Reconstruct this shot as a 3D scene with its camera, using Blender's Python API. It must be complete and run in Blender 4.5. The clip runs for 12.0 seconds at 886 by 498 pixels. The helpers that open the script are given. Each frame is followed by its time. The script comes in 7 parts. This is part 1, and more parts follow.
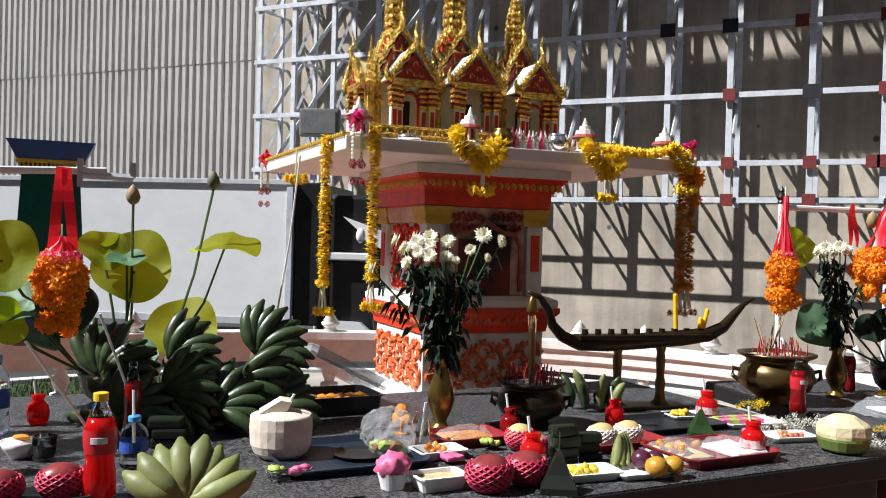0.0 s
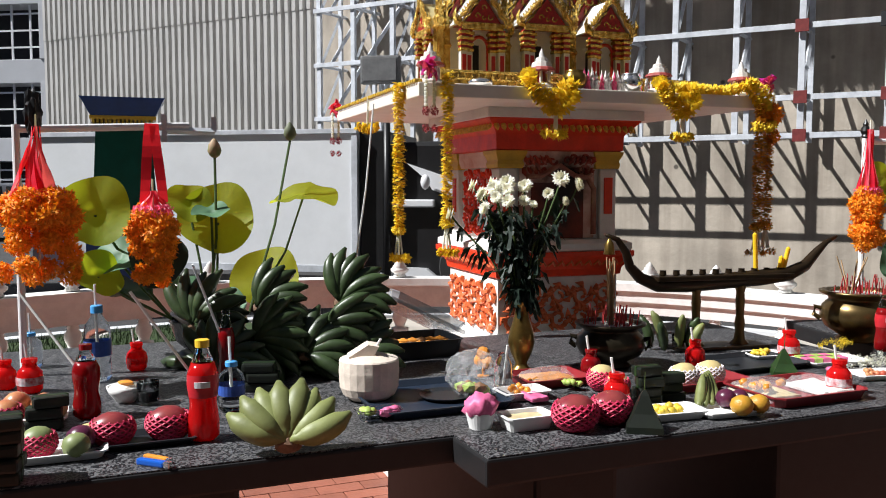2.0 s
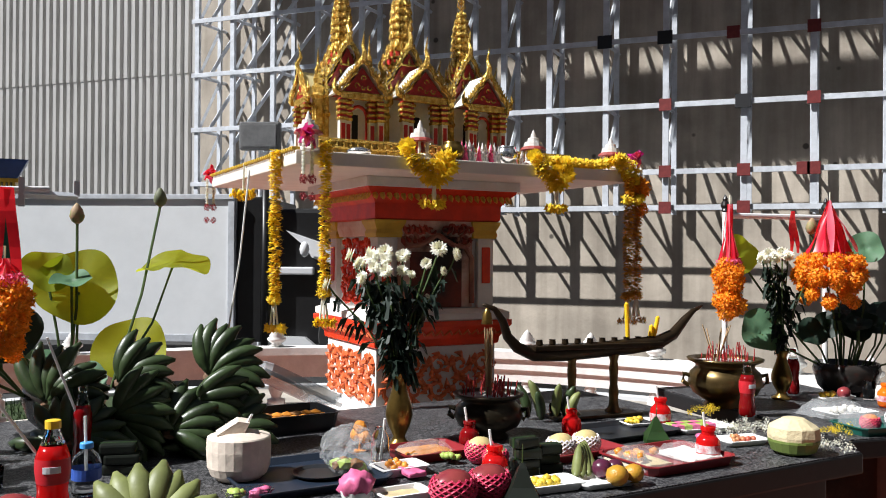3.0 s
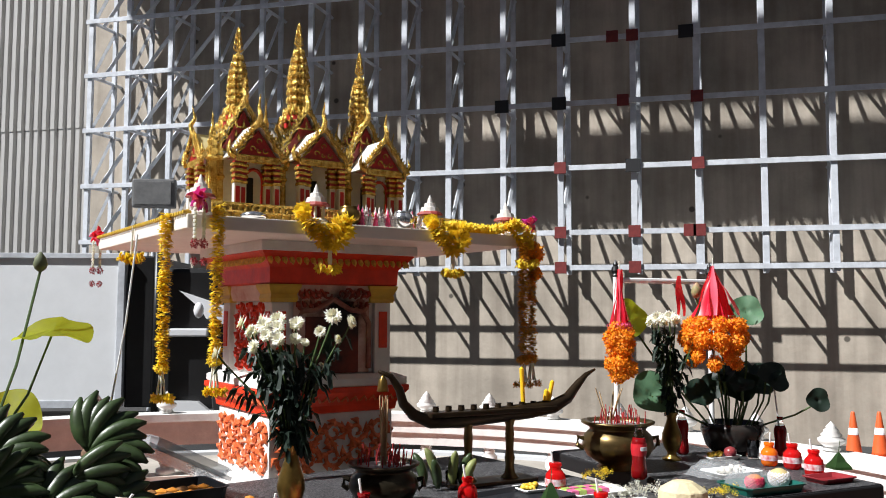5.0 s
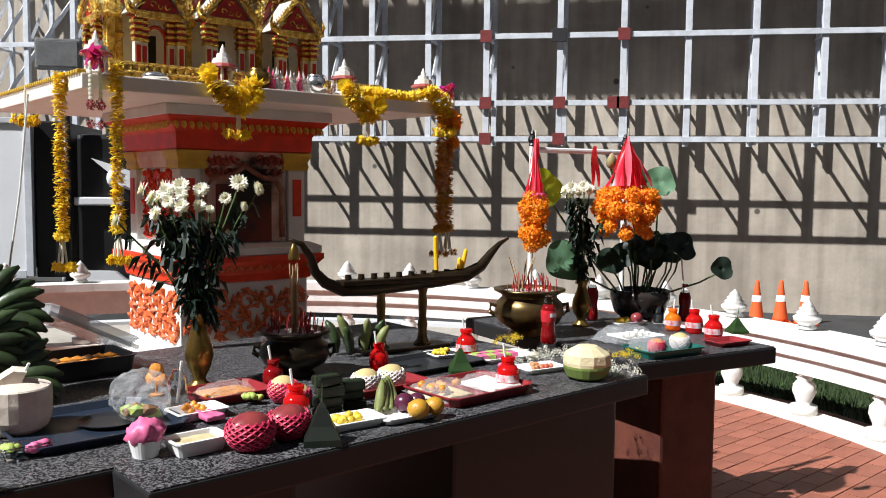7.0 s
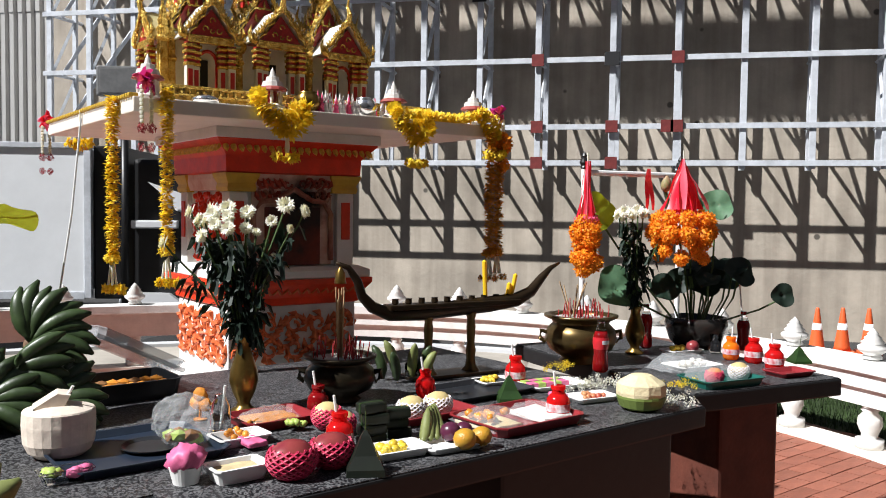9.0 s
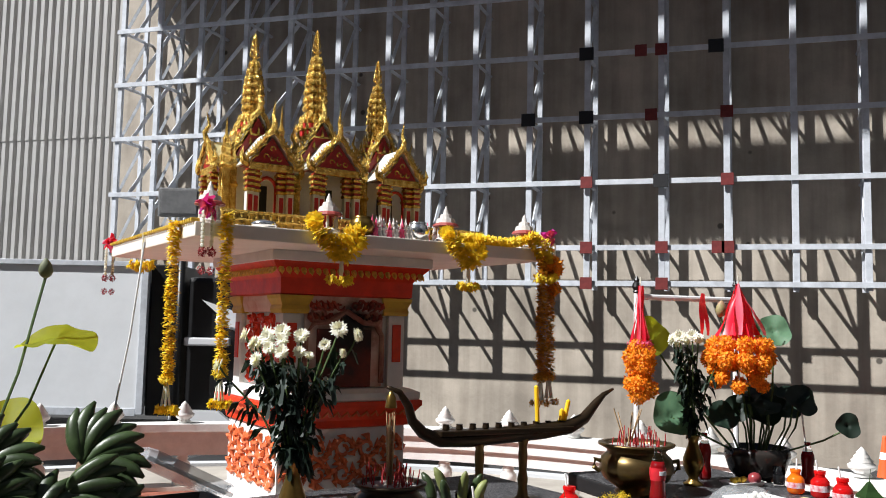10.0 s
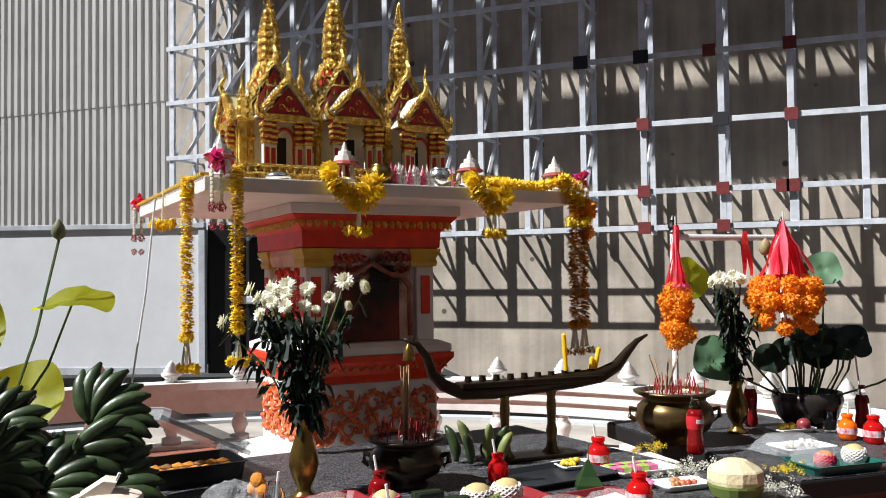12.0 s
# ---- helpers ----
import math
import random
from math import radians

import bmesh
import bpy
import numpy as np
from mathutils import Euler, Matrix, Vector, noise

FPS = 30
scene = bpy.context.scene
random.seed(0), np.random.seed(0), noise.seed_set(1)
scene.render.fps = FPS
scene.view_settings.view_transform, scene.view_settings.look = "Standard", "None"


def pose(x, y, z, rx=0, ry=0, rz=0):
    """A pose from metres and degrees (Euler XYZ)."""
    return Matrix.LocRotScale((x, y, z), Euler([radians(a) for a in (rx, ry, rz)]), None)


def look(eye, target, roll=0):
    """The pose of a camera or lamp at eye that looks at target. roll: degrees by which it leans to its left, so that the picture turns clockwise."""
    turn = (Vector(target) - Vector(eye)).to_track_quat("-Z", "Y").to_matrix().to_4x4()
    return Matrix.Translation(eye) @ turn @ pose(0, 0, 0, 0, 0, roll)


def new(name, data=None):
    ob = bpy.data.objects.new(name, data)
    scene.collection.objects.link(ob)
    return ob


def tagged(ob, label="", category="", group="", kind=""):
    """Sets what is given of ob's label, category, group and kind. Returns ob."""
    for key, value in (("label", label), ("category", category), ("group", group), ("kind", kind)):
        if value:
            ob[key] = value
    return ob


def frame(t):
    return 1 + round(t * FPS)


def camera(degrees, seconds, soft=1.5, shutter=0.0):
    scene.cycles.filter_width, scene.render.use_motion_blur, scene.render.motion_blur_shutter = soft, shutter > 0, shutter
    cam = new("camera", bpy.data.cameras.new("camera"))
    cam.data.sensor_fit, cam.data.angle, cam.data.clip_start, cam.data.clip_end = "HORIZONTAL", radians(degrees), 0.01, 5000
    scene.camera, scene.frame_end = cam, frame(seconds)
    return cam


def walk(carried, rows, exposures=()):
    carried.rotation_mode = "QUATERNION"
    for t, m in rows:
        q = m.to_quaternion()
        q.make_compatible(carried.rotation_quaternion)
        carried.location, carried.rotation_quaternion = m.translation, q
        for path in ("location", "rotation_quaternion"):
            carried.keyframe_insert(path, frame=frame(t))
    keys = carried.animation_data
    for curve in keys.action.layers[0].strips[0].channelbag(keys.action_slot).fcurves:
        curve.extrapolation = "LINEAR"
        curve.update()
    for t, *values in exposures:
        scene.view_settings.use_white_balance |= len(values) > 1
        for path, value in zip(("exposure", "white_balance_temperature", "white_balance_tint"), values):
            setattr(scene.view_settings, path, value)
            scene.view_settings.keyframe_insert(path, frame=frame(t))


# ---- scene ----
cam = camera(54.4, 12.0, soft=1.0)

# camera path
PATH = [
    (0, (0.005, 0.008, 1.311), (-0.829, 1.826, 1.294), 1.5),
    (0.5, (-0.004, 0.008, 1.308), (-0.899, 1.791, 1.174), 0.6),
    (1, (-0.004, -0.017, 1.303), (-0.957, 1.725, 1.068), -0.0),
    (1.5, (-0.013, -0.027, 1.305), (-1.008, 1.693, 1.082), -0.2),
    (2, (-0.025, -0.032, 1.312), (-0.983, 1.718, 1.166), -0.0),
    (2.5, (-0.029, -0.021, 1.312), (-0.872, 1.792, 1.246), 0.2),
    (3, (-0.03, -0.002, 1.318), (-0.74, 1.867, 1.329), 0.4),
    (3.5, (-0.023, -0.004, 1.325), (-0.622, 1.903, 1.406), 0.4),
    (3.7, (-0.021, 0.005, 1.327), (-0.59, 1.919, 1.431), 0.4),
    (5.3, (-0.016, 0.01, 1.345), (-0.488, 1.947, 1.492), 0.2),
    (5.5, (-0.015, 0.027, 1.346), (-0.47, 1.971, 1.478), 0.2),
    (6, (-0.011, 0.054, 1.344), (-0.421, 2.011, 1.408), 0.1),
    (6.5, (0.0, 0.053, 1.335), (-0.364, 2.019, 1.296), 0.3),
    (7, (0.013, 0.056, 1.333), (-0.309, 2.025, 1.183), 0.6),
    (7.2, (0.015, 0.061, 1.327), (-0.296, 2.028, 1.136), 0.5),
    (8.8, (0.01, 0.101, 1.32), (-0.396, 2.046, 1.091), 0.6),
    (9, (0.01, 0.11, 1.329), (-0.429, 2.059, 1.234), 0.7),
    (9.5, (-0.002, 0.105, 1.342), (-0.494, 2.039, 1.483), 1.0),
    (10, (0.001, 0.102, 1.346), (-0.549, 2.016, 1.523), 1.2),
    (10.5, (0.013, 0.13, 1.345), (-0.599, 2.026, 1.525), 0.8),
    (11, (0.046, 0.19, 1.351), (-0.616, 2.075, 1.456), -0.6),
    (11.5, (0.083, 0.218, 1.338), (-0.587, 2.101, 1.385), -1.1),
    (12, (0.1, 0.257, 1.337), (-0.593, 2.132, 1.403), -0.7),
]
walk(cam, [(t, look(e, a, r)) for t, e, a, r in PATH], [(0, 0.76, 6150, 10), (12, 0.76, 6150, 10)])

# ---- world, sun ----
SUN_TO = Vector((-1.25, -1.0, 1.76)).normalized()
world = bpy.data.worlds.new("world")
scene.world = world
world.use_nodes = True
wn = world.node_tree
sky = wn.nodes.new("ShaderNodeTexSky")
sky.sky_type = 'NISHITA'
sky.sun_disc = False
sky.sun_elevation = math.asin(SUN_TO.z)
sky.sun_rotation = math.atan2(SUN_TO.x, SUN_TO.y)
sky.dust_density = 0.3
sky.air_density = 0.25
sky.ozone_density = 0.5
wn.nodes["Background"].inputs[1].default_value = 0.05
wn.links.new(sky.outputs[0], wn.nodes["Background"].inputs[0])
sun_data = bpy.data.lights.new("sun", 'SUN')
sun_data.energy = 5.0
sun_data.angle = radians(0.55)
sun_data.color = (1.0, 0.97, 0.92)
sun = new("sun", sun_data)
sun.matrix_world = look(SUN_TO * 30, (0, 0, 0))


# ---- materials ----
def material(name, color, rough=0.6, metal=0.0, vary=0.0, scale=8.0, color2=None, bump=0.0, bump_scale=60.0,
             random_value=0.0, transmission=0.0, coat=0.0, translucent=0.0, speck=None, speck_scale=200.0, ior=1.45, alpha=1.0):
    """A principled material: two scales of noise on the colour, fine relief, and a shift per piece."""
    m = bpy.data.materials.new(name)
    m.use_nodes = True
    nt = m.node_tree
    b = nt.nodes["Principled BSDF"]
    b.inputs["Roughness"].default_value = rough
    b.inputs["Metallic"].default_value = metal
    b.inputs["Transmission Weight"].default_value = transmission
    b.inputs["Coat Weight"].default_value = coat
    b.inputs["IOR"].default_value = ior
    b.inputs["Alpha"].default_value = alpha
    co = nt.nodes.new("ShaderNodeTexCoord")
    c1 = (*color, 1)
    out = None
    if vary > 0 or color2:
        n1 = nt.nodes.new("ShaderNodeTexNoise")
        n1.inputs["Scale"].default_value = scale
        n1.inputs["Detail"].default_value = 8
        n1.inputs["Roughness"].default_value = 0.65
        nt.links.new(co.outputs["Object"], n1.inputs["Vector"])
        ramp = nt.nodes.new("ShaderNodeValToRGB")
        ramp.color_ramp.elements[0].position = 0.36
        ramp.color_ramp.elements[1].position = 0.66
        d = color2 if color2 else tuple(c * (1 - vary) for c in color)
        ramp.color_ramp.elements[0].color = (*d, 1)
        ramp.color_ramp.elements[1].color = c1
        nt.links.new(n1.outputs["Fac"], ramp.inputs[0])
        out = ramp.outputs[0]
    if speck:
        v = nt.nodes.new("ShaderNodeTexVoronoi")
        v.inputs["Scale"].default_value = speck_scale
        nt.links.new(co.outputs["Object"], v.inputs["Vector"])
        sep = nt.nodes.new("ShaderNodeSeparateColor")
        nt.links.new(v.outputs["Color"], sep.inputs[0])
        r2 = nt.nodes.new("ShaderNodeValToRGB")
        r2.color_ramp.interpolation = 'CONSTANT'
        r2.color_ramp.elements[0].position = 0.0
        r2.color_ramp.elements[0].color = (0, 0, 0, 1)
        r2.color_ramp.elements[1].position = 0.45
        r2.color_ramp.elements[1].color = (1, 1, 1, 1)
        nt.links.new(sep.outputs[0], r2.inputs[0])
        mix = nt.nodes.new("ShaderNodeMix")
        mix.data_type = 'RGBA'
        mix.inputs["B"].default_value = (*speck, 1)
        mix.inputs["A"].default_value = c1
        nt.links.new(r2.outputs[0], mix.inputs["Factor"])
        if out:
            nt.links.new(out, mix.inputs["A"])
        out = mix.outputs["Result"]
    if random_value > 0:
        info = nt.nodes.new("ShaderNodeObjectInfo")
        geo = nt.nodes.new("ShaderNodeNewGeometry")
        add = nt.nodes.new("ShaderNodeMath")
        nt.links.new(info.outputs["Random"], add.inputs[0])
        nt.links.new(geo.outputs["Random Per Island"], add.inputs[1])
        fr = nt.nodes.new("ShaderNodeMath")
        fr.operation = 'FRACT'
        nt.links.new(add.outputs[0], fr.inputs[0])
        rng = nt.nodes.new("ShaderNodeMapRange")
        rng.inputs["To Min"].default_value = 1 - random_value
        rng.inputs["To Max"].default_value = 1 + random_value
        nt.links.new(fr.outputs[0], rng.inputs["Value"])
        hsv = nt.nodes.new("ShaderNodeHueSaturation")
        hsv.inputs["Color"].default_value = c1
        nt.links.new(rng.outputs[0], hsv.inputs["Value"])
        if out:
            nt.links.new(out, hsv.inputs["Color"])
        out = hsv.outputs[0]
    if out:
        nt.links.new(out, b.inputs["Base Color"])
    else:
        b.inputs["Base Color"].default_value = c1
    if bump > 0:
        n2 = nt.nodes.new("ShaderNodeTexNoise")
        n2.inputs["Scale"].default_value = bump_scale
        n2.inputs["Detail"].default_value = 6
        nt.links.new(co.outputs["Object"], n2.inputs["Vector"])
        bp = nt.nodes.new("ShaderNodeBump")
        bp.inputs["Strength"].default_value = bump
        bp.inputs["Distance"].default_value = 0.01
        nt.links.new(n2.outputs["Fac"], bp.inputs["Height"])
        nt.links.new(bp.outputs[0], b.inputs["Normal"])
    if translucent > 0:
        tr = nt.nodes.new("ShaderNodeBsdfTranslucent")
        tr.inputs[0].default_value = (color[0] * 1.6, color[1] * 1.5, color[2] * 0.8, 1)
        ms = nt.nodes.new("ShaderNodeMixShader")
        ms.inputs[0].default_value = translucent
        nt.links.new(b.outputs[0], ms.inputs[1])
        nt.links.new(tr.outputs[0], ms.inputs[2])
        nt.links.new(ms.outputs[0], nt.nodes["Material Output"].inputs[0])
    return m


asphalt = material("asphalt", (0.045, 0.045, 0.046), 0.9, vary=0.4, scale=1.5, bump=0.4, bump_scale=80)
grass_mat = material("grass", (0.035, 0.065, 0.014), 0.8, vary=0.6, scale=14, random_value=0.4)
concrete = material("weathered_concrete", (0.46, 0.42, 0.365), 0.85, vary=0.42, scale=1.1, bump=0.35, bump_scale=14)


def weathered(mat):
    """Adds rain streaks, pale patches and dark tie holes to the wall's paint."""
    nt = mat.node_tree
    b = nt.nodes["Principled BSDF"]
    was = b.inputs["Base Color"].links[0].from_socket
    co = nt.nodes.new("ShaderNodeTexCoord")
    stretch = nt.nodes.new("ShaderNodeMapping")
    stretch.inputs["Scale"].default_value = (3.2, 3.2, 0.22)
    nt.links.new(co.outputs["Object"], stretch.inputs["Vector"])
    n = nt.nodes.new("ShaderNodeTexNoise")
    n.inputs["Scale"].default_value = 1.6
    n.inputs["Detail"].default_value = 7
    nt.links.new(stretch.outputs[0], n.inputs["Vector"])
    r = nt.nodes.new("ShaderNodeValToRGB")
    r.color_ramp.elements[0].position, r.color_ramp.elements[1].position = 0.36, 0.58
    r.color_ramp.elements[0].color, r.color_ramp.elements[1].color = (0.45, 0.42, 0.40, 1), (1, 1, 1, 1)
    nt.links.new(n.outputs["Fac"], r.inputs[0])
    v = nt.nodes.new("ShaderNodeTexVoronoi")
    v.inputs["Scale"].default_value = 1.35
    nt.links.new(co.outputs["Object"], v.inputs["Vector"])
    h = nt.nodes.new("ShaderNodeMapRange")
    h.inputs["From Min"].default_value, h.inputs["From Max"].default_value = 0.05, 0.075
    h.inputs["To Min"].default_value = 0.12
    nt.links.new(v.outputs["Distance"], h.inputs["Value"])
    for f, much in ((r.outputs[0], 0.4), (h.outputs[0], 0.85)):
        mix = nt.nodes.new("ShaderNodeMix")
        mix.data_type, mix.blend_type = 'RGBA', 'MULTIPLY'
        mix.inputs["Factor"].default_value = much
        nt.links.new(was, mix.inputs["A"])
        nt.links.new(f, mix.inputs["B"])
        was = mix.outputs["Result"]
    nt.links.new(was, b.inputs["Base Color"])
    return mat


wall_paint = weathered(material("stained_wall_concrete", (0.52, 0.455, 0.375), 0.85, vary=0.35, scale=0.9, bump=0.4, bump_scale=14))
cladding = material("corrugated_sheet", (0.47, 0.46, 0.44), 0.5, vary=0.14, scale=0.7)
steel_white = material("galvanised_steel", (0.68, 0.71, 0.76), 0.45, 0.0, vary=0.3, scale=4, bump=0.1)
red_oxide = material("red_primer", (0.20, 0.03, 0.028), 0.7, vary=0.4, scale=10)
black_patch = material("black_primer", (0.015, 0.015, 0.017), 0.7)
white_board = material("white_painted_board", (0.84, 0.86, 0.88), 0.45, vary=0.08, scale=2)
white_paint = material("white_masonry_paint", (0.78, 0.77, 0.74), 0.55, vary=0.16, scale=9, bump=0.15, bump_scale=45)
cream_paint = material("cream_masonry_paint", (0.80, 0.74, 0.66), 0.55, vary=0.12, scale=7, bump=0.1)
red_paint = material("red_gloss_paint", (0.82, 0.05, 0.010), 0.35, vary=0.25, scale=14, bump=0.1)
gold_paint = material("gold_paint", (0.82, 0.52, 0.08), 0.30, 0.35, vary=0.45, scale=60, bump=0.3, bump_scale=160)
orange_relief = material("orange_relief_paint", (0.72, 0.16, 0.05), 0.4, vary=0.3, scale=30)
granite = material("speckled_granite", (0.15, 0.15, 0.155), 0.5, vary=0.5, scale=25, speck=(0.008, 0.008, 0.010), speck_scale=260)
# same granite, with the shade on slab edges and legs put into the colour
granite_shaded = material("shaded_granite_side", (0.014, 0.014, 0.015), 0.5, vary=0.3, scale=30)
paver = material("terracotta_paver", (0.29, 0.10, 0.062), 0.65, vary=0.25, scale=7, random_value=0.16, bump=0.25, bump_scale=50)
mortar = material("mortar", (0.28, 0.16, 0.12), 0.9, vary=0.3, scale=20)
dark_void = material("dark_interior", (0.012, 0.012, 0.014), 0.8)


# ---- building helpers ----
def mesh_of(bm, name, mat=None, smooth=False):
    me = bpy.data.meshes.new(name)
    if smooth:
        for f in bm.faces:
            f.smooth = True
    bm.to_mesh(me)
    bm.free()
    if mat:
        me.materials.append(mat)
    return me


def part(name, bm, mat, parent=None, label="", m=None, smooth=False):
    ob = new(name, mesh_of(bm, name, mat, smooth))
    if parent:
        ob.parent = parent
    if m is not None:
        ob.matrix_basis = m
    if label:
        tagged(ob, label)
    return ob


def thing(name, label, category, m=None, group="", kind=""):
    ob = new(name)
    ob.empty_display_size = 0.05
    if m is not None:
        ob.matrix_basis = m
    return tagged(ob, label, category, group, kind)


def box(x0, y0, z0, x1, y1, z1, bevel=0.0, bm=None, m=None):
    own = bm is None
    tmp = bmesh.new()
    bmesh.ops.create_cube(tmp, size=1)
    bmesh.ops.scale(tmp, vec=(x1 - x0, y1 - y0, z1 - z0), verts=tmp.verts)
    bmesh.ops.translate(tmp, vec=((x0 + x1) / 2, (y0 + y1) / 2, (z0 + z1) / 2), verts=tmp.verts)
    if bevel > 0:
        bmesh.ops.bevel(tmp, geom=tmp.edges[:], offset=bevel, segments=2, affect='EDGES', profile=0.6)
    if m is not None:
        bmesh.ops.transform(tmp, matrix=m, verts=tmp.verts)
    if own:
        return tmp
    return merge(bm, tmp)


def merge(bm, tmp):
    me = bpy.data.meshes.new("tmp")
    tmp.to_mesh(me)
    tmp.free()
    bm.from_mesh(me)
    bpy.data.meshes.remove(me)
    return bm


def lathe(profile, n=24, squash=1.0, bm=None, m=None, cap=True, wobble=0.0):
    """A turned body from (radius, z) pairs."""
    tmp = bmesh.new()
    rings = []
    for r, z in profile:
        ring = []
        for i in range(n):
            a = 2 * math.pi * i / n
            k = r * (1 + wobble * math.sin(a * 3 + z * 40))
            ring.append(tmp.verts.new((k * math.cos(a), k * squash * math.sin(a), z)))
        rings.append(ring)
    for a, b in zip(rings, rings[1:]):
        for i in range(n):
            tmp.faces.new((a[i], a[(i + 1) % n], b[(i + 1) % n], b[i]))
    if cap:
        tmp.faces.new(rings[0][::-1])
        tmp.faces.new(rings[-1])
    if m is not None:
        bmesh.ops.transform(tmp, matrix=m, verts=tmp.verts)
    if bm is None:
        return tmp
    return merge(bm, tmp)


def square_tower(profile, bm=None, m=None):
    """A four-sided body from (half width, z) pairs."""
    return lathe([(w * math.sqrt(2), z) for w, z in profile], 4, bm=bm,
                 m=(m if m is not None else Matrix()) @ pose(0, 0, 0, 0, 0, 45))


def tube(points, radius, n=8, bm=None, taper=None, m=None):
    """A round rod along points; taper gives a radius per point."""
    tmp = bmesh.new()
    pts = [Vector(p) for p in points]
    rings = []
    for i, p in enumerate(pts):
        d = (pts[min(i + 1, len(pts) - 1)] - pts[max(i - 1, 0)]).normalized()
        up = Vector((0, 0, 1)) if abs(d.z) < 0.9 else Vector((1, 0, 0))
        u = d.cross(up).normalized()
        v = d.cross(u)
        r = taper[i] if taper else radius
        rings.append([tmp.verts.new(p + r * (math.cos(2 * math.pi * k / n) * u + math.sin(2 * math.pi * k / n) * v)) for k in range(n)])
    for a, b in zip(rings, rings[1:]):
        for k in range(n):
            tmp.faces.new((a[k], a[(k + 1) % n], b[(k + 1) % n], b[k]))
    tmp.faces.new(rings[0])
    tmp.faces.new(rings[-1][::-1])
    bmesh.ops.recalc_face_normals(tmp, faces=tmp.faces[:])
    if m is not None:
        bmesh.ops.transform(tmp, matrix=m, verts=tmp.verts)
    if bm is None:
        return tmp
    return merge(bm, tmp)


def ball(r, m=None, bm=None, sub=2, squash=(1, 1, 1), noise_amount=0.0, noise_scale=8.0):
    tmp = bmesh.new()
    bmesh.ops.create_icosphere(tmp, subdivisions=sub, radius=1)
    for v in tmp.verts:
        k = 1 + noise_amount * noise.noise(v.co * noise_scale)
        v.co = Vector((v.co.x * squash[0], v.co.y * squash[1], v.co.z * squash[2])) * r * k
    if m is not None:
        bmesh.ops.transform(tmp, matrix=m, verts=tmp.verts)
    if bm is None:
        return tmp
    return merge(bm, tmp)


# ---- the setting ----
CENTRE = Vector((-1.9, 3.0, 0))      # middle of the round terrace
RADIUS = 3.9


def disc(r, z0, z1, n=72):
    return lathe([(r, z0), (r, z1)], n)


def street():
    """One sheet of ground; the lane below the concrete wall lies half a metre lower."""
    bm = bmesh.new()
    xs, ys = (-160, -5.2, -4.0, 160), (-160, 8.4, 9.0, 160)
    vs = [[bm.verts.new((x, y, -0.62 if i > 1 and j > 1 else -0.14)) for j, y in enumerate(ys)] for i, x in enumerate(xs)]
    for i in range(3):
        for j in range(3):
            bm.faces.new((vs[i][j], vs[i + 1][j], vs[i + 1][j + 1], vs[i][j + 1]))
    return bm


tagged(part("ground", street(), asphalt), "grey asphalt ground of the street", "ground", kind="structure")
terrace = tagged(part("terrace_floor", disc(RADIUS + 0.3, -0.135, -0.012), mortar, m=Matrix.Translation(CENTRE)), "round terrace floor of red terracotta pavers", "floor", kind="structure")
tagged(part("wall_concrete", box(-10.6, 14.1, -0.7, 40, 14.7, 16), wall_paint), "tall weathered grey concrete wall behind the steel grid", "wall", kind="structure")


def corrugated():
    bm = bmesh.new()
    pitch, deep = 0.19, 0.06
    x, prof = -19.2, []
    while x < -10.65:
        prof += [(x, 0), (x + 0.09, 0), (x + 0.115, deep), (x + 0.165, deep)]
        x += pitch
    for z0, z1, off in ((-0.14, 4.9, 0.0), (4.9, 16, -0.015)):
        low = [bm.verts.new((x, 14.3 + d + off, z0)) for x, d in prof]
        high = [bm.verts.new((x, 14.3 + d + off, z1)) for x, d in prof]
        for i in range(len(prof) - 1):
            bm.faces.new((low[i], low[i + 1], high[i + 1], high[i]))
    box(-19.3, 14.42, -0.14, -10.65, 14.8, 16, bm=bm)
    return bm


tagged(part("wall_corrugated", corrugated(), cladding), "pale grey corrugated metal cladding of a warehouse", "wall", kind="structure")

COLS = [-9.97, -9.2, -8.35, -7.45, -6.6, -5.7, -4.8, -4.05, -3.3, -2.41, -1.51, -0.40, 0.535, 1.465, 2.41, 3.36, 4.3, 5.25, 6.2, 7.15, 8.1]
ROWS = [2.03, 2.57, 3.57, 4.58, 5.58, 6.58, 7.58, 8.58, 9.58]


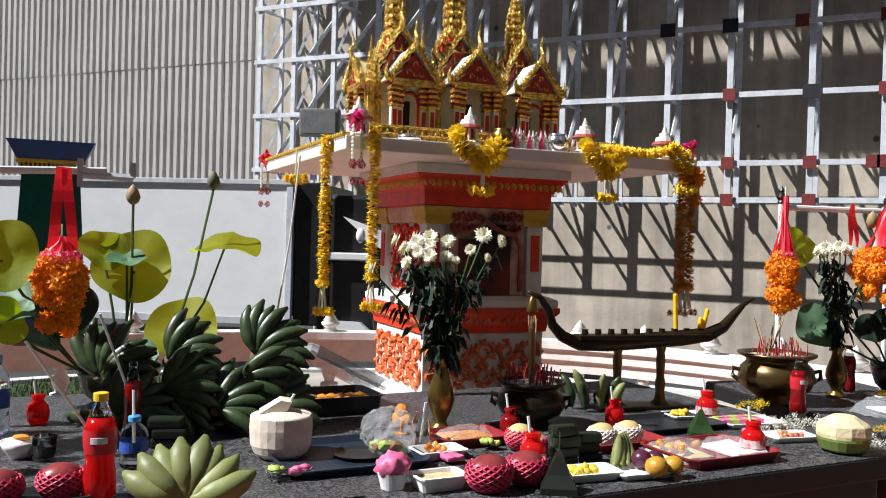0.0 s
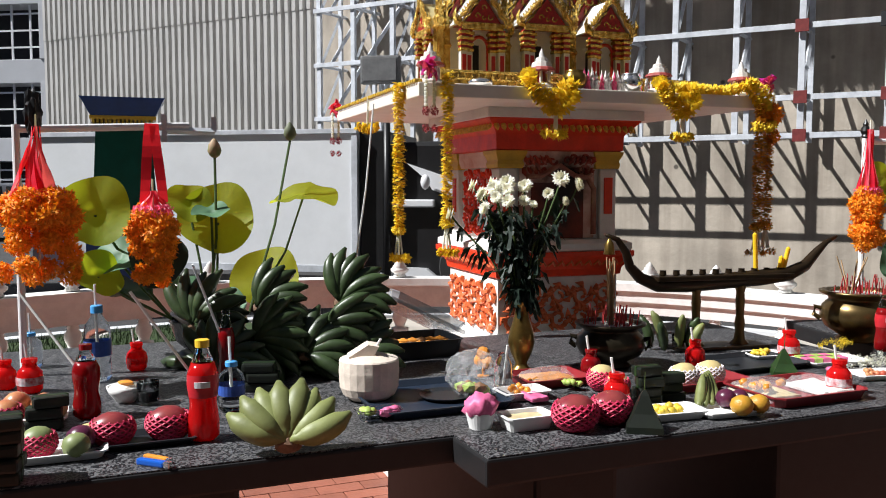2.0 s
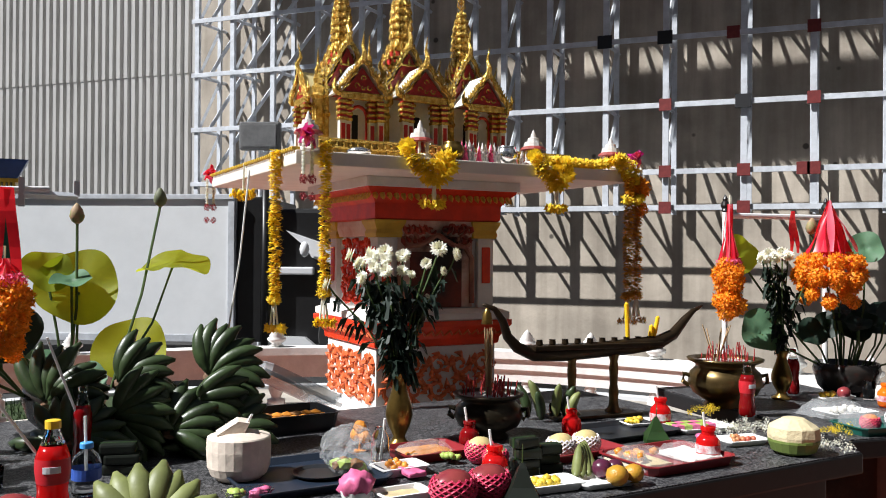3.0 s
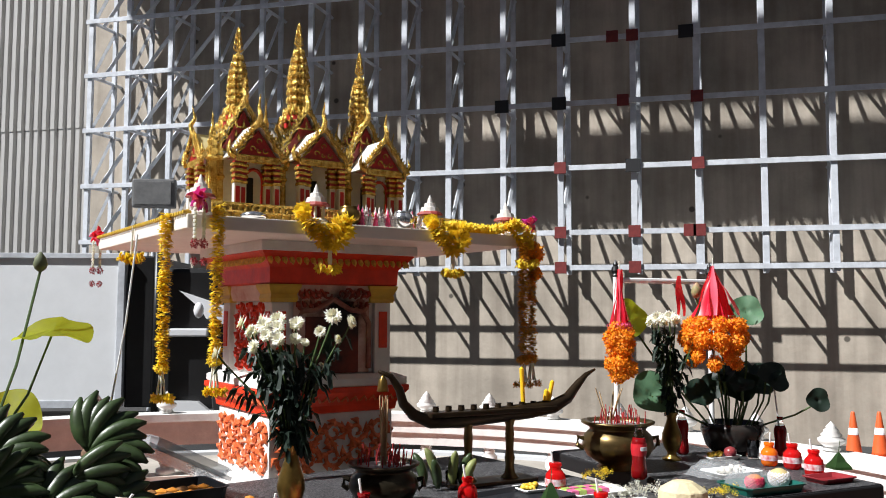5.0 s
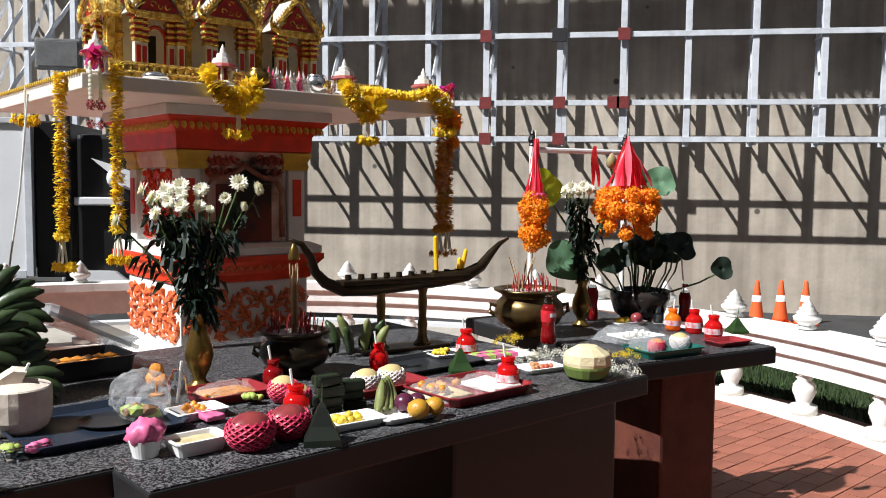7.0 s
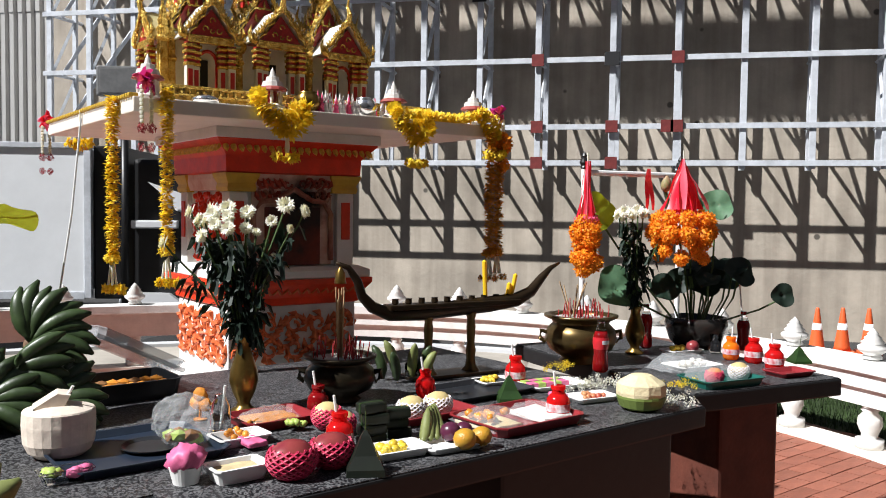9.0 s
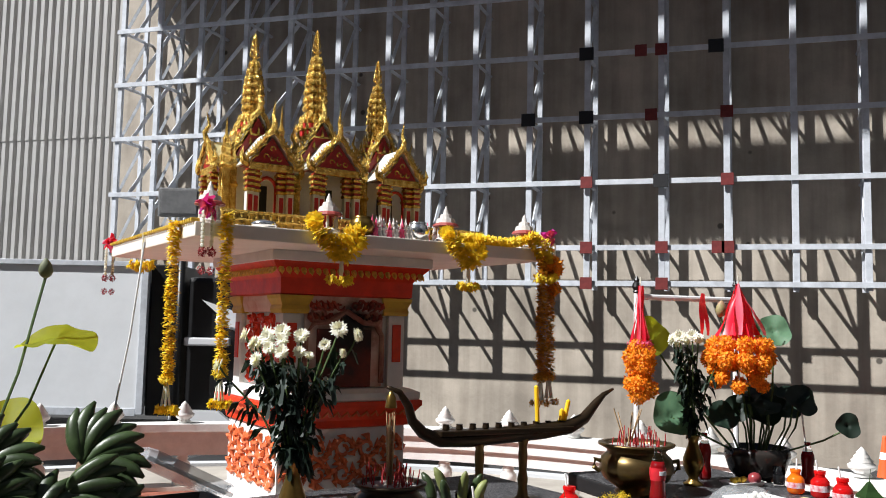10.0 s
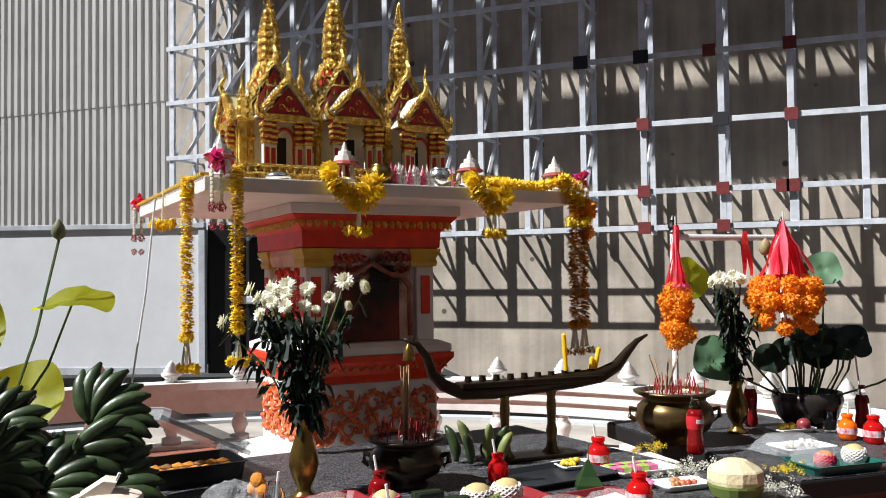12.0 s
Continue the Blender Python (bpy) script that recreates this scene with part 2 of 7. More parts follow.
def steel_grid():
    g = thing("steel_grid", "white galvanised steel lattice frame standing off a concrete wall", "steel frame", kind="structure")
    for x in COLS:
        part("upright", box(-0.045, -0.035, 0, 0.045, 0.035, 8.1, 0.004), steel_white, g, m=pose(x, 13.3, 1.95))
    for z in ROWS:
        part("rail", box(COLS[0] - 0.1, 13.235, z - 0.04, COLS[-1], 13.262, z + 0.04, 0.003), steel_white, g)
    for x in COLS:
        part("rear_upright", box(-0.04, -0.03, 0, 0.04, 0.03, 8.1, 0.004), steel_white, g, m=pose(x + 0.06, 13.90, 1.95))
        bm = bmesh.new()
        for z in ROWS:
            tube([(x, 13.34, z), (x + 0.06, 14.11, z)], 0.034, 4, bm)
        for k in range(1, len(ROWS) - 1):
            tube([(x, 13.34, ROWS[k]), (x + 0.06, 13.90, ROWS[k + 1])], 0.034, 4, bm)
        part("strut_set", bm, steel_white, g)
    for i in range(0, 4):
        for k in range(1, len(ROWS) - 1):
            part("diagonal_brace", tube([(COLS[i], 13.6, ROWS[k]), (COLS[i + 1], 13.6, ROWS[k + 1])], 0.042, 4), steel_white, g)
    for x, z in [(-1.51, 3.57), (-1.51, 2.57), (-1.51, 2.03), (-0.4, 5.58), (-0.4, 2.57), (-0.4, 2.03), (0.535, 4.58), (0.535, 3.57), (0.535, 2.57), (0.4, 2.57), (-0.55, 4.58), (-0.7, 5.58)]:
        part("joint_plate", box(-0.09, -0.012, -0.09, 0.09, 0.012, 0.09, 0.004), red_oxide, g, "red primer painted joint", m=pose(x, 13.21, z))
    for x, z in [(-0.4, 3.57), (-1.51, 4.58), (-2.41, 4.58), (-1.51, 5.58), (0.4, 5.58)]:
        part("joint_plate", box(-0.12, -0.012, -0.1, 0.1, 0.012, 0.1, 0.004), black_patch, g, "black painted joint", m=pose(x, 13.21, z))
    return g


steel_grid()


# balustrade round the terrace
def balustrade():
    b = thing("balustrade", "low white masonry balustrade with turned balusters and spiral finials", "balustrade", kind="structure")
    a0, a1, n = 16, 205, 60

    def band(r0, r1, z0, z1):
        bm = bmesh.new()
        prev = None
        for i in range(n + 1):
            a = radians(a0 + (a1 - a0) * i / n)
            c, s = math.cos(a), math.sin(a)
            ring = [bm.verts.new((CENTRE.x + r * c, CENTRE.y + r * s, z)) for r, z in ((r0, z0), (r1, z0), (r1, z1), (r0, z1))]
            if prev:
                for k in range(4):
                    bm.faces.new((prev[k], prev[(k + 1) % 4], ring[(k + 1) % 4], ring[k]))
            else:
                bm.faces.new(ring)
            prev = ring
        bm.faces.new(prev[::-1])
        bmesh.ops.recalc_face_normals(bm, faces=bm.faces[:])
        return bm

    R = RADIUS
    part("handrail", band(R - 0.11, R + 0.11, 0.46, 0.52), white_paint, b)
    part("moulding", band(R - 0.085, R + 0.085, 0.37, 0.46), white_paint, b)
    part("lower_rail", band(R - 0.06, R + 0.06, 0.27, 0.37), white_paint, b)
    part("plinth", band(R - 0.10, R + 0.10, -0.02, 0.03), cream_paint, b)
    prof = [(0.075, 0), (0.075, 0.05), (0.04, 0.055), (0.045, 0.08), (0.066, 0.13), (0.062, 0.17), (0.038, 0.20), (0.05, 0.212), (0.038, 0.225), (0.055, 0.238)]
    spiral = [(0.03, 0), (0.055, 0.012), (0.04, 0.03), (0.072, 0.055), (0.076, 0.075), (0.052, 0.092), (0.06, 0.10), (0.04, 0.118), (0.045, 0.125), (0.027, 0.14), (0.03, 0.146), (0.012, 0.166), (0.002, 0.178)]
    bal = mesh_of(lathe(prof, 20), "baluster", white_paint, True)
    fin = mesh_of(lathe(spiral, 20), "finial", white_paint, True)
    k = 0
    a = 19.4
    while a < a1 - 2:
        x, y = CENTRE.x + R * math.cos(radians(a)), CENTRE.y + R * math.sin(radians(a))
        o = new("baluster", bal)
        o.parent, o.matrix_basis = b, pose(x, y, 0.03, 0, 0, a)
        o = new("finial", fin)
        o.parent, o.matrix_basis = b, pose(x, y, 0.519, 0, 0, a) @ Matrix.Diagonal((1.05, 1.05, 1.0, 1))
        a += 7.85
    return b


balustrade()

# ---- background ----
blue_glass = material("blue_glass_facade", (0.10, 0.28, 0.36), 0.15, 0.2, vary=0.2, scale=0.3)
grey_render = material("grey_render", (0.55, 0.56, 0.58), 0.7, vary=0.12, scale=0.6)
black_paint_and_shade = material("black_paint_and_shade", (0.012, 0.012, 0.013), 0.4, vary=0.3, scale=8)
car_white = material("car_white_paint", (0.75, 0.76, 0.78), 0.2, coat=0.6)
car_glass = material("car_glass", (0.015, 0.018, 0.022), 0.05)
headlight_mat = material("headlight_lens", (0.22, 0.23, 0.24), 0.1, coat=0.8)
car_dark = material("car_dark_paint", (0.010, 0.011, 0.016), 0.2, coat=0.6)
tyre_mat = material("tyre_rubber", (0.02, 0.02, 0.02), 0.8)
cone_orange = material("cone_orange_plastic", (0.75, 0.12, 0.03), 0.45, vary=0.15, scale=20)
plain_white = material("plain_white_plastic", (0.82, 0.82, 0.82), 0.35, vary=0.06, scale=20)
green_lacquer = material("green_lacquer", (0.008, 0.085, 0.06), 0.3, vary=0.25, scale=6)
blue_lacquer = material("blue_lacquer", (0.015, 0.05, 0.22), 0.35, vary=0.25, scale=6)
yellow_paint = material("yellow_gold_trim", (0.65, 0.42, 0.04), 0.4, vary=0.2, scale=14)

# added above the view: slabs shade the upper wall, their gap leaves a sunlit band
tagged(part("unseen_shade_deck", box(-13, 9.9, 12, 45, 14.1, 12.4), concrete), "added unseen deck that shades the upper concrete wall", "deck", kind="structure")
tagged(part("unseen_shade_girder", box(-13, 8.82, 12, 45, 9.5, 12.4), concrete), "added unseen girder that shades a band of the concrete wall", "girder", kind="structure")

# grass verge and kerb outside the terrace
def ring_sheet(r0, r1, z0, z1, a0, a1, n=60):
    bm = bmesh.new()
    prev = None
    for i in range(n + 1):
        a = radians(a0 + (a1 - a0) * i / n)
        c, s = math.cos(a), math.sin(a)
        ring = [bm.verts.new((CENTRE.x + r * c, CENTRE.y + r * s, z)) for r, z in ((r0, z0), (r1, z0), (r1, z1), (r0, z1))]
        if prev:
            for k in range(4):
                bm.faces.new((prev[k], prev[(k + 1) % 4], ring[(k + 1) % 4], ring[k]))
        prev = ring
    bmesh.ops.recalc_face_normals(bm, faces=bm.faces[:])
    return bm


tagged(part("kerb", ring_sheet(RADIUS + 1.25, RADIUS + 1.4, -0.14, 0.0, 5, 215), grey_render), "grey concrete kerb round the grass verge", "kerb", kind="structure")
tagged(part("verge_east", ring_sheet(RADIUS + 0.3, RADIUS + 1.25, -0.14, -0.03, 5, 62), grass_mat), "strip of green grass outside the balustrade", "verge", kind="structure")
tagged(part("verge_west", ring_sheet(RADIUS + 0.3, RADIUS + 1.25, -0.14, -0.03, 138, 215), grass_mat), "strip of green grass beside the road", "verge", kind="structure")
tagged(part("pavement", ring_sheet(RADIUS + 0.3, RADIUS + 1.25, -0.14, -0.03, 62, 138), concrete), "strip of grey pavement outside the balustrade", "pavement", kind="structure")


def grass_blades():
    rnd = random.Random(5)
    bm = bmesh.new()
    for i in range(9000):
        a, r = radians(rnd.uniform(8, 60) if rnd.random() < 0.6 else rnd.uniform(140, 200)), rnd.uniform(RADIUS + 0.32, RADIUS + 1.24)
        p = CENTRE + Vector((r * math.cos(a), r * math.sin(a), -0.03))
        d = Vector((rnd.uniform(-1, 1), rnd.uniform(-1, 1), 0)).normalized()
        h = rnd.uniform(0.03, 0.075)
        bm.faces.new([bm.verts.new(q) for q in (p - d * 0.005, p + d * 0.005, p + Vector((rnd.uniform(-0.02, 0.02), rnd.uniform(-0.02, 0.02), h)))])
    return bm


tagged(part("grass", grass_blades(), grass_mat), "short green grass in the verge", "grass", kind="stuff")


def sheet(points, y0, y1):
    """A flat plate with the outline points in xz, from y0 to y1."""
    bm = bmesh.new()
    a = [bm.verts.new((x, y0, z)) for x, z in points]
    b = [bm.verts.new((x, y1, z)) for x, z in points]
    bm.faces.new(a)
    bm.faces.new(b[::-1])
    for i in range(len(a)):
        j = (i + 1) % len(a)
        bm.faces.new((a[j], a[i], b[i], b[j]))
    bmesh.ops.recalc_face_normals(bm, faces=bm.faces[:])
    return bm


def box_truck():
    h = thing("box_truck", "parked box truck with a plain white cargo body and dark cab", "truck", pose(-6.396, 9.164, -0.14, 0, 0, 17))
    part("cargo_side", box(-4.6, -0.02, 0.42, 0.0, 0.02, 2.12, 0.004), white_board, h)
    part("cargo_body", box(-4.6, 0.021, 0.42, 0.0, 1.9, 2.12, 0.004), white_board, h)
    part("top_rail", box(-4.65, -0.05, 2.12, 0.08, 0.05, 2.185, 0.006), steel_white, h)
    for x in (-4.62, 0.045):
        part("corner_post", box(x - 0.04, -0.04, 0.35, x + 0.04, 0.04, 2.12, 0.004), steel_white, h)
    part("bottom_rail", box(-4.6, -0.03, 0.33, 0.0, 0.03, 0.42, 0.004), steel_white, h)
    # cargo front turned from the sun: its shade is painted as plain black
    part("shaded_front", box(0.088, 0.05, 0.33, 0.42, 1.85, 2.16, 0.02), black_paint_and_shade, h, "front of the cargo body with its shade put in as black")
    part("exhaust_pipe", lathe([(0.045, 0.0), (0.045, 2.2)], 14, m=pose(0.47, 0.0, 0.16)), black_paint_and_shade, h, smooth=True)
    part("cab", box(0.53, 0.10, 0.30, 2.3, 1.8, 2.02, 0.06), black_paint_and_shade, h)
    part("cab_side_panel", sheet([(0.72, 1.74), (1.50, 1.48), (1.50, 1.25), (1.05, 1.40), (0.98, 1.52)], 0.04, 0.10), car_white, h, "white sloping cab panel")
    part("step_bar", box(0.53, 0.0, 1.18, 1.08, 0.10, 1.28, 0.02), car_white, h, "white bar along the cab")
    part("side_skirt", sheet([(0.53, 0.05), (0.53, 0.42), (0.98, 0.40), (1.42, 0.05)], 0.0, 0.10), car_white, h, "white skirt below the cab")
    part("mirror", ball(0.09, pose(0.98, -0.05, 1.50), None, 2, (0.7, 0.6, 1.1)), car_white, h, smooth=True)
    for x in (-3.6, 1.55):
        wheel = part("wheel", lathe([(0.24, -0.12), (0.40, -0.12), (0.42, -0.08), (0.42, 0.08), (0.40, 0.12), (0.24, 0.12)], 28, m=pose(x, 0.16, 0.42, 90)), tyre_mat, h)
        part("rim", lathe([(0.05, -0.125), (0.23, -0.12), (0.23, 0.12), (0.05, 0.125)], 18, m=pose(x, 0.16, 0.42, 90)), steel_white, wheel)
    return h


box_truck()


def parking_block():
    b = thing("parking_building", "grey rendered parking building with open barred storeys", "building", pose(-33, 24, -0.14, 0, 0, 20))
    part("side_wall", box(6.2, -0.2, 0, 12, 14, 20, 0.02), grey_render, b)
    for k in range(6):
        z = 0.2 + k * 3.3
        part("floor_slab", box(-14, 0, z + 2.3, 6.2, 14, z + 3.3, 0.02), grey_render, b)
        part("void", box(-13.9, 1.2, z, 6.1, 1.4, z + 2.3), dark_void, b)
        for j in range(5):
            part("pier", box(-14 + j * 4.8, -0.05, z, -13.2 + j * 4.8, 0.6, z + 2.3, 0.02), grey_render, b)
        bm = bmesh.new()
        for j in range(24):
            box(-13.8 + j * 0.85, 0.2, z, -13.72 + j * 0.85, 0.26, z + 2.3, bm=bm)
        for j in range(3):
            box(-14, 0.2, z + 0.5 + j * 0.7, 6.2, 0.25, z + 0.57 + j * 0.7, bm=bm)
        part("bar_grille", bm, plain_white, b)
    return b


parking_block()
tower = thing("glass_tower", "distant office tower with a blue-green glass facade", "building", pose(-40, 44, -0.14, 0, 0, 20))
part("body", box(-8, -5, 0, 12, 10, 60, 0.05), blue_glass, tower)
for k in range(16):
    part("spandrel", box(-8.05, -5.08, 3.2 + k * 3.6, 12.05, -5.0, 3.6 + k * 3.6), grey_render, tower)


def car(m, paint, label, wagon=False):
    c = thing("car", label, "car", m)
    prof = [(-2.2, 0.35), (-2.2, 0.75), (-2.1, 0.95), (-1.6, 1.0), (-0.9, 1.5), (0.6, 1.55), (1.35, 1.05), (2.1, 0.9), (2.25, 0.6), (2.25, 0.35)]
    if wagon:
        prof[2:5] = [(-2.16, 0.98), (-2.08, 1.1), (-1.8, 1.5)]
    bm = bmesh.new()
    a = [bm.verts.new((x, -0.85 + (0.12 if z > 1.2 else 0), z)) for x, z in prof]
    b = [bm.verts.new((x, 0.85 - (0.12 if z > 1.2 else 0), z)) for x, z in prof]
    bm.faces.new(a)
    bm.faces.new(b[::-1])
    for i in range(len(prof)):
        j = (i + 1) % len(prof)
        bm.faces.new((a[j], a[i], b[i], b[j]))
    bmesh.ops.recalc_face_normals(bm, faces=bm.faces[:])
    bmesh.ops.bevel(bm, geom=bm.edges[:], offset=0.05, segments=2, affect='EDGES')
    part("body", bm, paint, c, smooth=False)
    for s in (-1, 1):
        for x0, x1, q0, q1 in ((-1.25, -0.25, -0.85, -0.25), (-0.15, 1.0, -0.15, 0.55)) + (((-1.95, -1.35, -1.72, -0.98),) if wagon else ()):
            w = bmesh.new()
            vs = [w.verts.new((x, s * y, z)) for x, y, z in ((x0, 0.86, 1.04), (x1, 0.86, 1.04), (q1, 0.765, 1.44), (q0, 0.765, 1.44))]
            w.faces.new(vs)
            r = bmesh.ops.extrude_face_region(w, geom=w.faces[:])
            bmesh.ops.translate(w, vec=(0, s * 0.015, 0), verts=[v for v in r["geom"] if isinstance(v, bmesh.types.BMVert)])
            bmesh.ops.recalc_face_normals(w, faces=w.faces[:])
            part("side_window", w, car_glass, c)
        for x in (-1.4, 1.4):
            wheel = part("wheel", lathe([(0.2, -0.1), (0.31, -0.1), (0.33, -0.06), (0.33, 0.06), (0.31, 0.1), (0.2, 0.1)], 24, m=pose(x, s * 0.8, 0.33, 90)), tyre_mat, c)
            part("rim", lathe([(0.05, -0.11), (0.19, -0.105), (0.19, 0.105), (0.05, 0.11)], 16, m=pose(x, s * 0.8, 0.33, 90)), steel_white, wheel)
    w = bmesh.new()
    box(-0.02, -0.62, 0, 0.02, 0.62, 0.72, 0.004, w, pose(1.0, 0, 1.03, 0, -56, 0) @ pose(0, 0, -0.03))
    part("windscreen", w, car_glass, c)
    for s in (-1, 1):
        part("headlight", ball(1, pose(2.12, s * 0.62, 0.76) @ Matrix.Diagonal((0.12, 0.17, 0.09, 1)), None, 2), headlight_mat, c, smooth=True)
        part("mirror", ball(1, pose(0.95, s * 0.95, 1.05) @ Matrix.Diagonal((0.06, 0.11, 0.08, 1)), None, 2), paint, c, smooth=True)
        part("roof_rail", tube([(-0.8, s * 0.6, 1.52), (-0.7, s * 0.6, 1.60), (0.45, s * 0.6, 1.63), (0.55, s * 0.6, 1.54)], 0.022, 8), steel_white, c, smooth=True)
    part("bumper", box(2.18, -0.8, 0.38, 2.30, 0.8, 0.58, 0.04), tyre_mat, c)
    return c


car(pose(-22, 15, -0.14, 0, 0, 70), car_white, "white car parked by the far road")
car(pose(-23.5, 12.0, -0.14, 0, 0, 70), car_dark, "dark blue car parked by the far road")


def traffic_cone(x, y):
    c = thing("traffic_cone", "orange traffic cone with a white collar on the street", "traffic cone", pose(x, y, -0.62) @ Matrix.Diagonal((0.9, 0.9, 0.9, 1)), "traffic cones")
    part("base", box(-0.17, -0.17, 0, 0.17, 0.17, 0.04, 0.012), cone_orange, c)
    part("body", lathe([(0.13, 0.04), (0.115, 0.1), (0.085, 0.30), (0.062, 0.46), (0.03, 0.68), (0.022, 0.70)], 20), cone_orange, c, smooth=True)
    part("collar", lathe([(0.0785, 0.36), (0.064, 0.46), (0.0, 0.46)], 20, cap=False), plain_white, c, smooth=True)
    return c


for p in ((2.48, 12.9), (2.83, 13.0), (3.18, 13.05)):
    traffic_cone(*p)

# green and blue lacquered sign post seen behind the lotus
def lacquer_shrine():
    s = thing("lacquered_pillar", "dark green lacquered pillar with a blue and yellow stepped cap", "pillar", pose(-7.85, 6.80, -0.14, 0, 0, 48) @ Matrix.Diagonal((0.95, 0.95, 1.01, 1)))
    part("shaft", square_tower([(0.40, 0.0), (0.36, 1.0), (0.30, 2.05)]), green_lacquer, s)
    part("trim", box(-0.34, -0.34, 2.05, 0.34, 0.34, 2.10, 0.004), yellow_paint, s)
    bm = bmesh.new()
    for i in range(15):
        box(-0.33 + i * 0.045, -0.36, 2.10, -0.305 + i * 0.045, 0.36, 2.15, bm=bm)
    part("dentil", bm, yellow_paint, s)
    part("upper_trim", box(-0.36, -0.36, 2.15, 0.36, 0.36, 2.19, 0.004), yellow_paint, s)
    part("cap", square_tower([(0.35, 2.19), (0.44, 2.36), (0.46, 2.38)]), blue_lacquer, s)
    part("band", square_tower([(0.42, 0.86), (0.42, 0.90)]), yellow_paint, s)
    part("foot", square_tower([(0.43, 0.0), (0.43, 0.86)]), blue_lacquer, s)
    return s


lacquer_shrine()

dark_steel = material("dull_grey_steel", (0.17, 0.17, 0.17), 0.5, vary=0.3, scale=6)

# grey box lamp on the steel grid
lamp = thing("floodlight_box", "grey metal box mounted in front of the steel grid", "junction box", pose(-7.474, 11.54, 3.13, 0, 0, 20))
part("body", box(-0.32, -0.08, -0.22, 0.32, 0.08, 0.22, 0.03), dark_steel, lamp)
part("front_panel", box(-0.27, -0.095, -0.18, 0.27, -0.08, 0.18, 0.01), dark_steel, lamp)
part("pole", lathe([(0.04, -3.27), (0.04, -0.2)], 12, m=pose(0, 0.05, 0)), steel_white, lamp)

# ---- spirit house ----
HX, HY, HA = -1.447, 3.331, 48.6
HOUSE = pose(HX, HY, 0, 0, 0, HA)
SLAB_TOP = 1.651


def scroll(cx, cz, r, turn, n=20, w=0.011, side=0.0):
    """A raised spiral in the xz plane."""
    pts = [(cx + r * (1 - 0.8 * i / n) * math.cos(turn * i * 0.42), side, cz + r * (1 - 0.8 * i / n) * math.sin(turn * i * 0.42)) for i in range(n)]
    return tube(pts, w, 5, taper=[w * (1 - 0.4 * i / n) for i in range(n)])


def relief_panel(width, z0, z1, seed):
    """Interlaced leaf scrolls across a panel that faces -y."""
    rnd = random.Random(seed)
    bm = bmesh.new()
    cols = max(2, round(width / 0.098))
    rows = max(1, round((z1 - z0) / 0.088))
    for i in range(cols):
        for j in range(rows):
            cx = -width / 2 + (i + 0.5) * width / cols
            cz = z0 + (j + 0.5) * (z1 - z0) / rows
            merge(bm, scroll(cx, cz, 0.042, 1 if (i + j) % 2 else -1, w=0.0105))
            for k in range(7):
                a = k * 0.9 + rnd.uniform(-0.3, 0.3)
                tube([(cx + 0.026 * math.cos(a), 0, cz + 0.026 * math.sin(a)), (cx + 0.045 * math.cos(a + 0.4), -0.004, cz + 0.045 * math.sin(a + 0.4)), (cx + 0.056 * math.cos(a + 0.9), 0, cz + 0.056 * math.sin(a + 0.9))], 0.007, 5, bm, taper=[0.004, 0.0125, 0.001])
    return bm


soot = material("dark_red_niche_paint", (0.20, 0.03, 0.015), 0.7, color2=(0.03, 0.012, 0.010), scale=7)
soot_arch = material("smoked_cream_relief", (0.42, 0.22, 0.15), 0.7, color2=(0.20, 0.03, 0.02), scale=9)


def smoke_stain(base, spot, inner, outer):
    """Blackens a painted surface round one point, with a ragged rim."""
    nt = base.node_tree
    b = nt.nodes["Principled BSDF"]
    was = b.inputs["Base Color"].links[0].from_socket
    co = nt.nodes.new("ShaderNodeTexCoord")
    d = nt.nodes.new("ShaderNodeVectorMath")
    d.operation = 'DISTANCE'
    d.inputs[1].default_value = spot
    nt.links.new(co.outputs["Object"], d.inputs[0])
    n = nt.nodes.new("ShaderNodeTexNoise")
    n.inputs["Scale"].default_value = 16
    n.inputs["Detail"].default_value = 5
    nt.links.new(co.outputs["Object"], n.inputs["Vector"])
    a = nt.nodes.new("ShaderNodeMath")
    a.operation = 'MULTIPLY_ADD'
    a.inputs[1].default_value = 0.16
    nt.links.new(n.outputs["Fac"], a.inputs[0])
    nt.links.new(d.outputs["Value"], a.inputs[2])
    r = nt.nodes.new("ShaderNodeMapRange")
    r.inputs["From Min"].default_value = inner + 0.08
    r.inputs["From Max"].default_value = outer + 0.08
    nt.links.new(a.outputs[0], r.inputs["Value"])
    mix = nt.nodes.new("ShaderNodeMix")
    mix.data_type = 'RGBA'
    mix.inputs["A"].default_value = (0.008, 0.007, 0.006, 1)
    nt.links.new(r.outputs[0], mix.inputs["Factor"])
    nt.links.new(was, mix.inputs["B"])
    nt.links.new(mix.outputs["Result"], b.inputs["Base Color"])
    return base


smoked_panel = smoke_stain(material("smoke_stained_cream_paint", (0.70, 0.55, 0.46), 0.65, color2=(0.50, 0.25, 0.18), scale=8), (0.035, -0.24, 1.345), 0.045, 0.125)
smoked_relief = smoke_stain(material("smoke_stained_red_relief", (0.45, 0.06, 0.03), 0.6, vary=0.4, scale=20), (0.035, -0.24, 1.345), 0.045, 0.125)
soot = smoke_stain(soot, (0.035, -0.24, 1.30), 0.03, 0.13)


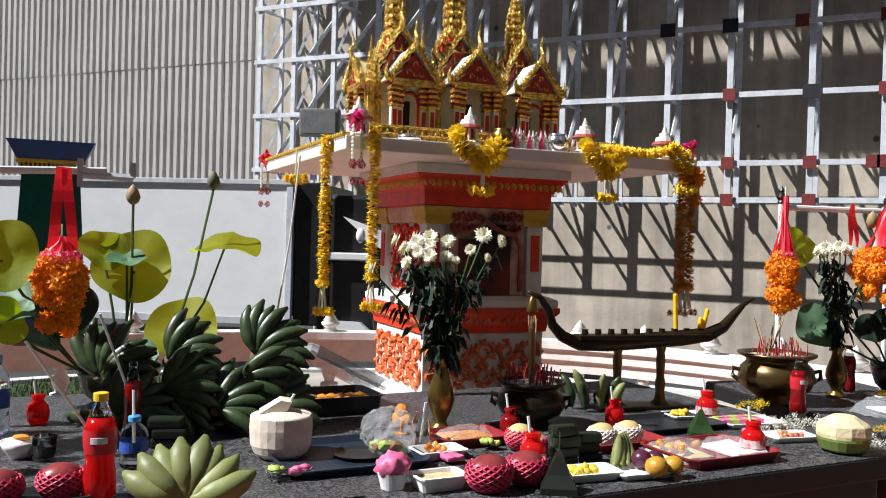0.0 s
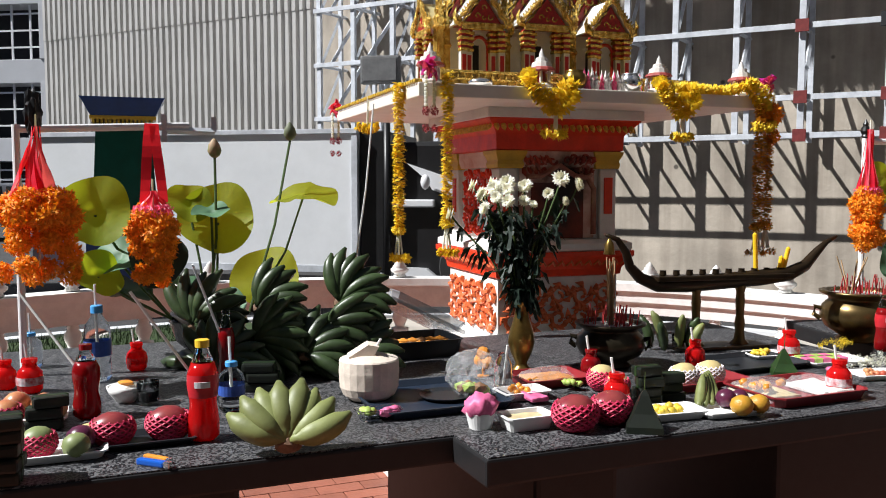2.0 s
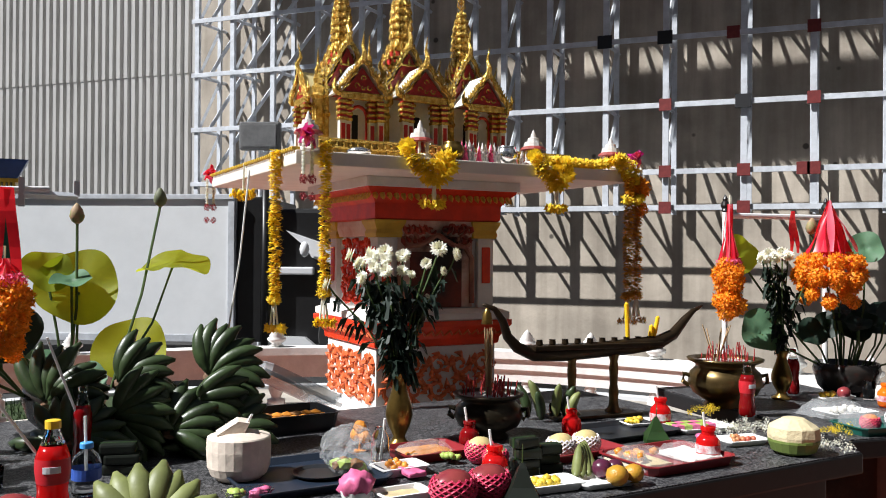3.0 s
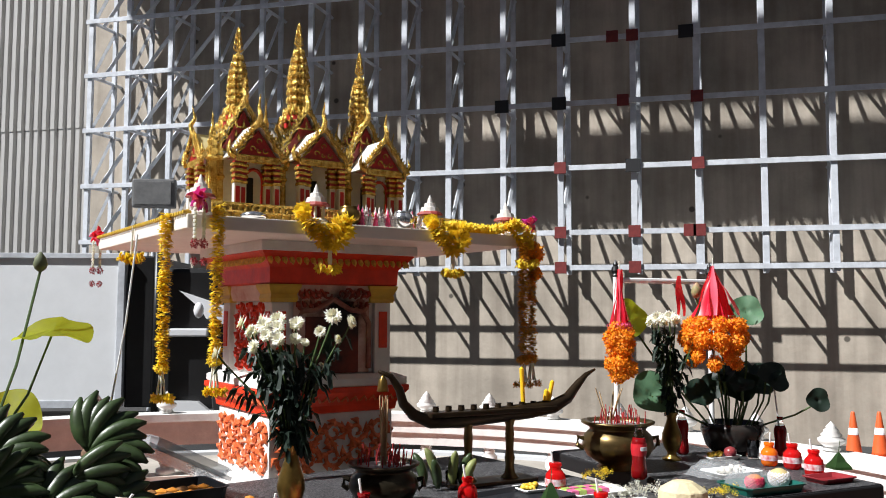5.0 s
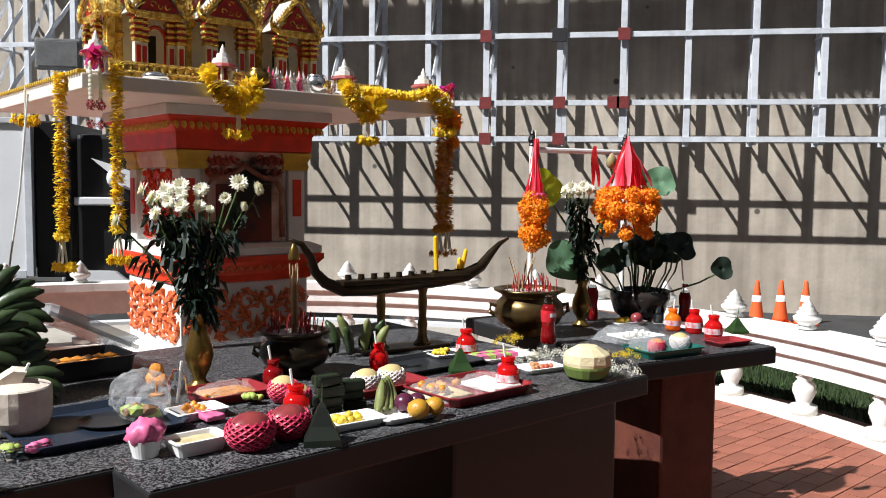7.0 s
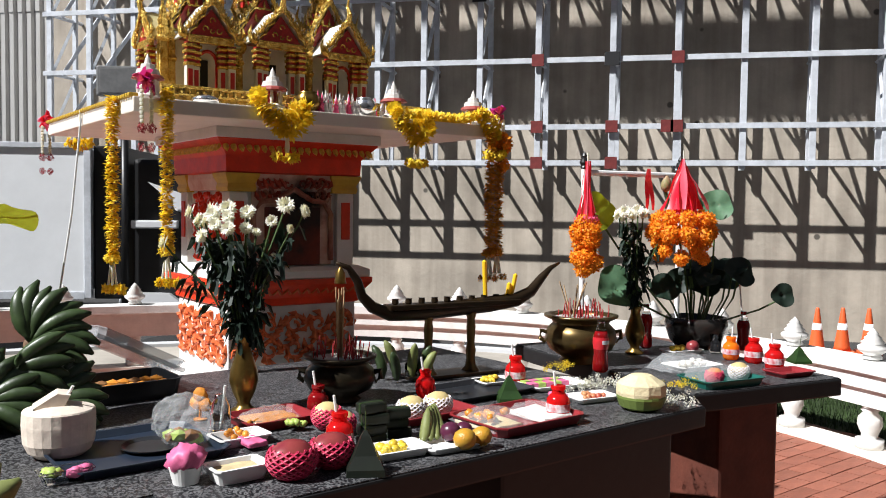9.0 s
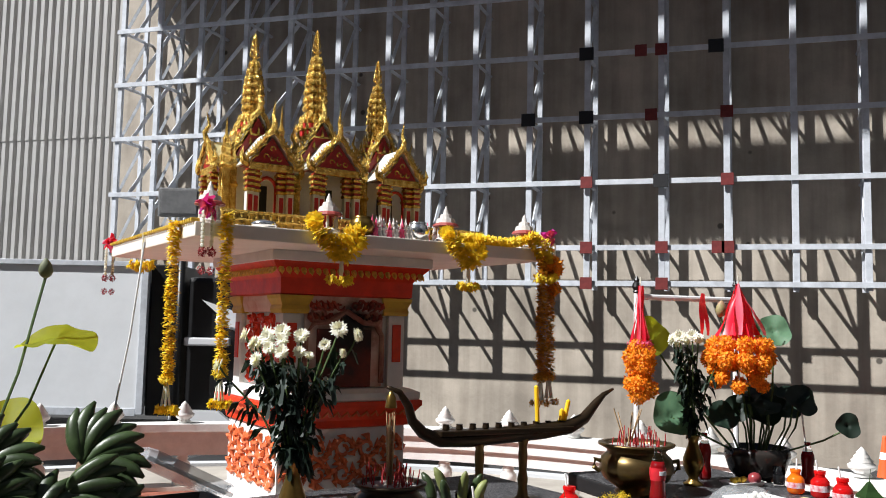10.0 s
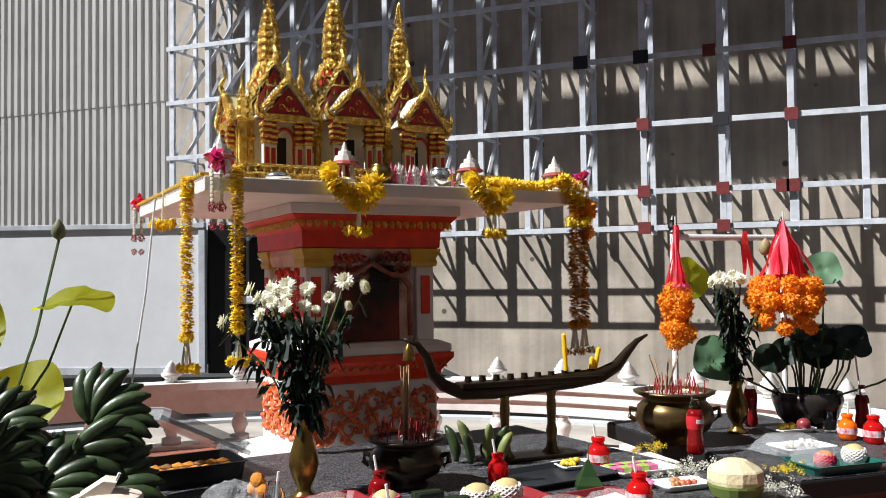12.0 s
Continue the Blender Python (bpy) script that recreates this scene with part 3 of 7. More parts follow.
def pedestal():
    p = thing("spirit_house_pedestal", "red and white masonry pedestal with orange relief under a slab", "pedestal", HOUSE)
    part("slab", box(-0.69, -0.593, 1.605, 0.69, 0.593, SLAB_TOP, 0.004), cream_paint, p)
    edge = bmesh.new()
    for i in range(46):
        box(-0.70, -0.58 + i * 0.0255, SLAB_TOP, -0.672, -0.563 + i * 0.0255, SLAB_TOP + 0.012, 0.003, edge)
    part("edge_beading", edge, yellow_paint, p, "row of small gold beads along the slab edge")
    part("soffit", box(-0.335, -0.335, 1.568, 0.335, 0.335, 1.605, 0.004), white_paint, p)
    part("cornice", square_tower([(0.262, 1.446), (0.275, 1.452), (0.278, 1.51), (0.285, 1.52), (0.325, 1.563), (0.325, 1.568)]), red_paint, p)
    for s in range(4):
        bm = bmesh.new()
        for i in range(21):
            x = -0.29 + i * 0.029
            ball(0.0145, pose(x, -0.307, 1.540, -35) @ Matrix.Diagonal((0.85, 0.6, 1.9, 1)), bm, 1)
        part("petal_band", bm, gold_paint, p, "row of raised gold petals", m=pose(0, 0, 0, 0, 0, 90 * s))
    part("capital", square_tower([(0.252, 1.385), (0.258, 1.40), (0.264, 1.425), (0.266, 1.446)]), smoked_panel, p, "cream frieze stained by smoke")
    for sx in (-1, 1):
        for sy in (-1, 1):
            part("corner_capital", square_tower([(0.052, 1.38), (0.056, 1.395), (0.052, 1.41), (0.064, 1.435), (0.066, 1.447)], m=pose(sx * 0.212, sy * 0.212, 0)), yellow_paint, p)
            part("corner_pilaster", box(sx * 0.22 - 0.036, sy * 0.22 - 0.036, 1.10, sx * 0.22 + 0.036, sy * 0.22 + 0.036, 1.38, 0.004), white_paint, p)
            for a in range(2):
                q = pose(sx * 0.22, sy * 0.22, 0, 0, 0, (0 if sy < 0 else 180) if a == 0 else (90 if sx > 0 else -90))
                part("plaque", box(-0.019, -0.041, 1.20, 0.019, -0.036, 1.345, 0.002), red_paint, p, m=q)
    part("shaft", box(-0.235, -0.235, 1.10, 0.235, 0.235, 1.385, 0.003), white_paint, p)
    # front niche with a red frame, darkened by incense smoke
    part("niche_panel", box(-0.165, -0.243, 1.105, 0.165, -0.236, 1.40, 0.002), smoked_panel, p, "cream niche panel blackened by smoke")
    part("niche", box(-0.115, -0.247, 1.105, 0.115, -0.2435, 1.325, 0.002), soot, p, "smoke-blackened red niche")
    arch = bmesh.new()
    for s in (-1, 1):
        tube([(s * 0.16, -0.247, 1.12), (s * 0.16, -0.247, 1.30), (s * 0.13, -0.25, 1.345), (s * 0.08, -0.252, 1.35), (s * 0.04, -0.252, 1.37), (0, -0.252, 1.395)], 0.011, 6, arch)
        merge(arch, scroll(s * 0.12, 1.375, 0.034, -s, side=-0.25))
    part("niche_arch", arch, soot_arch, p)
    crest = bmesh.new()
    for s in (-1, 1):
        for k in range(5):
            for up, out in ((0.0, -0.246), (0.044, -0.266)):
                merge(crest, scroll(s * (0.03 + 0.026 * k), 1.366 + up + 0.010 * (k % 2), 0.018, s, 14, 0.006, out))
                tube([(s * (0.036 + 0.025 * k), out, 1.350 + up), (s * (0.048 + 0.025 * k), out - 0.006, 1.366 + up), (s * (0.066 + 0.022 * k), out - 0.001, 1.388 + up)], 0.006, 5, crest, taper=[0.003, 0.010, 0.001])
    part("niche_crest", crest, smoked_relief, p, "red leaf relief stained by smoke")["kind"] = "stuff"
    for s in (1, 2, 3):
        bm = relief_panel(0.30, 1.12, 1.37, 20 + s)
        part("shaft_relief", bm, red_paint, p, "red floral relief", m=pose(0, 0, 0, 0, 0, 90 * s) @ pose(0, -0.237, 0))["kind"] = "stuff"
    part("ledge", square_tower([(0.30, 1.055), (0.305, 1.06), (0.305, 1.085), (0.27, 1.10)]), white_paint, p)
    part("base_moulding", square_tower([(0.262, 0.955), (0.272, 0.96), (0.276, 0.985), (0.30, 1.02), (0.312, 1.035), (0.312, 1.055)]), red_paint, p)
    for s in range(4):
        bm = bmesh.new()
        for i in range(14):
            tube([(-0.26 + i * 0.04, -0.288, 1.0), (-0.245 + i * 0.04, -0.300, 1.018), (-0.23 + i * 0.04, -0.29, 1.0)], 0.005, 5, bm)
        part("moulding_ornament", bm, orange_relief, p, m=pose(0, 0, 0, 0, 0, 90 * s))
    part("die", box(-0.262, -0.262, 0.70, 0.262, 0.262, 0.955, 0.003), white_paint, p)
    for s in range(4):
        part("base_relief", relief_panel(0.50, 0.745, 0.925, 40 + s), orange_relief, p, "orange leaf scroll relief", m=pose(0, 0, 0, 0, 0, 90 * s) @ pose(0, -0.264, 0))["kind"] = "stuff"
    part("plinth", square_tower([(0.52, 0.0), (0.52, 0.12), (0.44, 0.16), (0.44, 0.48), (0.36, 0.56), (0.33, 0.68), (0.27, 0.70)]), white_paint, p)
    return p


pedestal()

gold = material("gilded_plaster", (1.0, 0.74, 0.20), 0.22, 0.65, color2=(0.50, 0.27, 0.03), scale=60, bump=0.7, bump_scale=200)
gold_dark = material("dark_lacquer_gold", (0.10, 0.055, 0.01), 0.35, 0.3, color2=(0.6, 0.36, 0.05), scale=55)
roof_white = material("white_glazed_tile", (0.70, 0.70, 0.66), 0.3, vary=0.1, scale=50)
roof_teal = material("pale_gold_tile", (0.55, 0.50, 0.28), 0.3, vary=0.2, scale=50)
red_lacquer = material("red_lacquer", (0.48, 0.02, 0.015), 0.3, vary=0.3, scale=60)
dark_red = material("dark_red_lacquer", (0.36, 0.018, 0.014), 0.35, vary=0.35, scale=80)


def prism(half, depth, z0, z1, y0):
    """A gable body: ridge along y, from y0 back by depth."""
    bm = bmesh.new()
    f = [bm.verts.new(q) for q in ((-half, y0, z0), (half, y0, z0), (0, y0, z1))]
    k = [bm.verts.new(q) for q in ((-half, y0 + depth, z0), (half, y0 + depth, z0), (0, y0 + depth, z1))]
    bm.faces.new(f)
    bm.faces.new(k[::-1])
    for i in range(3):
        bm.faces.new((f[(i + 1) % 3], f[i], k[i], k[(i + 1) % 3]))
    return bm


def bargeboard(half, z0, z1, y):
    """Thick gilded gable edge in three humps, with flame knobs and a horn at the tip."""
    bm = bmesh.new()
    for s in (-1, 1):
        pts = []
        for i in range(13):
            t = i / 12
            hump = 0.006 * abs(math.sin(3 * math.pi * t))
            pts.append((s * (half + 0.014) * (1 - t) + s * hump, y, z0 - 0.006 + (z1 - z0 + 0.012) * t + hump))
        tube(pts, 0.0075, 6, bm)
        tube([(x * 0.90, y - 0.006, z - 0.010) for x, _, z in pts], 0.0035, 5, bm)
        for i in range(11):
            t = (i + 0.5) / 11
            x, z = s * (half + 0.016) * (1 - t), z0 + (z1 - z0) * t
            lathe([(0.006, 0), (0.007, 0.005), (0.005, 0.010), (0.001, 0.019)], 5, bm=bm, m=pose(x, y - 0.004, z, 0, s * 38, 0))
        tube([(s * (half + 0.008), y, z0 - 0.008), (s * (half + 0.026), y, z0 - 0.002), (s * (half + 0.032), y, z0 + 0.018), (s * (half + 0.026), y, z0 + 0.040)], 0.006, 6, bm, taper=[0.010, 0.010, 0.007, 0.001])
    tube([(0, y, z1), (0, y - 0.010, z1 + 0.028), (0, y + 0.006, z1 + 0.052), (0, y - 0.006, z1 + 0.092)], 0.006, 6, bm, taper=[0.012, 0.009, 0.006, 0.001])
    return bm


def redented(profile, bm=None, m=None):
    """A tower with stepped-in corners from (half width, z) pairs."""
    tmp = bmesh.new()
    plan = []
    for q in range(4):
        c, s = (1, 0, -1, 0)[q], (0, 1, 0, -1)[q]
        plan += [(x * c - y * s, x * s + y * c) for x, y in ((1, -0.42), (1, 0.42), (0.84, 0.42), (0.84, 0.70), (0.70, 0.84), (0.42, 0.84))]
    rings = [[tmp.verts.new((w * x, w * y, z)) for x, y in plan] for w, z in profile]
    n = len(plan)
    for a, b in zip(rings, rings[1:]):
        for i in range(n):
            tmp.faces.new((a[i], a[(i + 1) % n], b[(i + 1) % n], b[i]))
    tmp.faces.new(rings[0][::-1])
    tmp.faces.new(rings[-1])
    if m is not None:
        bmesh.ops.transform(tmp, matrix=m, verts=tmp.verts)
    return tmp if bm is None else merge(bm, tmp)


def arched_wall(half, high, open_half, open_high, y, thick):
    """A wall panel from z = 0 with a round-headed opening through it."""
    bm = bmesh.new()
    spring = open_high - open_half
    inner = [(-open_half, 0.0)] + [(-open_half * math.cos(math.pi * i / 10), spring + open_half * 1.1 * math.sin(math.pi * i / 10)) for i in range(11)] + [(open_half, 0.0)]
    outer = [(-half, 0.0)] + [(-half if i < 3 else (half if i > 7 else -half + 2 * half * (i - 3) / 4), high if 3 <= i <= 7 else spring + (high - spring) * min(i, 10 - i) / 3) for i in range(11)] + [(half, 0.0)]
    for yy in (y, y + thick):
        a = [bm.verts.new((x, yy, z)) for x, z in inner]
        b = [bm.verts.new((x, yy, z)) for x, z in outer]
        for i in range(len(a) - 1):
            bm.faces.new((a[i], a[i + 1], b[i + 1], b[i]))
    bmesh.ops.recalc_face_normals(bm, faces=bm.faces[:])
    return bm


def pillar(parent, x, y, z0, h):
    col = part("pillar", box(-0.0125, -0.0125, 0, 0.0125, 0.0125, h * 0.55, 0.002), roof_white, parent, m=pose(x, y, z0))
    part("red_inlay", box(-0.0075, -0.0145, 0.018, 0.0075, -0.0125, h * 0.48, 0.001), red_lacquer, col)
    bm = bmesh.new()
    for k in range(4):
        box(-0.0155 - 0.001 * k, -0.0155 - 0.001 * k, h * (0.55 + 0.115 * k), 0.0155 + 0.001 * k, 0.0155 + 0.001 * k, h * (0.615 + 0.115 * k), 0.002, bm)
    part("gold_capital", bm, gold, col)
    part("red_neck", box(-0.0125, -0.0125, h * 0.55, 0.0125, 0.0125, h), dark_red, col)


def porch(parent, m, half, reach, eave, ridge, tile):
    """A gabled porch that faces -y of the pose m."""
    hall = part("porch", prism(half * 0.86, reach, eave, ridge - 0.016, 0), dark_red, parent, m=m)
    def sub(name, bm, mat, label=""):
        part(name, bm, mat, hall, label)
    bm = bmesh.new()
    for s in (-1, 1):
        box(0, 0, 0, math.hypot(half, ridge - eave) + 0.006, reach + 0.008, 0.007, 0.0015, bm,
            pose(0, -0.004, ridge, 0, math.degrees(math.atan2(ridge - eave, half)), 0) if s > 0 else pose(0, reach + 0.004, ridge, 0, math.degrees(math.atan2(ridge - eave, half)), 180))
    sub("roof_slope", bm, tile)
    sub("bargeboard", bargeboard(half, eave, ridge, -0.006), gold, "gilded flame bargeboard")
    orn = bmesh.new()
    for cx, cz, r, t in ((-half * 0.3, eave + 0.018, 0.012, 1), (half * 0.3, eave + 0.018, 0.012, -1), (0, eave + 0.042, 0.012, 1), (0, eave + 0.016, 0.009, -1)):
        merge(orn, scroll(cx, cz, r, t, 12, 0.0025, -0.003))
    sub("pediment_ornament", orn, gold)
    sub("lintel", box(-half * 0.98, -0.004, eave - 0.022, half * 0.98, 0.012, eave, 0.002), gold)


def flame(bm, x, y, z, r, h):
    lathe([(r, 0), (r * 1.15, h * 0.3), (r * 0.7, h * 0.6), (r * 0.1, h)], 5, bm=bm, m=pose(x, y, z))


def prang(parent, x, y, zb, w, tall, walled):
    """One tower: hall, porches, flared tiers and a ribbed corncob spire."""
    part("hall", box(-w, -w, zb, w, w, zb + 0.19, 0.002), roof_white, parent, m=pose(x, y, 0))
    e, r = zb + 0.165, zb + 0.262
    porch(parent, pose(x, y - w - 0.13, 0), w * 0.96, 0.20, e, r - 0.004, roof_white)
    porch(parent, pose(x, y - w + 0.015, 0), w * 1.14, 0.10, e + 0.035, r + 0.080, roof_white)
    for s in (-1, 1):
        porch(parent, pose(x + s * (w + 0.075), y, 0, 0, 0, s * 90), w * 0.85, 0.10, e, r - 0.02, roof_teal)
        part("gilded_pier", redented([(0.019, zb), (0.014, zb + 0.02), (0.013, zb + 0.10), (0.019, zb + 0.11), (0.013, zb + 0.12), (0.013, zb + 0.16), (0.019, zb + 0.172), (0.012, zb + 0.182), (0.008, zb + 0.20), (0.001, zb + 0.245)]), gold, parent, m=pose(x + s * w * 1.12, y - w * 0.98, 0))
    for px in (-w * 0.88, -w * 0.56, w * 0.56, w * 0.88):
        pillar(parent, x + px, y - w - (0.118 if abs(px) > w * 0.6 else 0.10), zb, e - zb - 0.02)
    for s in (-1, 1):
        for py in (-w * 0.6, w * 0.6):
            pillar(parent, x + s * (w + 0.068), y + py, zb, e - zb - 0.02)
    d = part("doorway", box(-w * 0.42, -w - 0.004, zb, w * 0.42, -w + 0.004, zb + 0.115, 0.001), dark_void, parent, m=pose(x, y, 0))
    if walled:
        part("porch_wall", arched_wall(w * 0.62, e - zb - 0.022, w * 0.40, 0.125, -w - 0.088, 0.006), roof_white, parent, m=pose(x, y, zb))
        a0, sp = w * 0.40, 0.125 - w * 0.40
        arch = tube([(-a0, -w - 0.091, 0), (-a0, -w - 0.091, sp)] + [(-a0 * math.cos(math.pi * i / 8), -w - 0.091, sp + a0 * 1.1 * math.sin(math.pi * i / 8)) for i in range(1, 8)] + [(a0, -w - 0.091, sp), (a0, -w - 0.091, 0)], 0.0055, 6, m=pose(0, 0, zb))
        part("door_arch", arch, red_lacquer, d)
    # flared tiers, each with a red fillet and a ring of flames
    T = 0.0255 * tall
    z0 = zb + 0.19
    body = [(w * 0.95, z0), (w * 0.95, z0 + T * 0.5), (w * 0.80, z0 + T * 0.6), (w * 0.72, z0 + T * 1.5), (w * 0.86, z0 + T * 1.7), (w * 0.86, z0 + T * 1.9), (w * 0.56, z0 + T * 2.0), (w * 0.52, z0 + T * 2.5),
            (w * 0.74, z0 + T * 2.75), (w * 0.86, z0 + T * 2.95), (w * 0.86, z0 + T * 3.1), (w * 0.58, z0 + T * 3.2), (w * 0.56, z0 + T * 3.75), (w * 0.70, z0 + T * 3.85), (w * 0.70, z0 + T * 4.0), (w * 0.52, z0 + T * 4.1),
            (w * 0.50, z0 + T * 4.6), (w * 0.56, z0 + T * 4.7), (w * 0.56, z0 + T * 4.85), (w * 0.40, z0 + T * 5.0)]
    sp = part("stepped_tower", redented(body), gold, parent, m=pose(x, y, 0))
    bm = bmesh.new()
    redb = bmesh.new()
    for k, za, zc in ((0.86, 1.9, 2.45), (0.86, 3.1, 3.75), (0.70, 4.0, 4.6), (0.56, 4.85, 5.1)):
        if zc < 5:
            redented([(w * (k * 0.76), z0 + T * (za + 0.12)), (w * (k * 0.76), z0 + T * zc)], redb)
        for q in range(4):
            for u, v in ((1, 0), (0.98, 0.40), (0.98, -0.40), (0.78, 0.78)):
                c, s = (1, 0, -1, 0)[q], (0, 1, 0, -1)[q]
                flame(bm, w * k * (u * c - v * s), w * k * (u * s + v * c), z0 + T * za - 0.002, 0.0058, 0.024)
    part("antefix_band", bm, gold, sp)["kind"] = "stuff"
    part("red_band", redb, red_lacquer, sp)
    # corncob
    C = 0.0215 * tall
    zs = z0 + T * 5.0
    widths = (0.43, 0.455, 0.455, 0.44, 0.415, 0.37, 0.30, 0.21)
    prof = []
    knobs = bmesh.new()
    for i, k in enumerate(widths):
        a = w * k
        prof += [(a * 0.86, zs), (a * 0.86, zs + C * 0.28), (a, zs + C * 0.36), (a * 1.02, zs + C * 0.80), (a * 0.90, zs + C * 0.98)]
        for q in range(4):
            for u, v in ((1.0, 0.0), (0.80, 0.66), (0.66, 0.80)):
                c, s = (1, 0, -1, 0)[q], (0, 1, 0, -1)[q]
                flame(knobs, a * (u * c - v * s), a * (u * s + v * c), zs + C * 0.35, 0.0042 + 0.004 * k, C * 0.85)
        zs += C
    prof += [(w * 0.10, zs + 0.006), (0.003, zs + 0.014)]
    spire = part("spire", redented(prof), gold, parent, m=pose(x, y, 0))
    part("spire_ornament", knobs, gold, spire)["kind"] = "stuff"
    zs -= 0.008
    f = tube([(0, 0, zs), (0, 0, zs + 0.095)], 0.003, 6, taper=[0.004, 0.0012])
    for q in range(4):
        for s in (-1, 1):
            for dx, dy in ((1, 0), (0, 1)):
                k = 0.018 - 0.004 * q
                z1 = zs + 0.018 + q * 0.017
                tube([(0, 0, z1), (s * k * dx, s * k * dy, z1 + 0.012), (s * k * 0.9 * dx, s * k * 0.9 * dy, z1 + 0.028)], 0.002, 5, f, taper=[0.003, 0.0035, 0.001])
    ball(0.006, pose(0, 0, zs + 0.092) @ Matrix.Diagonal((0.8, 0.8, 2.0, 1)), f, 1)
    part("finial", f, gold, parent, m=pose(x, y, 0))["kind"] = "stuff"


def palace():
    s = thing("spirit_house", "gilded miniature temple with three prang spires and red gables", "spirit house", HOUSE @ pose(0, 0, SLAB_TOP) @ Matrix.Diagonal((1.08, 1.08, 1.27, 1)) @ pose(0, 0, -SLAB_TOP))
    b = part("platform", box(-0.50, -0.36, SLAB_TOP + 0.001, 0.48, 0.36, SLAB_TOP + 0.056, 0.003), gold_dark, s)
    leaf = bmesh.new()
    for i in range(34):
        lathe([(0.004, 0), (0.008, 0.008), (0.001, 0.02)], 5, bm=leaf, m=pose(-0.49 + i * 0.029, -0.362, SLAB_TOP + 0.008))
    part("leaf_frieze", leaf, gold, b)
    zb = SLAB_TOP + 0.056
    rail = bmesh.new()
    for z0, z1 in ((0.030, 0.036), (0.050, 0.058)):
        box(-0.505, -0.366, SLAB_TOP + z0, 0.485, -0.360, SLAB_TOP + z1, 0.001, rail)
    for i in range(40):
        lathe([(0.004, 0), (0.0055, 0.006), (0.003, 0.014)], 6, bm=rail, m=pose(-0.49 + i * 0.0246, -0.364, SLAB_TOP + 0.036))
    part("gilded_rail", rail, gold, b)
    prang(s, -0.28, 0.02, zb, 0.082, 1.08, True)
    prang(s, -0.02, 0.05, zb + 0.012, 0.092, 1.25, False)
    prang(s, 0.235, 0.02, zb, 0.080, 1.06, True)
    for px, py, h in ((-0.15, 0.06, 0.40), (0.105, 0.06, 0.38), (-0.40, -0.06, 0.31), (0.35, -0.05, 0.28)):
        part("spirelet", redented([(0.020, zb), (0.018, zb + h * 0.5), (0.026, zb + h * 0.53), (0.016, zb + h * 0.56), (0.020, zb + h * 0.62), (0.013, zb + h * 0.65), (0.016, zb + h * 0.70), (0.010, zb + h * 0.74), (0.012, zb + h * 0.79), (0.005, zb + h * 0.84), (0.001, zb + h)]), gold, s, m=pose(px, py, 0))
    return s


palace()

# ---- offering tables ----
TOP = 0.80
brick_red = material("brown_red_stone", (0.12, 0.035, 0.022), 0.6, vary=0.4, scale=9, bump=0.2)


def granite_table(x, y, heading, length, depth, label, legs):
    t = thing("granite_table", label, "table", pose(x, y, 0, 0, 0, heading), "offering tables")
    # slab body in the shaded colour, so its unlit edges read near black
    part("tabletop", box(0, 0, 0.742, length, depth, TOP - 0.003, 0.006), granite_shaded, t, "granite slab with the shade of its edges put in as black")
    part("polished_face", box(0.005, 0.005, TOP - 0.004, length - 0.005, depth - 0.005, TOP, 0.001), granite, t, "speckled grey polished top")
    for lx, w, mat in legs:
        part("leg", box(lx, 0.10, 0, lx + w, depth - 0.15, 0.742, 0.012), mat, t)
    return t


granite_table(-2.01, 0.06, 51, 1.87, 1.35, "grey granite offering table crowded with bananas and bottles", [(0.15, 0.2, brick_red), (0.95, 0.16, granite_shaded), (1.3, 0.14, granite_shaded)])
granite_table(-0.715, 1.40, 51, 1.46, 1.22, "grey granite offering table crowded with trays of food", [(0.16, 0.2, granite_shaded), (0.80, 0.65, granite_shaded)])
granite_table(0.18, 2.68, 39, 0.62, 1.0, "small grey granite table with drinks and flowers", [(0.2, 0.25, brick_red)])

# ---- flower and leaf materials ----
marigold_yellow = material("yellow_marigold_petals", (0.88, 0.69, 0.05), 0.6, vary=0.35, scale=60, random_value=0.25, translucent=0.25)
marigold_orange = material("orange_marigold_petals", (0.95, 0.36, 0.01), 0.6, vary=0.35, scale=60, random_value=0.25, translucent=0.2)
petal_white = material("white_petals", (0.78, 0.78, 0.74), 0.6, random_value=0.1, translucent=0.2)
marigold_amber = material("amber_marigold_petals", (0.70, 0.36, 0.03), 0.6, vary=0.35, scale=60, random_value=0.25, translucent=0.2)
petal_pink = material("pink_petals", (0.72, 0.10, 0.24), 0.5, random_value=0.25, translucent=0.2)
petal_red = material("dark_red_petals", (0.30, 0.012, 0.02), 0.5, random_value=0.3)
ribbon_red = material("red_ribbon", (0.72, 0.02, 0.05), 0.35, vary=0.2, scale=30, translucent=0.3)
ribbon_pale = material("pale_red_ribbon", (0.80, 0.16, 0.24), 0.35, vary=0.2, scale=30, translucent=0.4)
ribbon_pink = material("magenta_ribbon", (0.55, 0.03, 0.32), 0.35, vary=0.2, scale=30, translucent=0.3)
leaf_lotus = material("lotus_leaf", (0.30, 0.36, 0.02), 0.5, vary=0.4, scale=16, translucent=0.6, bump=0.2, bump_scale=30)
leaf_lotus_pale = material("lotus_leaf_top", (0.10, 0.20, 0.11), 0.55, vary=0.3, scale=16, translucent=0.15)
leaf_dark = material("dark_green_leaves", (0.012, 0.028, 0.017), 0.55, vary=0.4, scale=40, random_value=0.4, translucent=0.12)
stem_green = material("green_stem", (0.07, 0.12, 0.03), 0.6, vary=0.3, scale=40)
banana_green = material("unripe_banana_skin", (0.038, 0.062, 0.022), 0.38, vary=0.45, scale=25, random_value=0.2, bump=0.08)
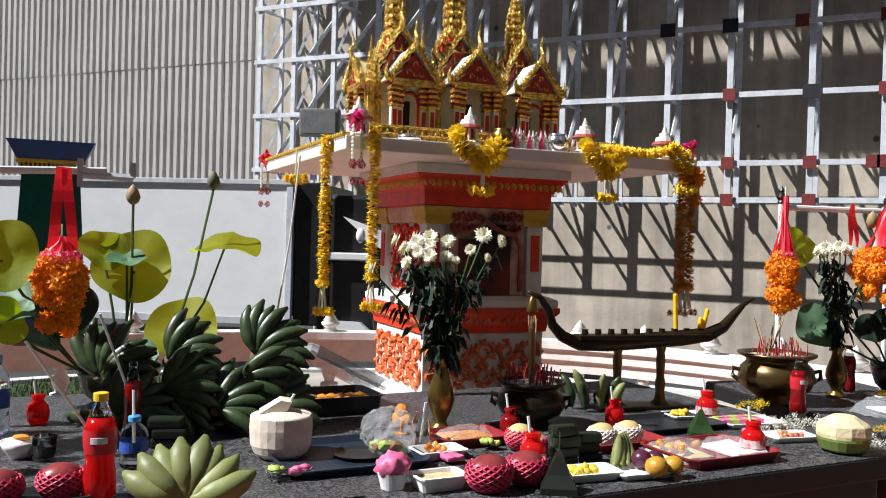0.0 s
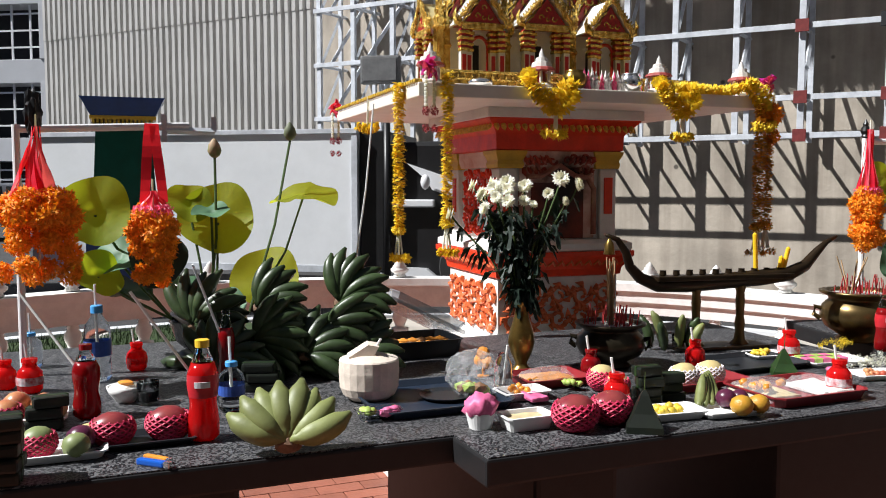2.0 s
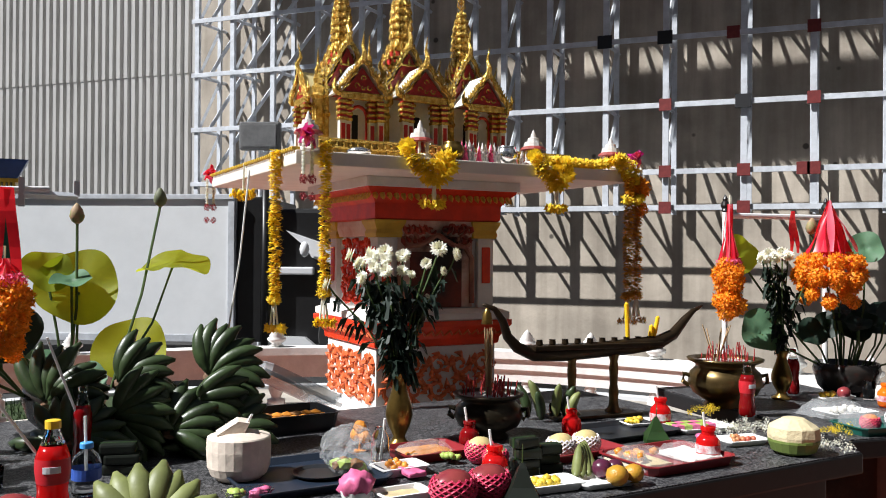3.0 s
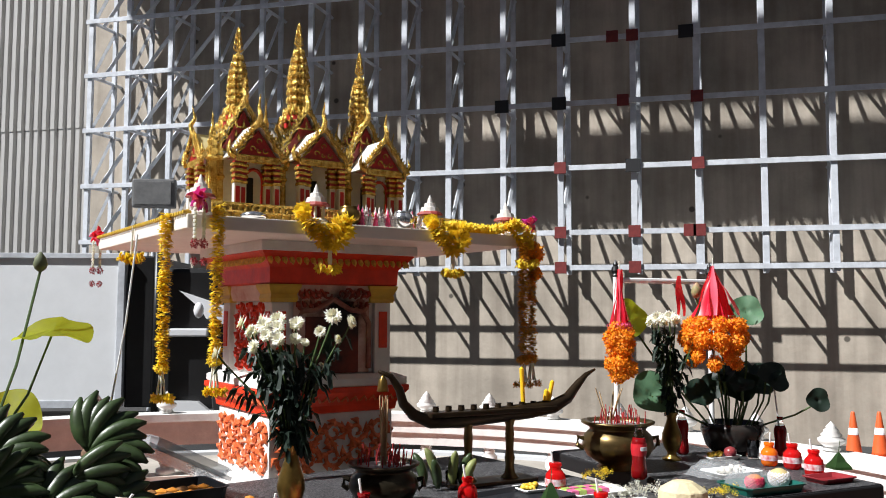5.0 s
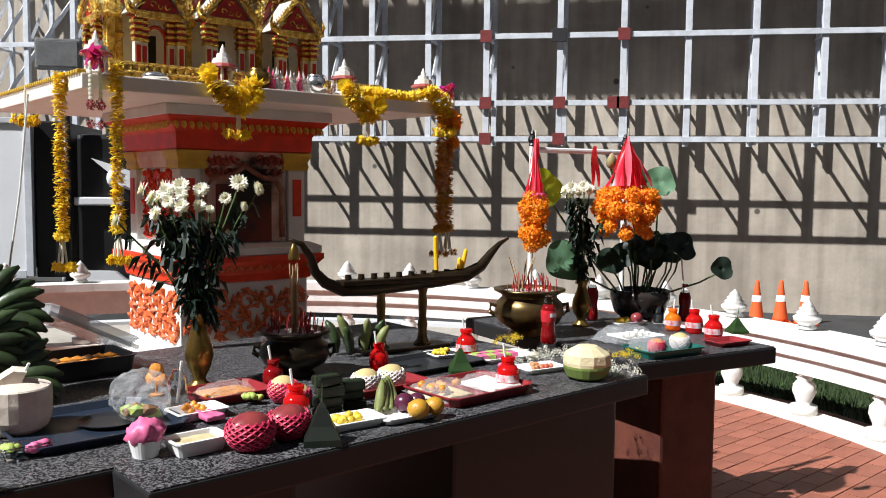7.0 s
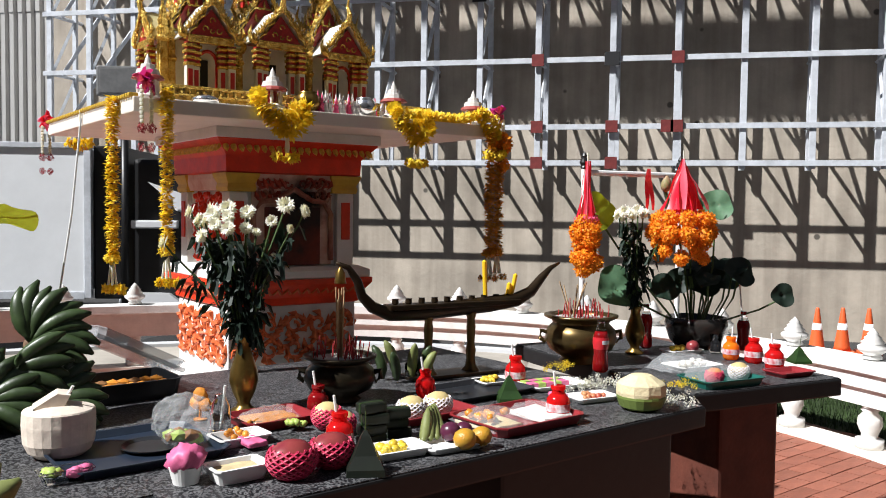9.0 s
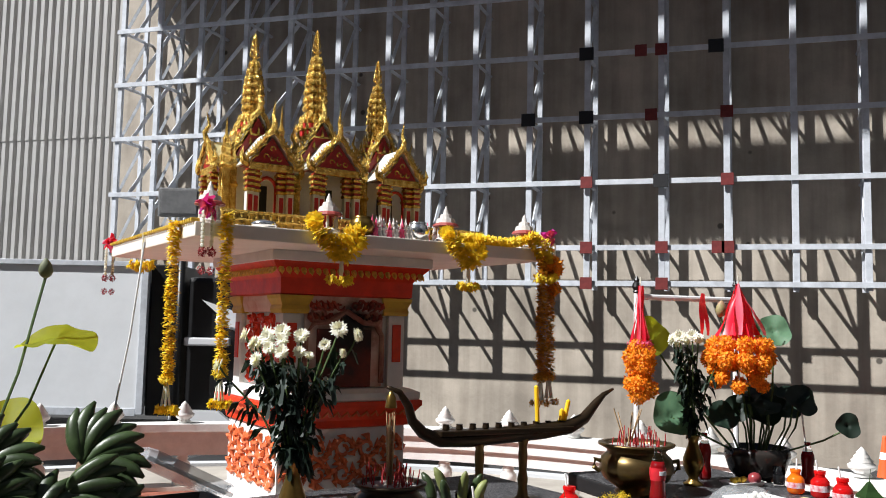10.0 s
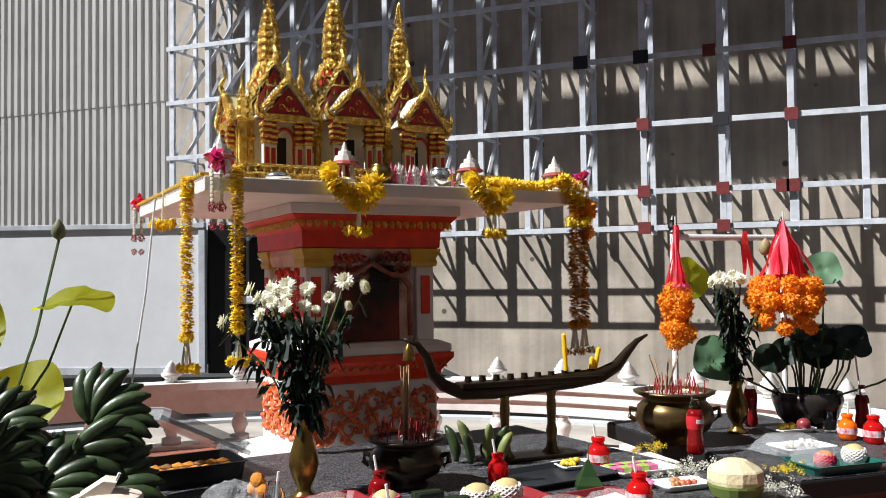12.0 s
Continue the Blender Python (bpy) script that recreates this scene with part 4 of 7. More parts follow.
banana_pale = material("pale_green_banana_skin", (0.20, 0.225, 0.075), 0.5, vary=0.25, scale=22, random_value=0.15, bump=0.08)
stalk_brown = material("cut_banana_stalk", (0.20, 0.12, 0.07), 0.8, vary=0.4, scale=40)


def tuft(bm, m, r, n, rnd, curl=0.5):
    """A ruffle of n petals round the z axis of m."""
    n = round(n * 1.5)
    for i in range(n):
        a = 2 * math.pi * (i + rnd.uniform(-0.4, 0.4)) / n
        w = r * rnd.uniform(0.20, 0.32)
        k = r * rnd.uniform(0.78, 1.12)
        h = rnd.uniform(-0.35, curl) * r
        c, s = math.cos(a), math.sin(a)
        pts = [(0.1 * r * c, 0.1 * r * s, 0), (0.6 * k * c - w * s, 0.6 * k * s + w * c, h * 0.4), (k * c, k * s, h), (0.6 * k * c + w * s, 0.6 * k * s - w * c, h * 0.4)]
        bm.faces.new([bm.verts.new(m @ Vector(q)) for q in pts])


def along(points, step):
    """Even steps down a line of points, with the way at each."""
    pts = [Vector(p) for p in points]
    out = []
    left = 0.0
    for a, b in zip(pts, pts[1:]):
        d = (b - a)
        n = d.length
        t = left
        while t < n:
            out.append((a + d * (t / n), d.normalized()))
            t += step
        left = t - n
    return out


def petal_string(points, r, step=0.0075, n=11, seed=1):
    rnd = random.Random(seed)
    bm = bmesh.new()
    for p, d in along(points, step):
        q = d.to_track_quat('Z', 'Y').to_matrix().to_4x4()
        tuft(bm, Matrix.Translation(p + Vector((rnd.uniform(-1, 1), rnd.uniform(-1, 1), 0)) * r * 0.12) @ q @ pose(0, 0, 0, rnd.uniform(-14, 14), rnd.uniform(-14, 14), rnd.uniform(0, 90)), r * rnd.uniform(0.85, 1.1), n, rnd)
    return bm


def petal_ball(r, count, seed, m=None, bm=None, squash=(1, 1, 1)):
    """A pompom of small petals."""
    rnd = random.Random(seed)
    tmp = bmesh.new()
    for i in range(count):
        z = 1 - 2 * (i + 0.5) / count
        a = i * 2.39996
        d = Vector((math.sqrt(1 - z * z) * math.cos(a), math.sqrt(1 - z * z) * math.sin(a), z))
        p = Vector((d.x * squash[0], d.y * squash[1], d.z * squash[2])) * r * rnd.uniform(0.72, 0.95)
        tuft(tmp, Matrix.Translation(p) @ d.to_track_quat('Z', 'Y').to_matrix().to_4x4() @ pose(0, 0, 0, 0, 0, rnd.uniform(0, 90)), r * 0.46, 5, rnd, 0.8)
    if m is not None:
        bmesh.ops.transform(tmp, matrix=m, verts=tmp.verts)
    if bm is None:
        return tmp
    return merge(bm, tmp)


def on_house(x, y, z):
    return HOUSE @ Vector((x, y, z))


def marigold_string(x, y, z0, z1, seed, mat=None, r=0.026):
    """A long string hung over the slab edge, with jasmine and a tassel at its end."""
    g = thing("marigold_garland", "long string of yellow marigolds hung from the slab edge", "garland", pose(*on_house(x, y, 0)), "hanging garlands")
    part("flower_string", petal_string([(0.004, 0, z0), (0, 0.003, (z0 + z1) / 2), (0.002, 0, z1 + 0.115)], r, seed=seed), mat or marigold_yellow, g)
    part("collar_flower", petal_ball(0.024, 26, seed + 1, pose(0, 0, z1 + 0.112), squash=(1, 1, 0.6)), mat or marigold_yellow, g)
    bm = bmesh.new()
    for i in range(6):
        a = i * 1.05
        tube([(0.004 * math.cos(a), 0.004 * math.sin(a), z1 + 0.105), (0.014 * math.cos(a), 0.014 * math.sin(a), z1 + 0.03)], 0.0035, 5, bm)
    part("jasmine_strand", bm, petal_white, g)["kind"] = "stuff"
    part("tassel_flower", petal_string([(-0.034, 0, z1 + 0.018), (0.034, 0.008, z1 + 0.016)], 0.019, seed=seed + 3), mat or marigold_yellow, g)
    return g


marigold_string(-0.71, -0.43, 1.66, 1.045, 11)
marigold_string(-0.60, -0.615, 1.68, 1.075, 12)
marigold_string(0.655, -0.615, 1.62, 1.04, 13, marigold_amber, 0.026)
marigold_string(0.71, -0.60, 1.62, 1.045, 14, marigold_amber, 0.026)


def heart_garland(x, y, seed, wide=0.1):
    g = thing("heart_garland", "looped yellow marigold garland with a jasmine tassel", "garland", pose(*on_house(x, y, 0), 0, 0, HA), "hanging garlands")
    w = wide
    loop = [(-w * 0.75, 0.05, 1.70), (-w, 0.0, 1.68), (-w * 0.9, -0.012, 1.645), (-w * 0.35, -0.015, 1.585), (0, -0.012, 1.565), (w * 0.35, -0.015, 1.585), (w * 0.75, -0.012, 1.63), (w * 0.7, -0.005, 1.668), (w * 0.35, 0.0, 1.655), (0, -0.005, 1.615)]
    part("flower_string", petal_string(loop, 0.031, 0.010, 10, seed), marigold_yellow, g)
    part("filling", petal_string([(-w * 0.6, 0.004, 1.66), (-w * 0.4, -0.004, 1.625), (0, -0.006, 1.60)], 0.028, 0.012, 9, seed + 7), marigold_yellow, g)
    part("jasmine_strand", lathe([(0.006, 1.505), (0.009, 1.52), (0.006, 1.555)], 8, m=pose(0, -0.012, 0)), petal_white, g)
    part("tassel_flower", petal_string([(-0.042, -0.012, 1.492), (0, -0.014, 1.486), (0.042, -0.012, 1.492)], 0.02, seed=seed + 5), marigold_yellow, g)
    return g


heart_garland(-0.20, -0.60, 31)
heart_garland(0.315, -0.60, 32, 0.085)
tail = thing("marigold_tassel", "yellow marigold tassel hanging below the slab edge", "garland", pose(*on_house(-0.70, 0.02, 0)))
part("flower_string", petal_string([(-0.045, -0.01, 1.545), (0, 0.004, 1.535), (0.045, 0.01, 1.545)], 0.024, seed=33), marigold_yellow, tail)
part("cord", tube([(0, 0, 1.54), (0.004, 0, 1.66)], 0.004, 6), petal_white, tail)
swag = thing("marigold_swag", "yellow marigold swag heaped along the slab edge", "garland", HOUSE)
part("flower_string", petal_string([(0.30, -0.575, 1.672), (0.40, -0.58, 1.67), (0.50, -0.58, 1.665), (0.58, -0.585, 1.675), (0.64, -0.59, 1.70), (0.70, -0.60, 1.67), (0.72, -0.60, 1.62)], 0.025, 0.009, 10, 41), marigold_yellow, swag)
part("flower_mound", petal_string([(0.60, -0.60, 1.70), (0.64, -0.615, 1.65), (0.69, -0.61, 1.60)], 0.034, 0.010, 10, 42), marigold_yellow, swag)
part("flower_loop", petal_string([(0.62, -0.63, 1.535), (0.67, -0.635, 1.525), (0.72, -0.625, 1.545)], 0.022, 0.010, 9, 43), marigold_yellow, swag)
part("orange_clump", petal_ball(0.042, 60, 44, pose(0.73, -0.59, 1.585)), marigold_orange, swag, "orange marigold clump")
part("orange_drop", petal_ball(0.028, 40, 45, pose(0.73, -0.60, 1.50)), marigold_orange, swag, "orange marigold drop")


def ribbon_bow(x, y, z, mats):
    b = thing("ribbon_bow", "pink and purple ribbon bow with jasmine strings", "ribbon bow", pose(*on_house(x, y, z), 0, 0, HA) @ Matrix.Diagonal((0.95, 0.95, 1.15, 1)), "ribbon bows")
    rnd = random.Random(int(abs(x) * 100))
    for k, mat in enumerate(mats):
        bm = bmesh.new()
        for i in range(9):
            a = rnd.uniform(0, 6.28)
            l = rnd.uniform(0.025, 0.05)
            m = pose(0, 0, 0, rnd.uniform(-60, 60), rnd.uniform(-60, 60), math.degrees(a))
            v = [bm.verts.new(m @ Vector(q)) for q in ((0, -0.006, 0), (l * 0.6, -0.01, 0.012), (l, 0, 0.004), (l, 0.012, 0.002), (l * 0.6, 0.01, 0.014), (0, 0.006, 0))]
            bm.faces.new(v)
        part("ribbon", bm, mat, b)["kind"] = "stuff"
    bm = bmesh.new()
    for i in range(2):
        for j in range(9):
            ball(0.0075, pose(-0.012 + i * 0.03, -0.012, -0.02 - j * 0.011), bm, 1)
    part("jasmine_string", bm, petal_white, b)["kind"] = "stuff"
    for i in range(2):
        for r, seed, z in ((0.014, 3, -0.125), (0.012, 5, -0.175)):
            part("rose_drop", petal_ball(r, 18, seed + i, pose(-0.012 + i * 0.03, -0.012, z)), petal_red, b)
    return b


ribbon_bow(-0.66, -0.60, 1.70, (ribbon_pink, petal_pink))
ribbon_bow(-0.70, 0.60, 1.66, (petal_pink, ribbon_red))
ribbon_bow(0.74, -0.56, 1.70, (ribbon_pink, petal_pink))

crown_white = material("glazed_white_ceramic", (0.72, 0.68, 0.64), 0.2, vary=0.2, scale=60)
silver = material("polished_silver", (0.72, 0.73, 0.75), 0.18, 0.9, vary=0.15, scale=30)
brass = material("aged_brass", (0.30, 0.19, 0.05), 0.28, 0.85, vary=0.4, scale=18)
brass_dark = material("blackened_brass", (0.05, 0.04, 0.025), 0.3, 0.7, vary=0.5, scale=14)
terracotta = material("dark_red_glaze", (0.30, 0.05, 0.04), 0.6, vary=0.2, scale=30)


def mini_pavilion(x, y, seed):
    p = thing("miniature_pavilion", "tiny red and white ceramic pavilion on the slab edge", "miniature", HOUSE @ pose(x, y, SLAB_TOP) @ Matrix.Diagonal((1.15, 1.15, 1.15, 1)), "miniature pavilions")
    part("base", lathe([(0.036, 0), (0.038, 0.01), (0.032, 0.016)], 8), crown_white, p)
    for i in range(6):
        a = radians(60 * i)
        part("post", lathe([(0.0045, 0.016), (0.006, 0.03), (0.0045, 0.052)], 6, m=pose(0.026 * math.cos(a), 0.026 * math.sin(a), 0)), crown_white, p)
    part("core", lathe([(0.014, 0.016), (0.016, 0.03), (0.012, 0.052)], 10), dark_red, p)
    part("eave", lathe([(0.034, 0.052), (0.044, 0.055), (0.04, 0.062), (0.032, 0.066)], 12), terracotta, p)
    part("roof", lathe([(0.033, 0.065), (0.029, 0.08), (0.02, 0.082), (0.018, 0.094), (0.01, 0.096), (0.007, 0.108), (0.001, 0.122)], 12), crown_white, p)
    return p


for i, (x, y) in enumerate(((-0.625, -0.52), (-0.215, -0.53), (0.265, -0.53), (0.635, -0.53))):
    mini_pavilion(x, y, i)


def bowl_on_slab(name, label, x, y, prof, mat):
    o = tagged(part(name, lathe(prof, 24), mat, m=HOUSE @ pose(x, y, SLAB_TOP), smooth=True), label, "bowl")
    return o


bowl_on_slab("brass_bowl", "round brass bowl on the slab before the temple", -0.085, -0.53, [(0.022, 0), (0.038, 0.015), (0.045, 0.035), (0.04, 0.055), (0.03, 0.064), (0.033, 0.07), (0.027, 0.07), (0.02, 0.05)], brass)
bowl_on_slab("silver_bowl", "round silver bowl on the slab before the temple", 0.145, -0.53, [(0.022, 0), (0.036, 0.015), (0.044, 0.035), (0.038, 0.055), (0.03, 0.062), (0.034, 0.068), (0.028, 0.068), (0.02, 0.05)], silver)
bowl_on_slab("silver_dish", "low silver dish with a lid on the slab", -0.43, -0.49, [(0.03, 0), (0.042, 0.012), (0.044, 0.022), (0.03, 0.03), (0.008, 0.035)], silver)


def figurine(x, y, seed, h):
    rnd = random.Random(seed)
    return tagged(part("figurine", lathe([(0.011, 0), (0.012, 0.004), (0.007, h * 0.35), (0.0085, h * 0.55), (0.004, h * 0.66), (0.0065, h * 0.78), (0.004, h * 0.9), (0.0008, h * 1.15)], 8), crown_white if seed % 3 else petal_pink, m=HOUSE @ pose(x, y, SLAB_TOP, 0, 0, rnd.uniform(0, 90))), "tiny painted ceramic figurine standing on the slab", "figurine", "figurines on the slab")


rnd = random.Random(9)
for i in range(36):
    figurine(-0.04 + (i % 9) * 0.0175 + rnd.uniform(-0.004, 0.004), -0.55 + (i // 9) * 0.03, i, rnd.uniform(0.050, 0.074))
for i in range(5):
    figurine(0.20 + i * 0.016, -0.50 + (i % 2) * 0.02, 50 + i, rnd.uniform(0.05, 0.07))

# ---- vases of chrysanthemums ----
def chrysanthemum(bm_petals, p, r, rnd, aim):
    q = aim.to_track_quat('Z', 'Y').to_matrix().to_4x4()
    for layer, (k, n, h) in enumerate(((1.0, 17, -0.35), (0.95, 15, 0.25), (0.8, 12, 0.9), (0.5, 9, 1.5))):
        for i in range(n):
            a = 2 * math.pi * (i + 0.5 * layer) / n + rnd.uniform(-0.1, 0.1)
            c, s = math.cos(a), math.sin(a)
            l = r * k * rnd.uniform(0.85, 1.1)
            w = r * 0.16
            pts = [(0.1 * l * c, 0.1 * l * s, 0), (0.65 * l * c - w * s, 0.65 * l * s + w * c, h * l * 0.5), (l * c, l * s, h * l * 0.62), (0.65 * l * c + w * s, 0.65 * l * s - w * c, h * l * 0.5)]
            bm_petals.faces.new([bm_petals.verts.new(Matrix.Translation(p) @ q @ Vector(v)) for v in pts])


def leaf_blade(bm, p, d, l, rnd):
    """A drooping lobed leaf."""
    side = d.cross(Vector((0, 0, 1)))
    if side.length < 0.01:
        side = Vector((1, 0, 0))
    side.normalize()
    tip = p + d * l + Vector((0, 0, -0.35 * l))
    mid = p + d * l * 0.5 + Vector((0, 0, 0.04 * l))
    out = [p, p + d * l * 0.22 + side * l * 0.16, p + d * l * 0.36 + side * l * 0.10, mid + side * l * 0.30, mid + d * l * 0.16 + side * l * 0.12, tip + side * l * 0.10 - d * l * 0.12, tip,
           tip - side * l * 0.10 - d * l * 0.12, mid + d * l * 0.16 - side * l * 0.12, mid - side * l * 0.30, p + d * l * 0.36 - side * l * 0.10, p + d * l * 0.22 - side * l * 0.16]
    vs = [bm.verts.new(v) for v in out]
    bm.faces.new(vs)


def flower_vase(x, y, h, lift, heads, seed, leaf_zone, label):
    """heads: (dx, dy, height over the table, radius) of each bloom; lift raises them all."""
    rnd = random.Random(seed)
    v = thing("brass_vase", "polished brass baluster vase standing on the granite table", "vase", pose(x, y, TOP), "brass vases")
    part("body", lathe([(0.034, 0), (0.036, 0.006), (0.02, 0.016), (0.016, 0.026), (0.03, h * 0.28), (0.037, h * 0.42), (0.034, h * 0.56), (0.02, h * 0.78), (0.0165, h * 0.88), (0.024, h * 0.985), (0.025, h), (0.02, h * 0.99), (0.013, h * 0.9)], 28), brass, v, smooth=True)
    f = thing("chrysanthemum_bunch", label, "flowers", pose(x, y, TOP + h - 0.035), "chrysanthemum bunches")
    for i, (dx, dy, hz, r) in enumerate(heads):
        top = Vector((dx, dy, hz - h + 0.035 + lift))
        mid = Vector((dx * 0.42, dy * 0.42, top.z * 0.55))
        stem = part("stem", tube([(dx * 0.03, dy * 0.03, 0), mid, top * 0.86 + mid * 0.06, top], 0.0028, 5), stem_green, f)
        bm = bmesh.new()
        chrysanthemum(bm, top, r * 0.9, rnd, (Vector((dx, dy, 0.05)) + Vector((rnd.uniform(-0.05, 0.1), rnd.uniform(-0.16, -0.02), 0))).normalized())
        part("bloom", bm, petal_white, stem, "white bloom")
        lv = bmesh.new()
        for k in range(17):
            t = rnd.uniform(leaf_zone[0], leaf_zone[1])
            p = mid * (t / 0.5) if t < 0.5 else mid + (top - mid) * ((t - 0.5) / 0.5)
            a = rnd.uniform(0, 6.28)
            leaf_blade(lv, p, Vector((math.cos(a), math.sin(a), rnd.uniform(-1.6, -0.1))).normalized(), rnd.uniform(0.032, 0.066), rnd)
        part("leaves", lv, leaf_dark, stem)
    return f


flower_vase(-0.965, 2.135, 0.197, 0.042, [(-0.10, 0.02, 0.475, 0.030), (-0.075, -0.02, 0.465, 0.028), (-0.05, 0.01, 0.48, 0.028), (-0.12, -0.01, 0.45, 0.027), (-0.03, -0.03, 0.46, 0.022), (-0.02, -0.05, 0.43, 0.024),
    (0.005, 0.0, 0.43, 0.022), (-0.055, -0.05, 0.44, 0.022), (0.10, 0.03, 0.49, 0.030), (0.14, 0.06, 0.475, 0.024), (0.02, 0.03, 0.42, 0.016), (-0.19, -0.06, 0.39, 0.026), (0.06, 0.05, 0.36, 0.010), (-0.15, 0.0, 0.47, 0.027), (-0.135, 0.05, 0.44, 0.026), (-0.085, -0.06, 0.41, 0.024), (-0.01, 0.04, 0.47, 0.026), (0.08, -0.01, 0.45, 0.02), (0.125, 0.0, 0.43, 0.016)], 3, (0.12, 0.9), "white chrysanthemums with drooping dark leaves in a brass vase")
flower_vase(0.01, 3.36, 0.175, 0.045, [(-0.07, 0.0, 0.47, 0.03), (-0.045, -0.02, 0.48, 0.03), (-0.02, 0.02, 0.47, 0.028), (0.0, -0.01, 0.485, 0.03), (0.02, 0.02, 0.475, 0.026), (-0.055, 0.03, 0.46, 0.028), (0.10, 0.0, 0.44, 0.024), (-0.01, 0.04, 0.40, 0.02)], 8, (0.15, 0.92), "white chrysanthemums wilting in a brass vase")

# ---- ribboned marigold bundles on white frames ----
def ribbon_flare(h, r, seed, mat, parent, m, name="ribbon"):
    """Loose cloth strips that flare from a knot."""
    rnd = random.Random(seed)
    n = 11
    for k in range(n):
        a0 = 2 * math.pi * k / n + rnd.uniform(-0.2, 0.2)
        bm = bmesh.new()
        prev = None
        ph, wide, far, low = rnd.uniform(0, 6), rnd.uniform(0.22, 0.42), r * rnd.uniform(0.55, 1.1), h * rnd.uniform(0.9, 1.08)
        for j in range(9):
            t = j / 8
            q = 0.006 + (far - 0.006) * (t ** rnd.uniform(1.1, 1.35)) + 0.004 * math.sin(6 * t + ph)
            row = []
            for s in (-1, -0.35, 0.35, 1):
                a = a0 + s * wide * (0.9 + 0.2 * math.sin(4 * t + ph)) + 0.12 * math.sin(3 * t + ph)
                qq = q * (1 + 0.10 * s * math.sin(5 * t + ph) - 0.12 * (abs(s) < 0.5))
                row.append(bm.verts.new((qq * math.cos(a), qq * math.sin(a), -low * t)))
            if prev:
                for u in range(3):
                    bm.faces.new((prev[u], prev[u + 1], row[u + 1], row[u]))
            prev = row
        part(name, bm, mat if k % 4 else ribbon_pale, parent, m=m, smooth=True)


def marigold_bundle(x, y, ztop, ribbon, flare, rows, seed, label):
    """rows: (height under the knot, ring radius, pompom radius, count)."""
    g = thing("marigold_bundle", label, "garland", pose(x, y, ztop), "ribboned marigold bundles")
    ribbon_flare(ribbon, flare, seed, ribbon_red, g, Matrix())
    rnd = random.Random(seed)
    bm = bmesh.new()
    for i in range(10):
        a = 2 * math.pi * i / 10
        petal_ball(0.016, 12, i, pose(flare * 0.8 * math.cos(a), flare * 0.8 * math.sin(a), -ribbon - 0.006), bm)
    part("pink_fringe", bm, petal_pink, g, "pink flower fringe")
    for k, (dz, rr, pr, n) in enumerate(rows):
        for i in range(n):
            a = 2 * math.pi * i / n + k * 0.5
            part("pompom", petal_ball(pr * rnd.uniform(0.9, 1.1), 46, seed * 50 + k * 10 + i, pose(rr * math.cos(a), rr * math.sin(a), -dz + rnd.uniform(-0.02, 0.02))), marigold_orange, g)
    part("cord", tube([(0, 0, 0.03), (0, 0, -rows[-1][0])], 0.0025, 5), petal_white, g)
    return g


marigold_bundle(-1.895, 1.335, 1.455, 0.16, 0.062, [(0.18, 0.055, 0.032, 6), (0.225, 0.068, 0.034, 7), (0.27, 0.055, 0.030, 5), (0.335, 0.085, 0.026, 5), (0.345, 0.03, 0.027, 2)], 61, "red ribbon and orange marigold bundle hung from a rail")
marigold_bundle(-1.722, 1.535, 1.30, 0.045, 0.045, [(0.075, 0.03, 0.031, 4), (0.115, 0.036, 0.033, 5), (0.15, 0.03, 0.028, 4), (0.205, 0.03, 0.024, 3), (0.225, 0.05, 0.02, 2)], 62, "orange marigold bundle on a red ribbon")
marigold_bundle(-0.165, 3.19, 1.50, 0.20, 0.034, [(0.225, 0.022, 0.03, 3), (0.255, 0.026, 0.032, 4), (0.295, 0.022, 0.030, 3), (0.345, 0.028, 0.032, 4), (0.36, 0.02, 0.03, 2)], 63, "slim red ribbon and orange marigold bundle")
marigold_bundle(0.17, 3.40, 1.52, 0.205, 0.095, [(0.232, 0.088, 0.031, 9), (0.268, 0.098, 0.032, 10), (0.300, 0.085, 0.026, 8), (0.352, 0.080, 0.025, 8)], 64, "flared red ribbon over orange marigolds")
for k, (x, y, z0, z1) in enumerate(((-1.73, 1.545, 1.47, 1.27), (0.05, 3.44, 1.485, 1.33))):
    r = thing("hanging_ribbon", "red ribbon strip looped over a rail", "ribbon", pose(x, y, 0, 0, 0, 60), "hanging ribbons")
    for s in (-1, 1):
        bm = bmesh.new()
        vs = []
        for j in range(8):
            t = j / 7
            cx = s * (0.006 + 0.018 * t)
            zz = z0 + (z1 - z0) * t
            vs.append((bm.verts.new((cx - 0.012, 0.006 * math.sin(5 * t), zz)), bm.verts.new((cx + 0.012, 0.006 * math.sin(5 * t + 1), zz))))
        for a, b in zip(vs, vs[1:]):
            bm.faces.new((a[0], a[1], b[1], b[0]))
        part("strip", bm, ribbon_red, r)


def hanging_frame(p0, p1, foot0, foot1, label, knobs):
    f = thing("garland_stand", label, "stand")
    part("rail", tube([p0, p1], 0.011, 10), plain_white, f)
    for p, z in ((p0, foot0), (p1, foot1)):
        if z is not None:
            post = part("post", lathe([(0.010, z), (0.010, p[2] + 0.012)], 12, m=pose(p[0], p[1], 0)), plain_white, f)
            if knobs:
                part("knob", lathe([(0.008, 0), (0.014, 0.006), (0.011, 0.012), (0.017, 0.024), (0.014, 0.036), (0.008, 0.042), (0.01, 0.048), (0.001, 0.066)], 12, m=pose(p[0], p[1], p[2] + 0.012)), black_paint_and_shade, post, "black turned knob")
    return f


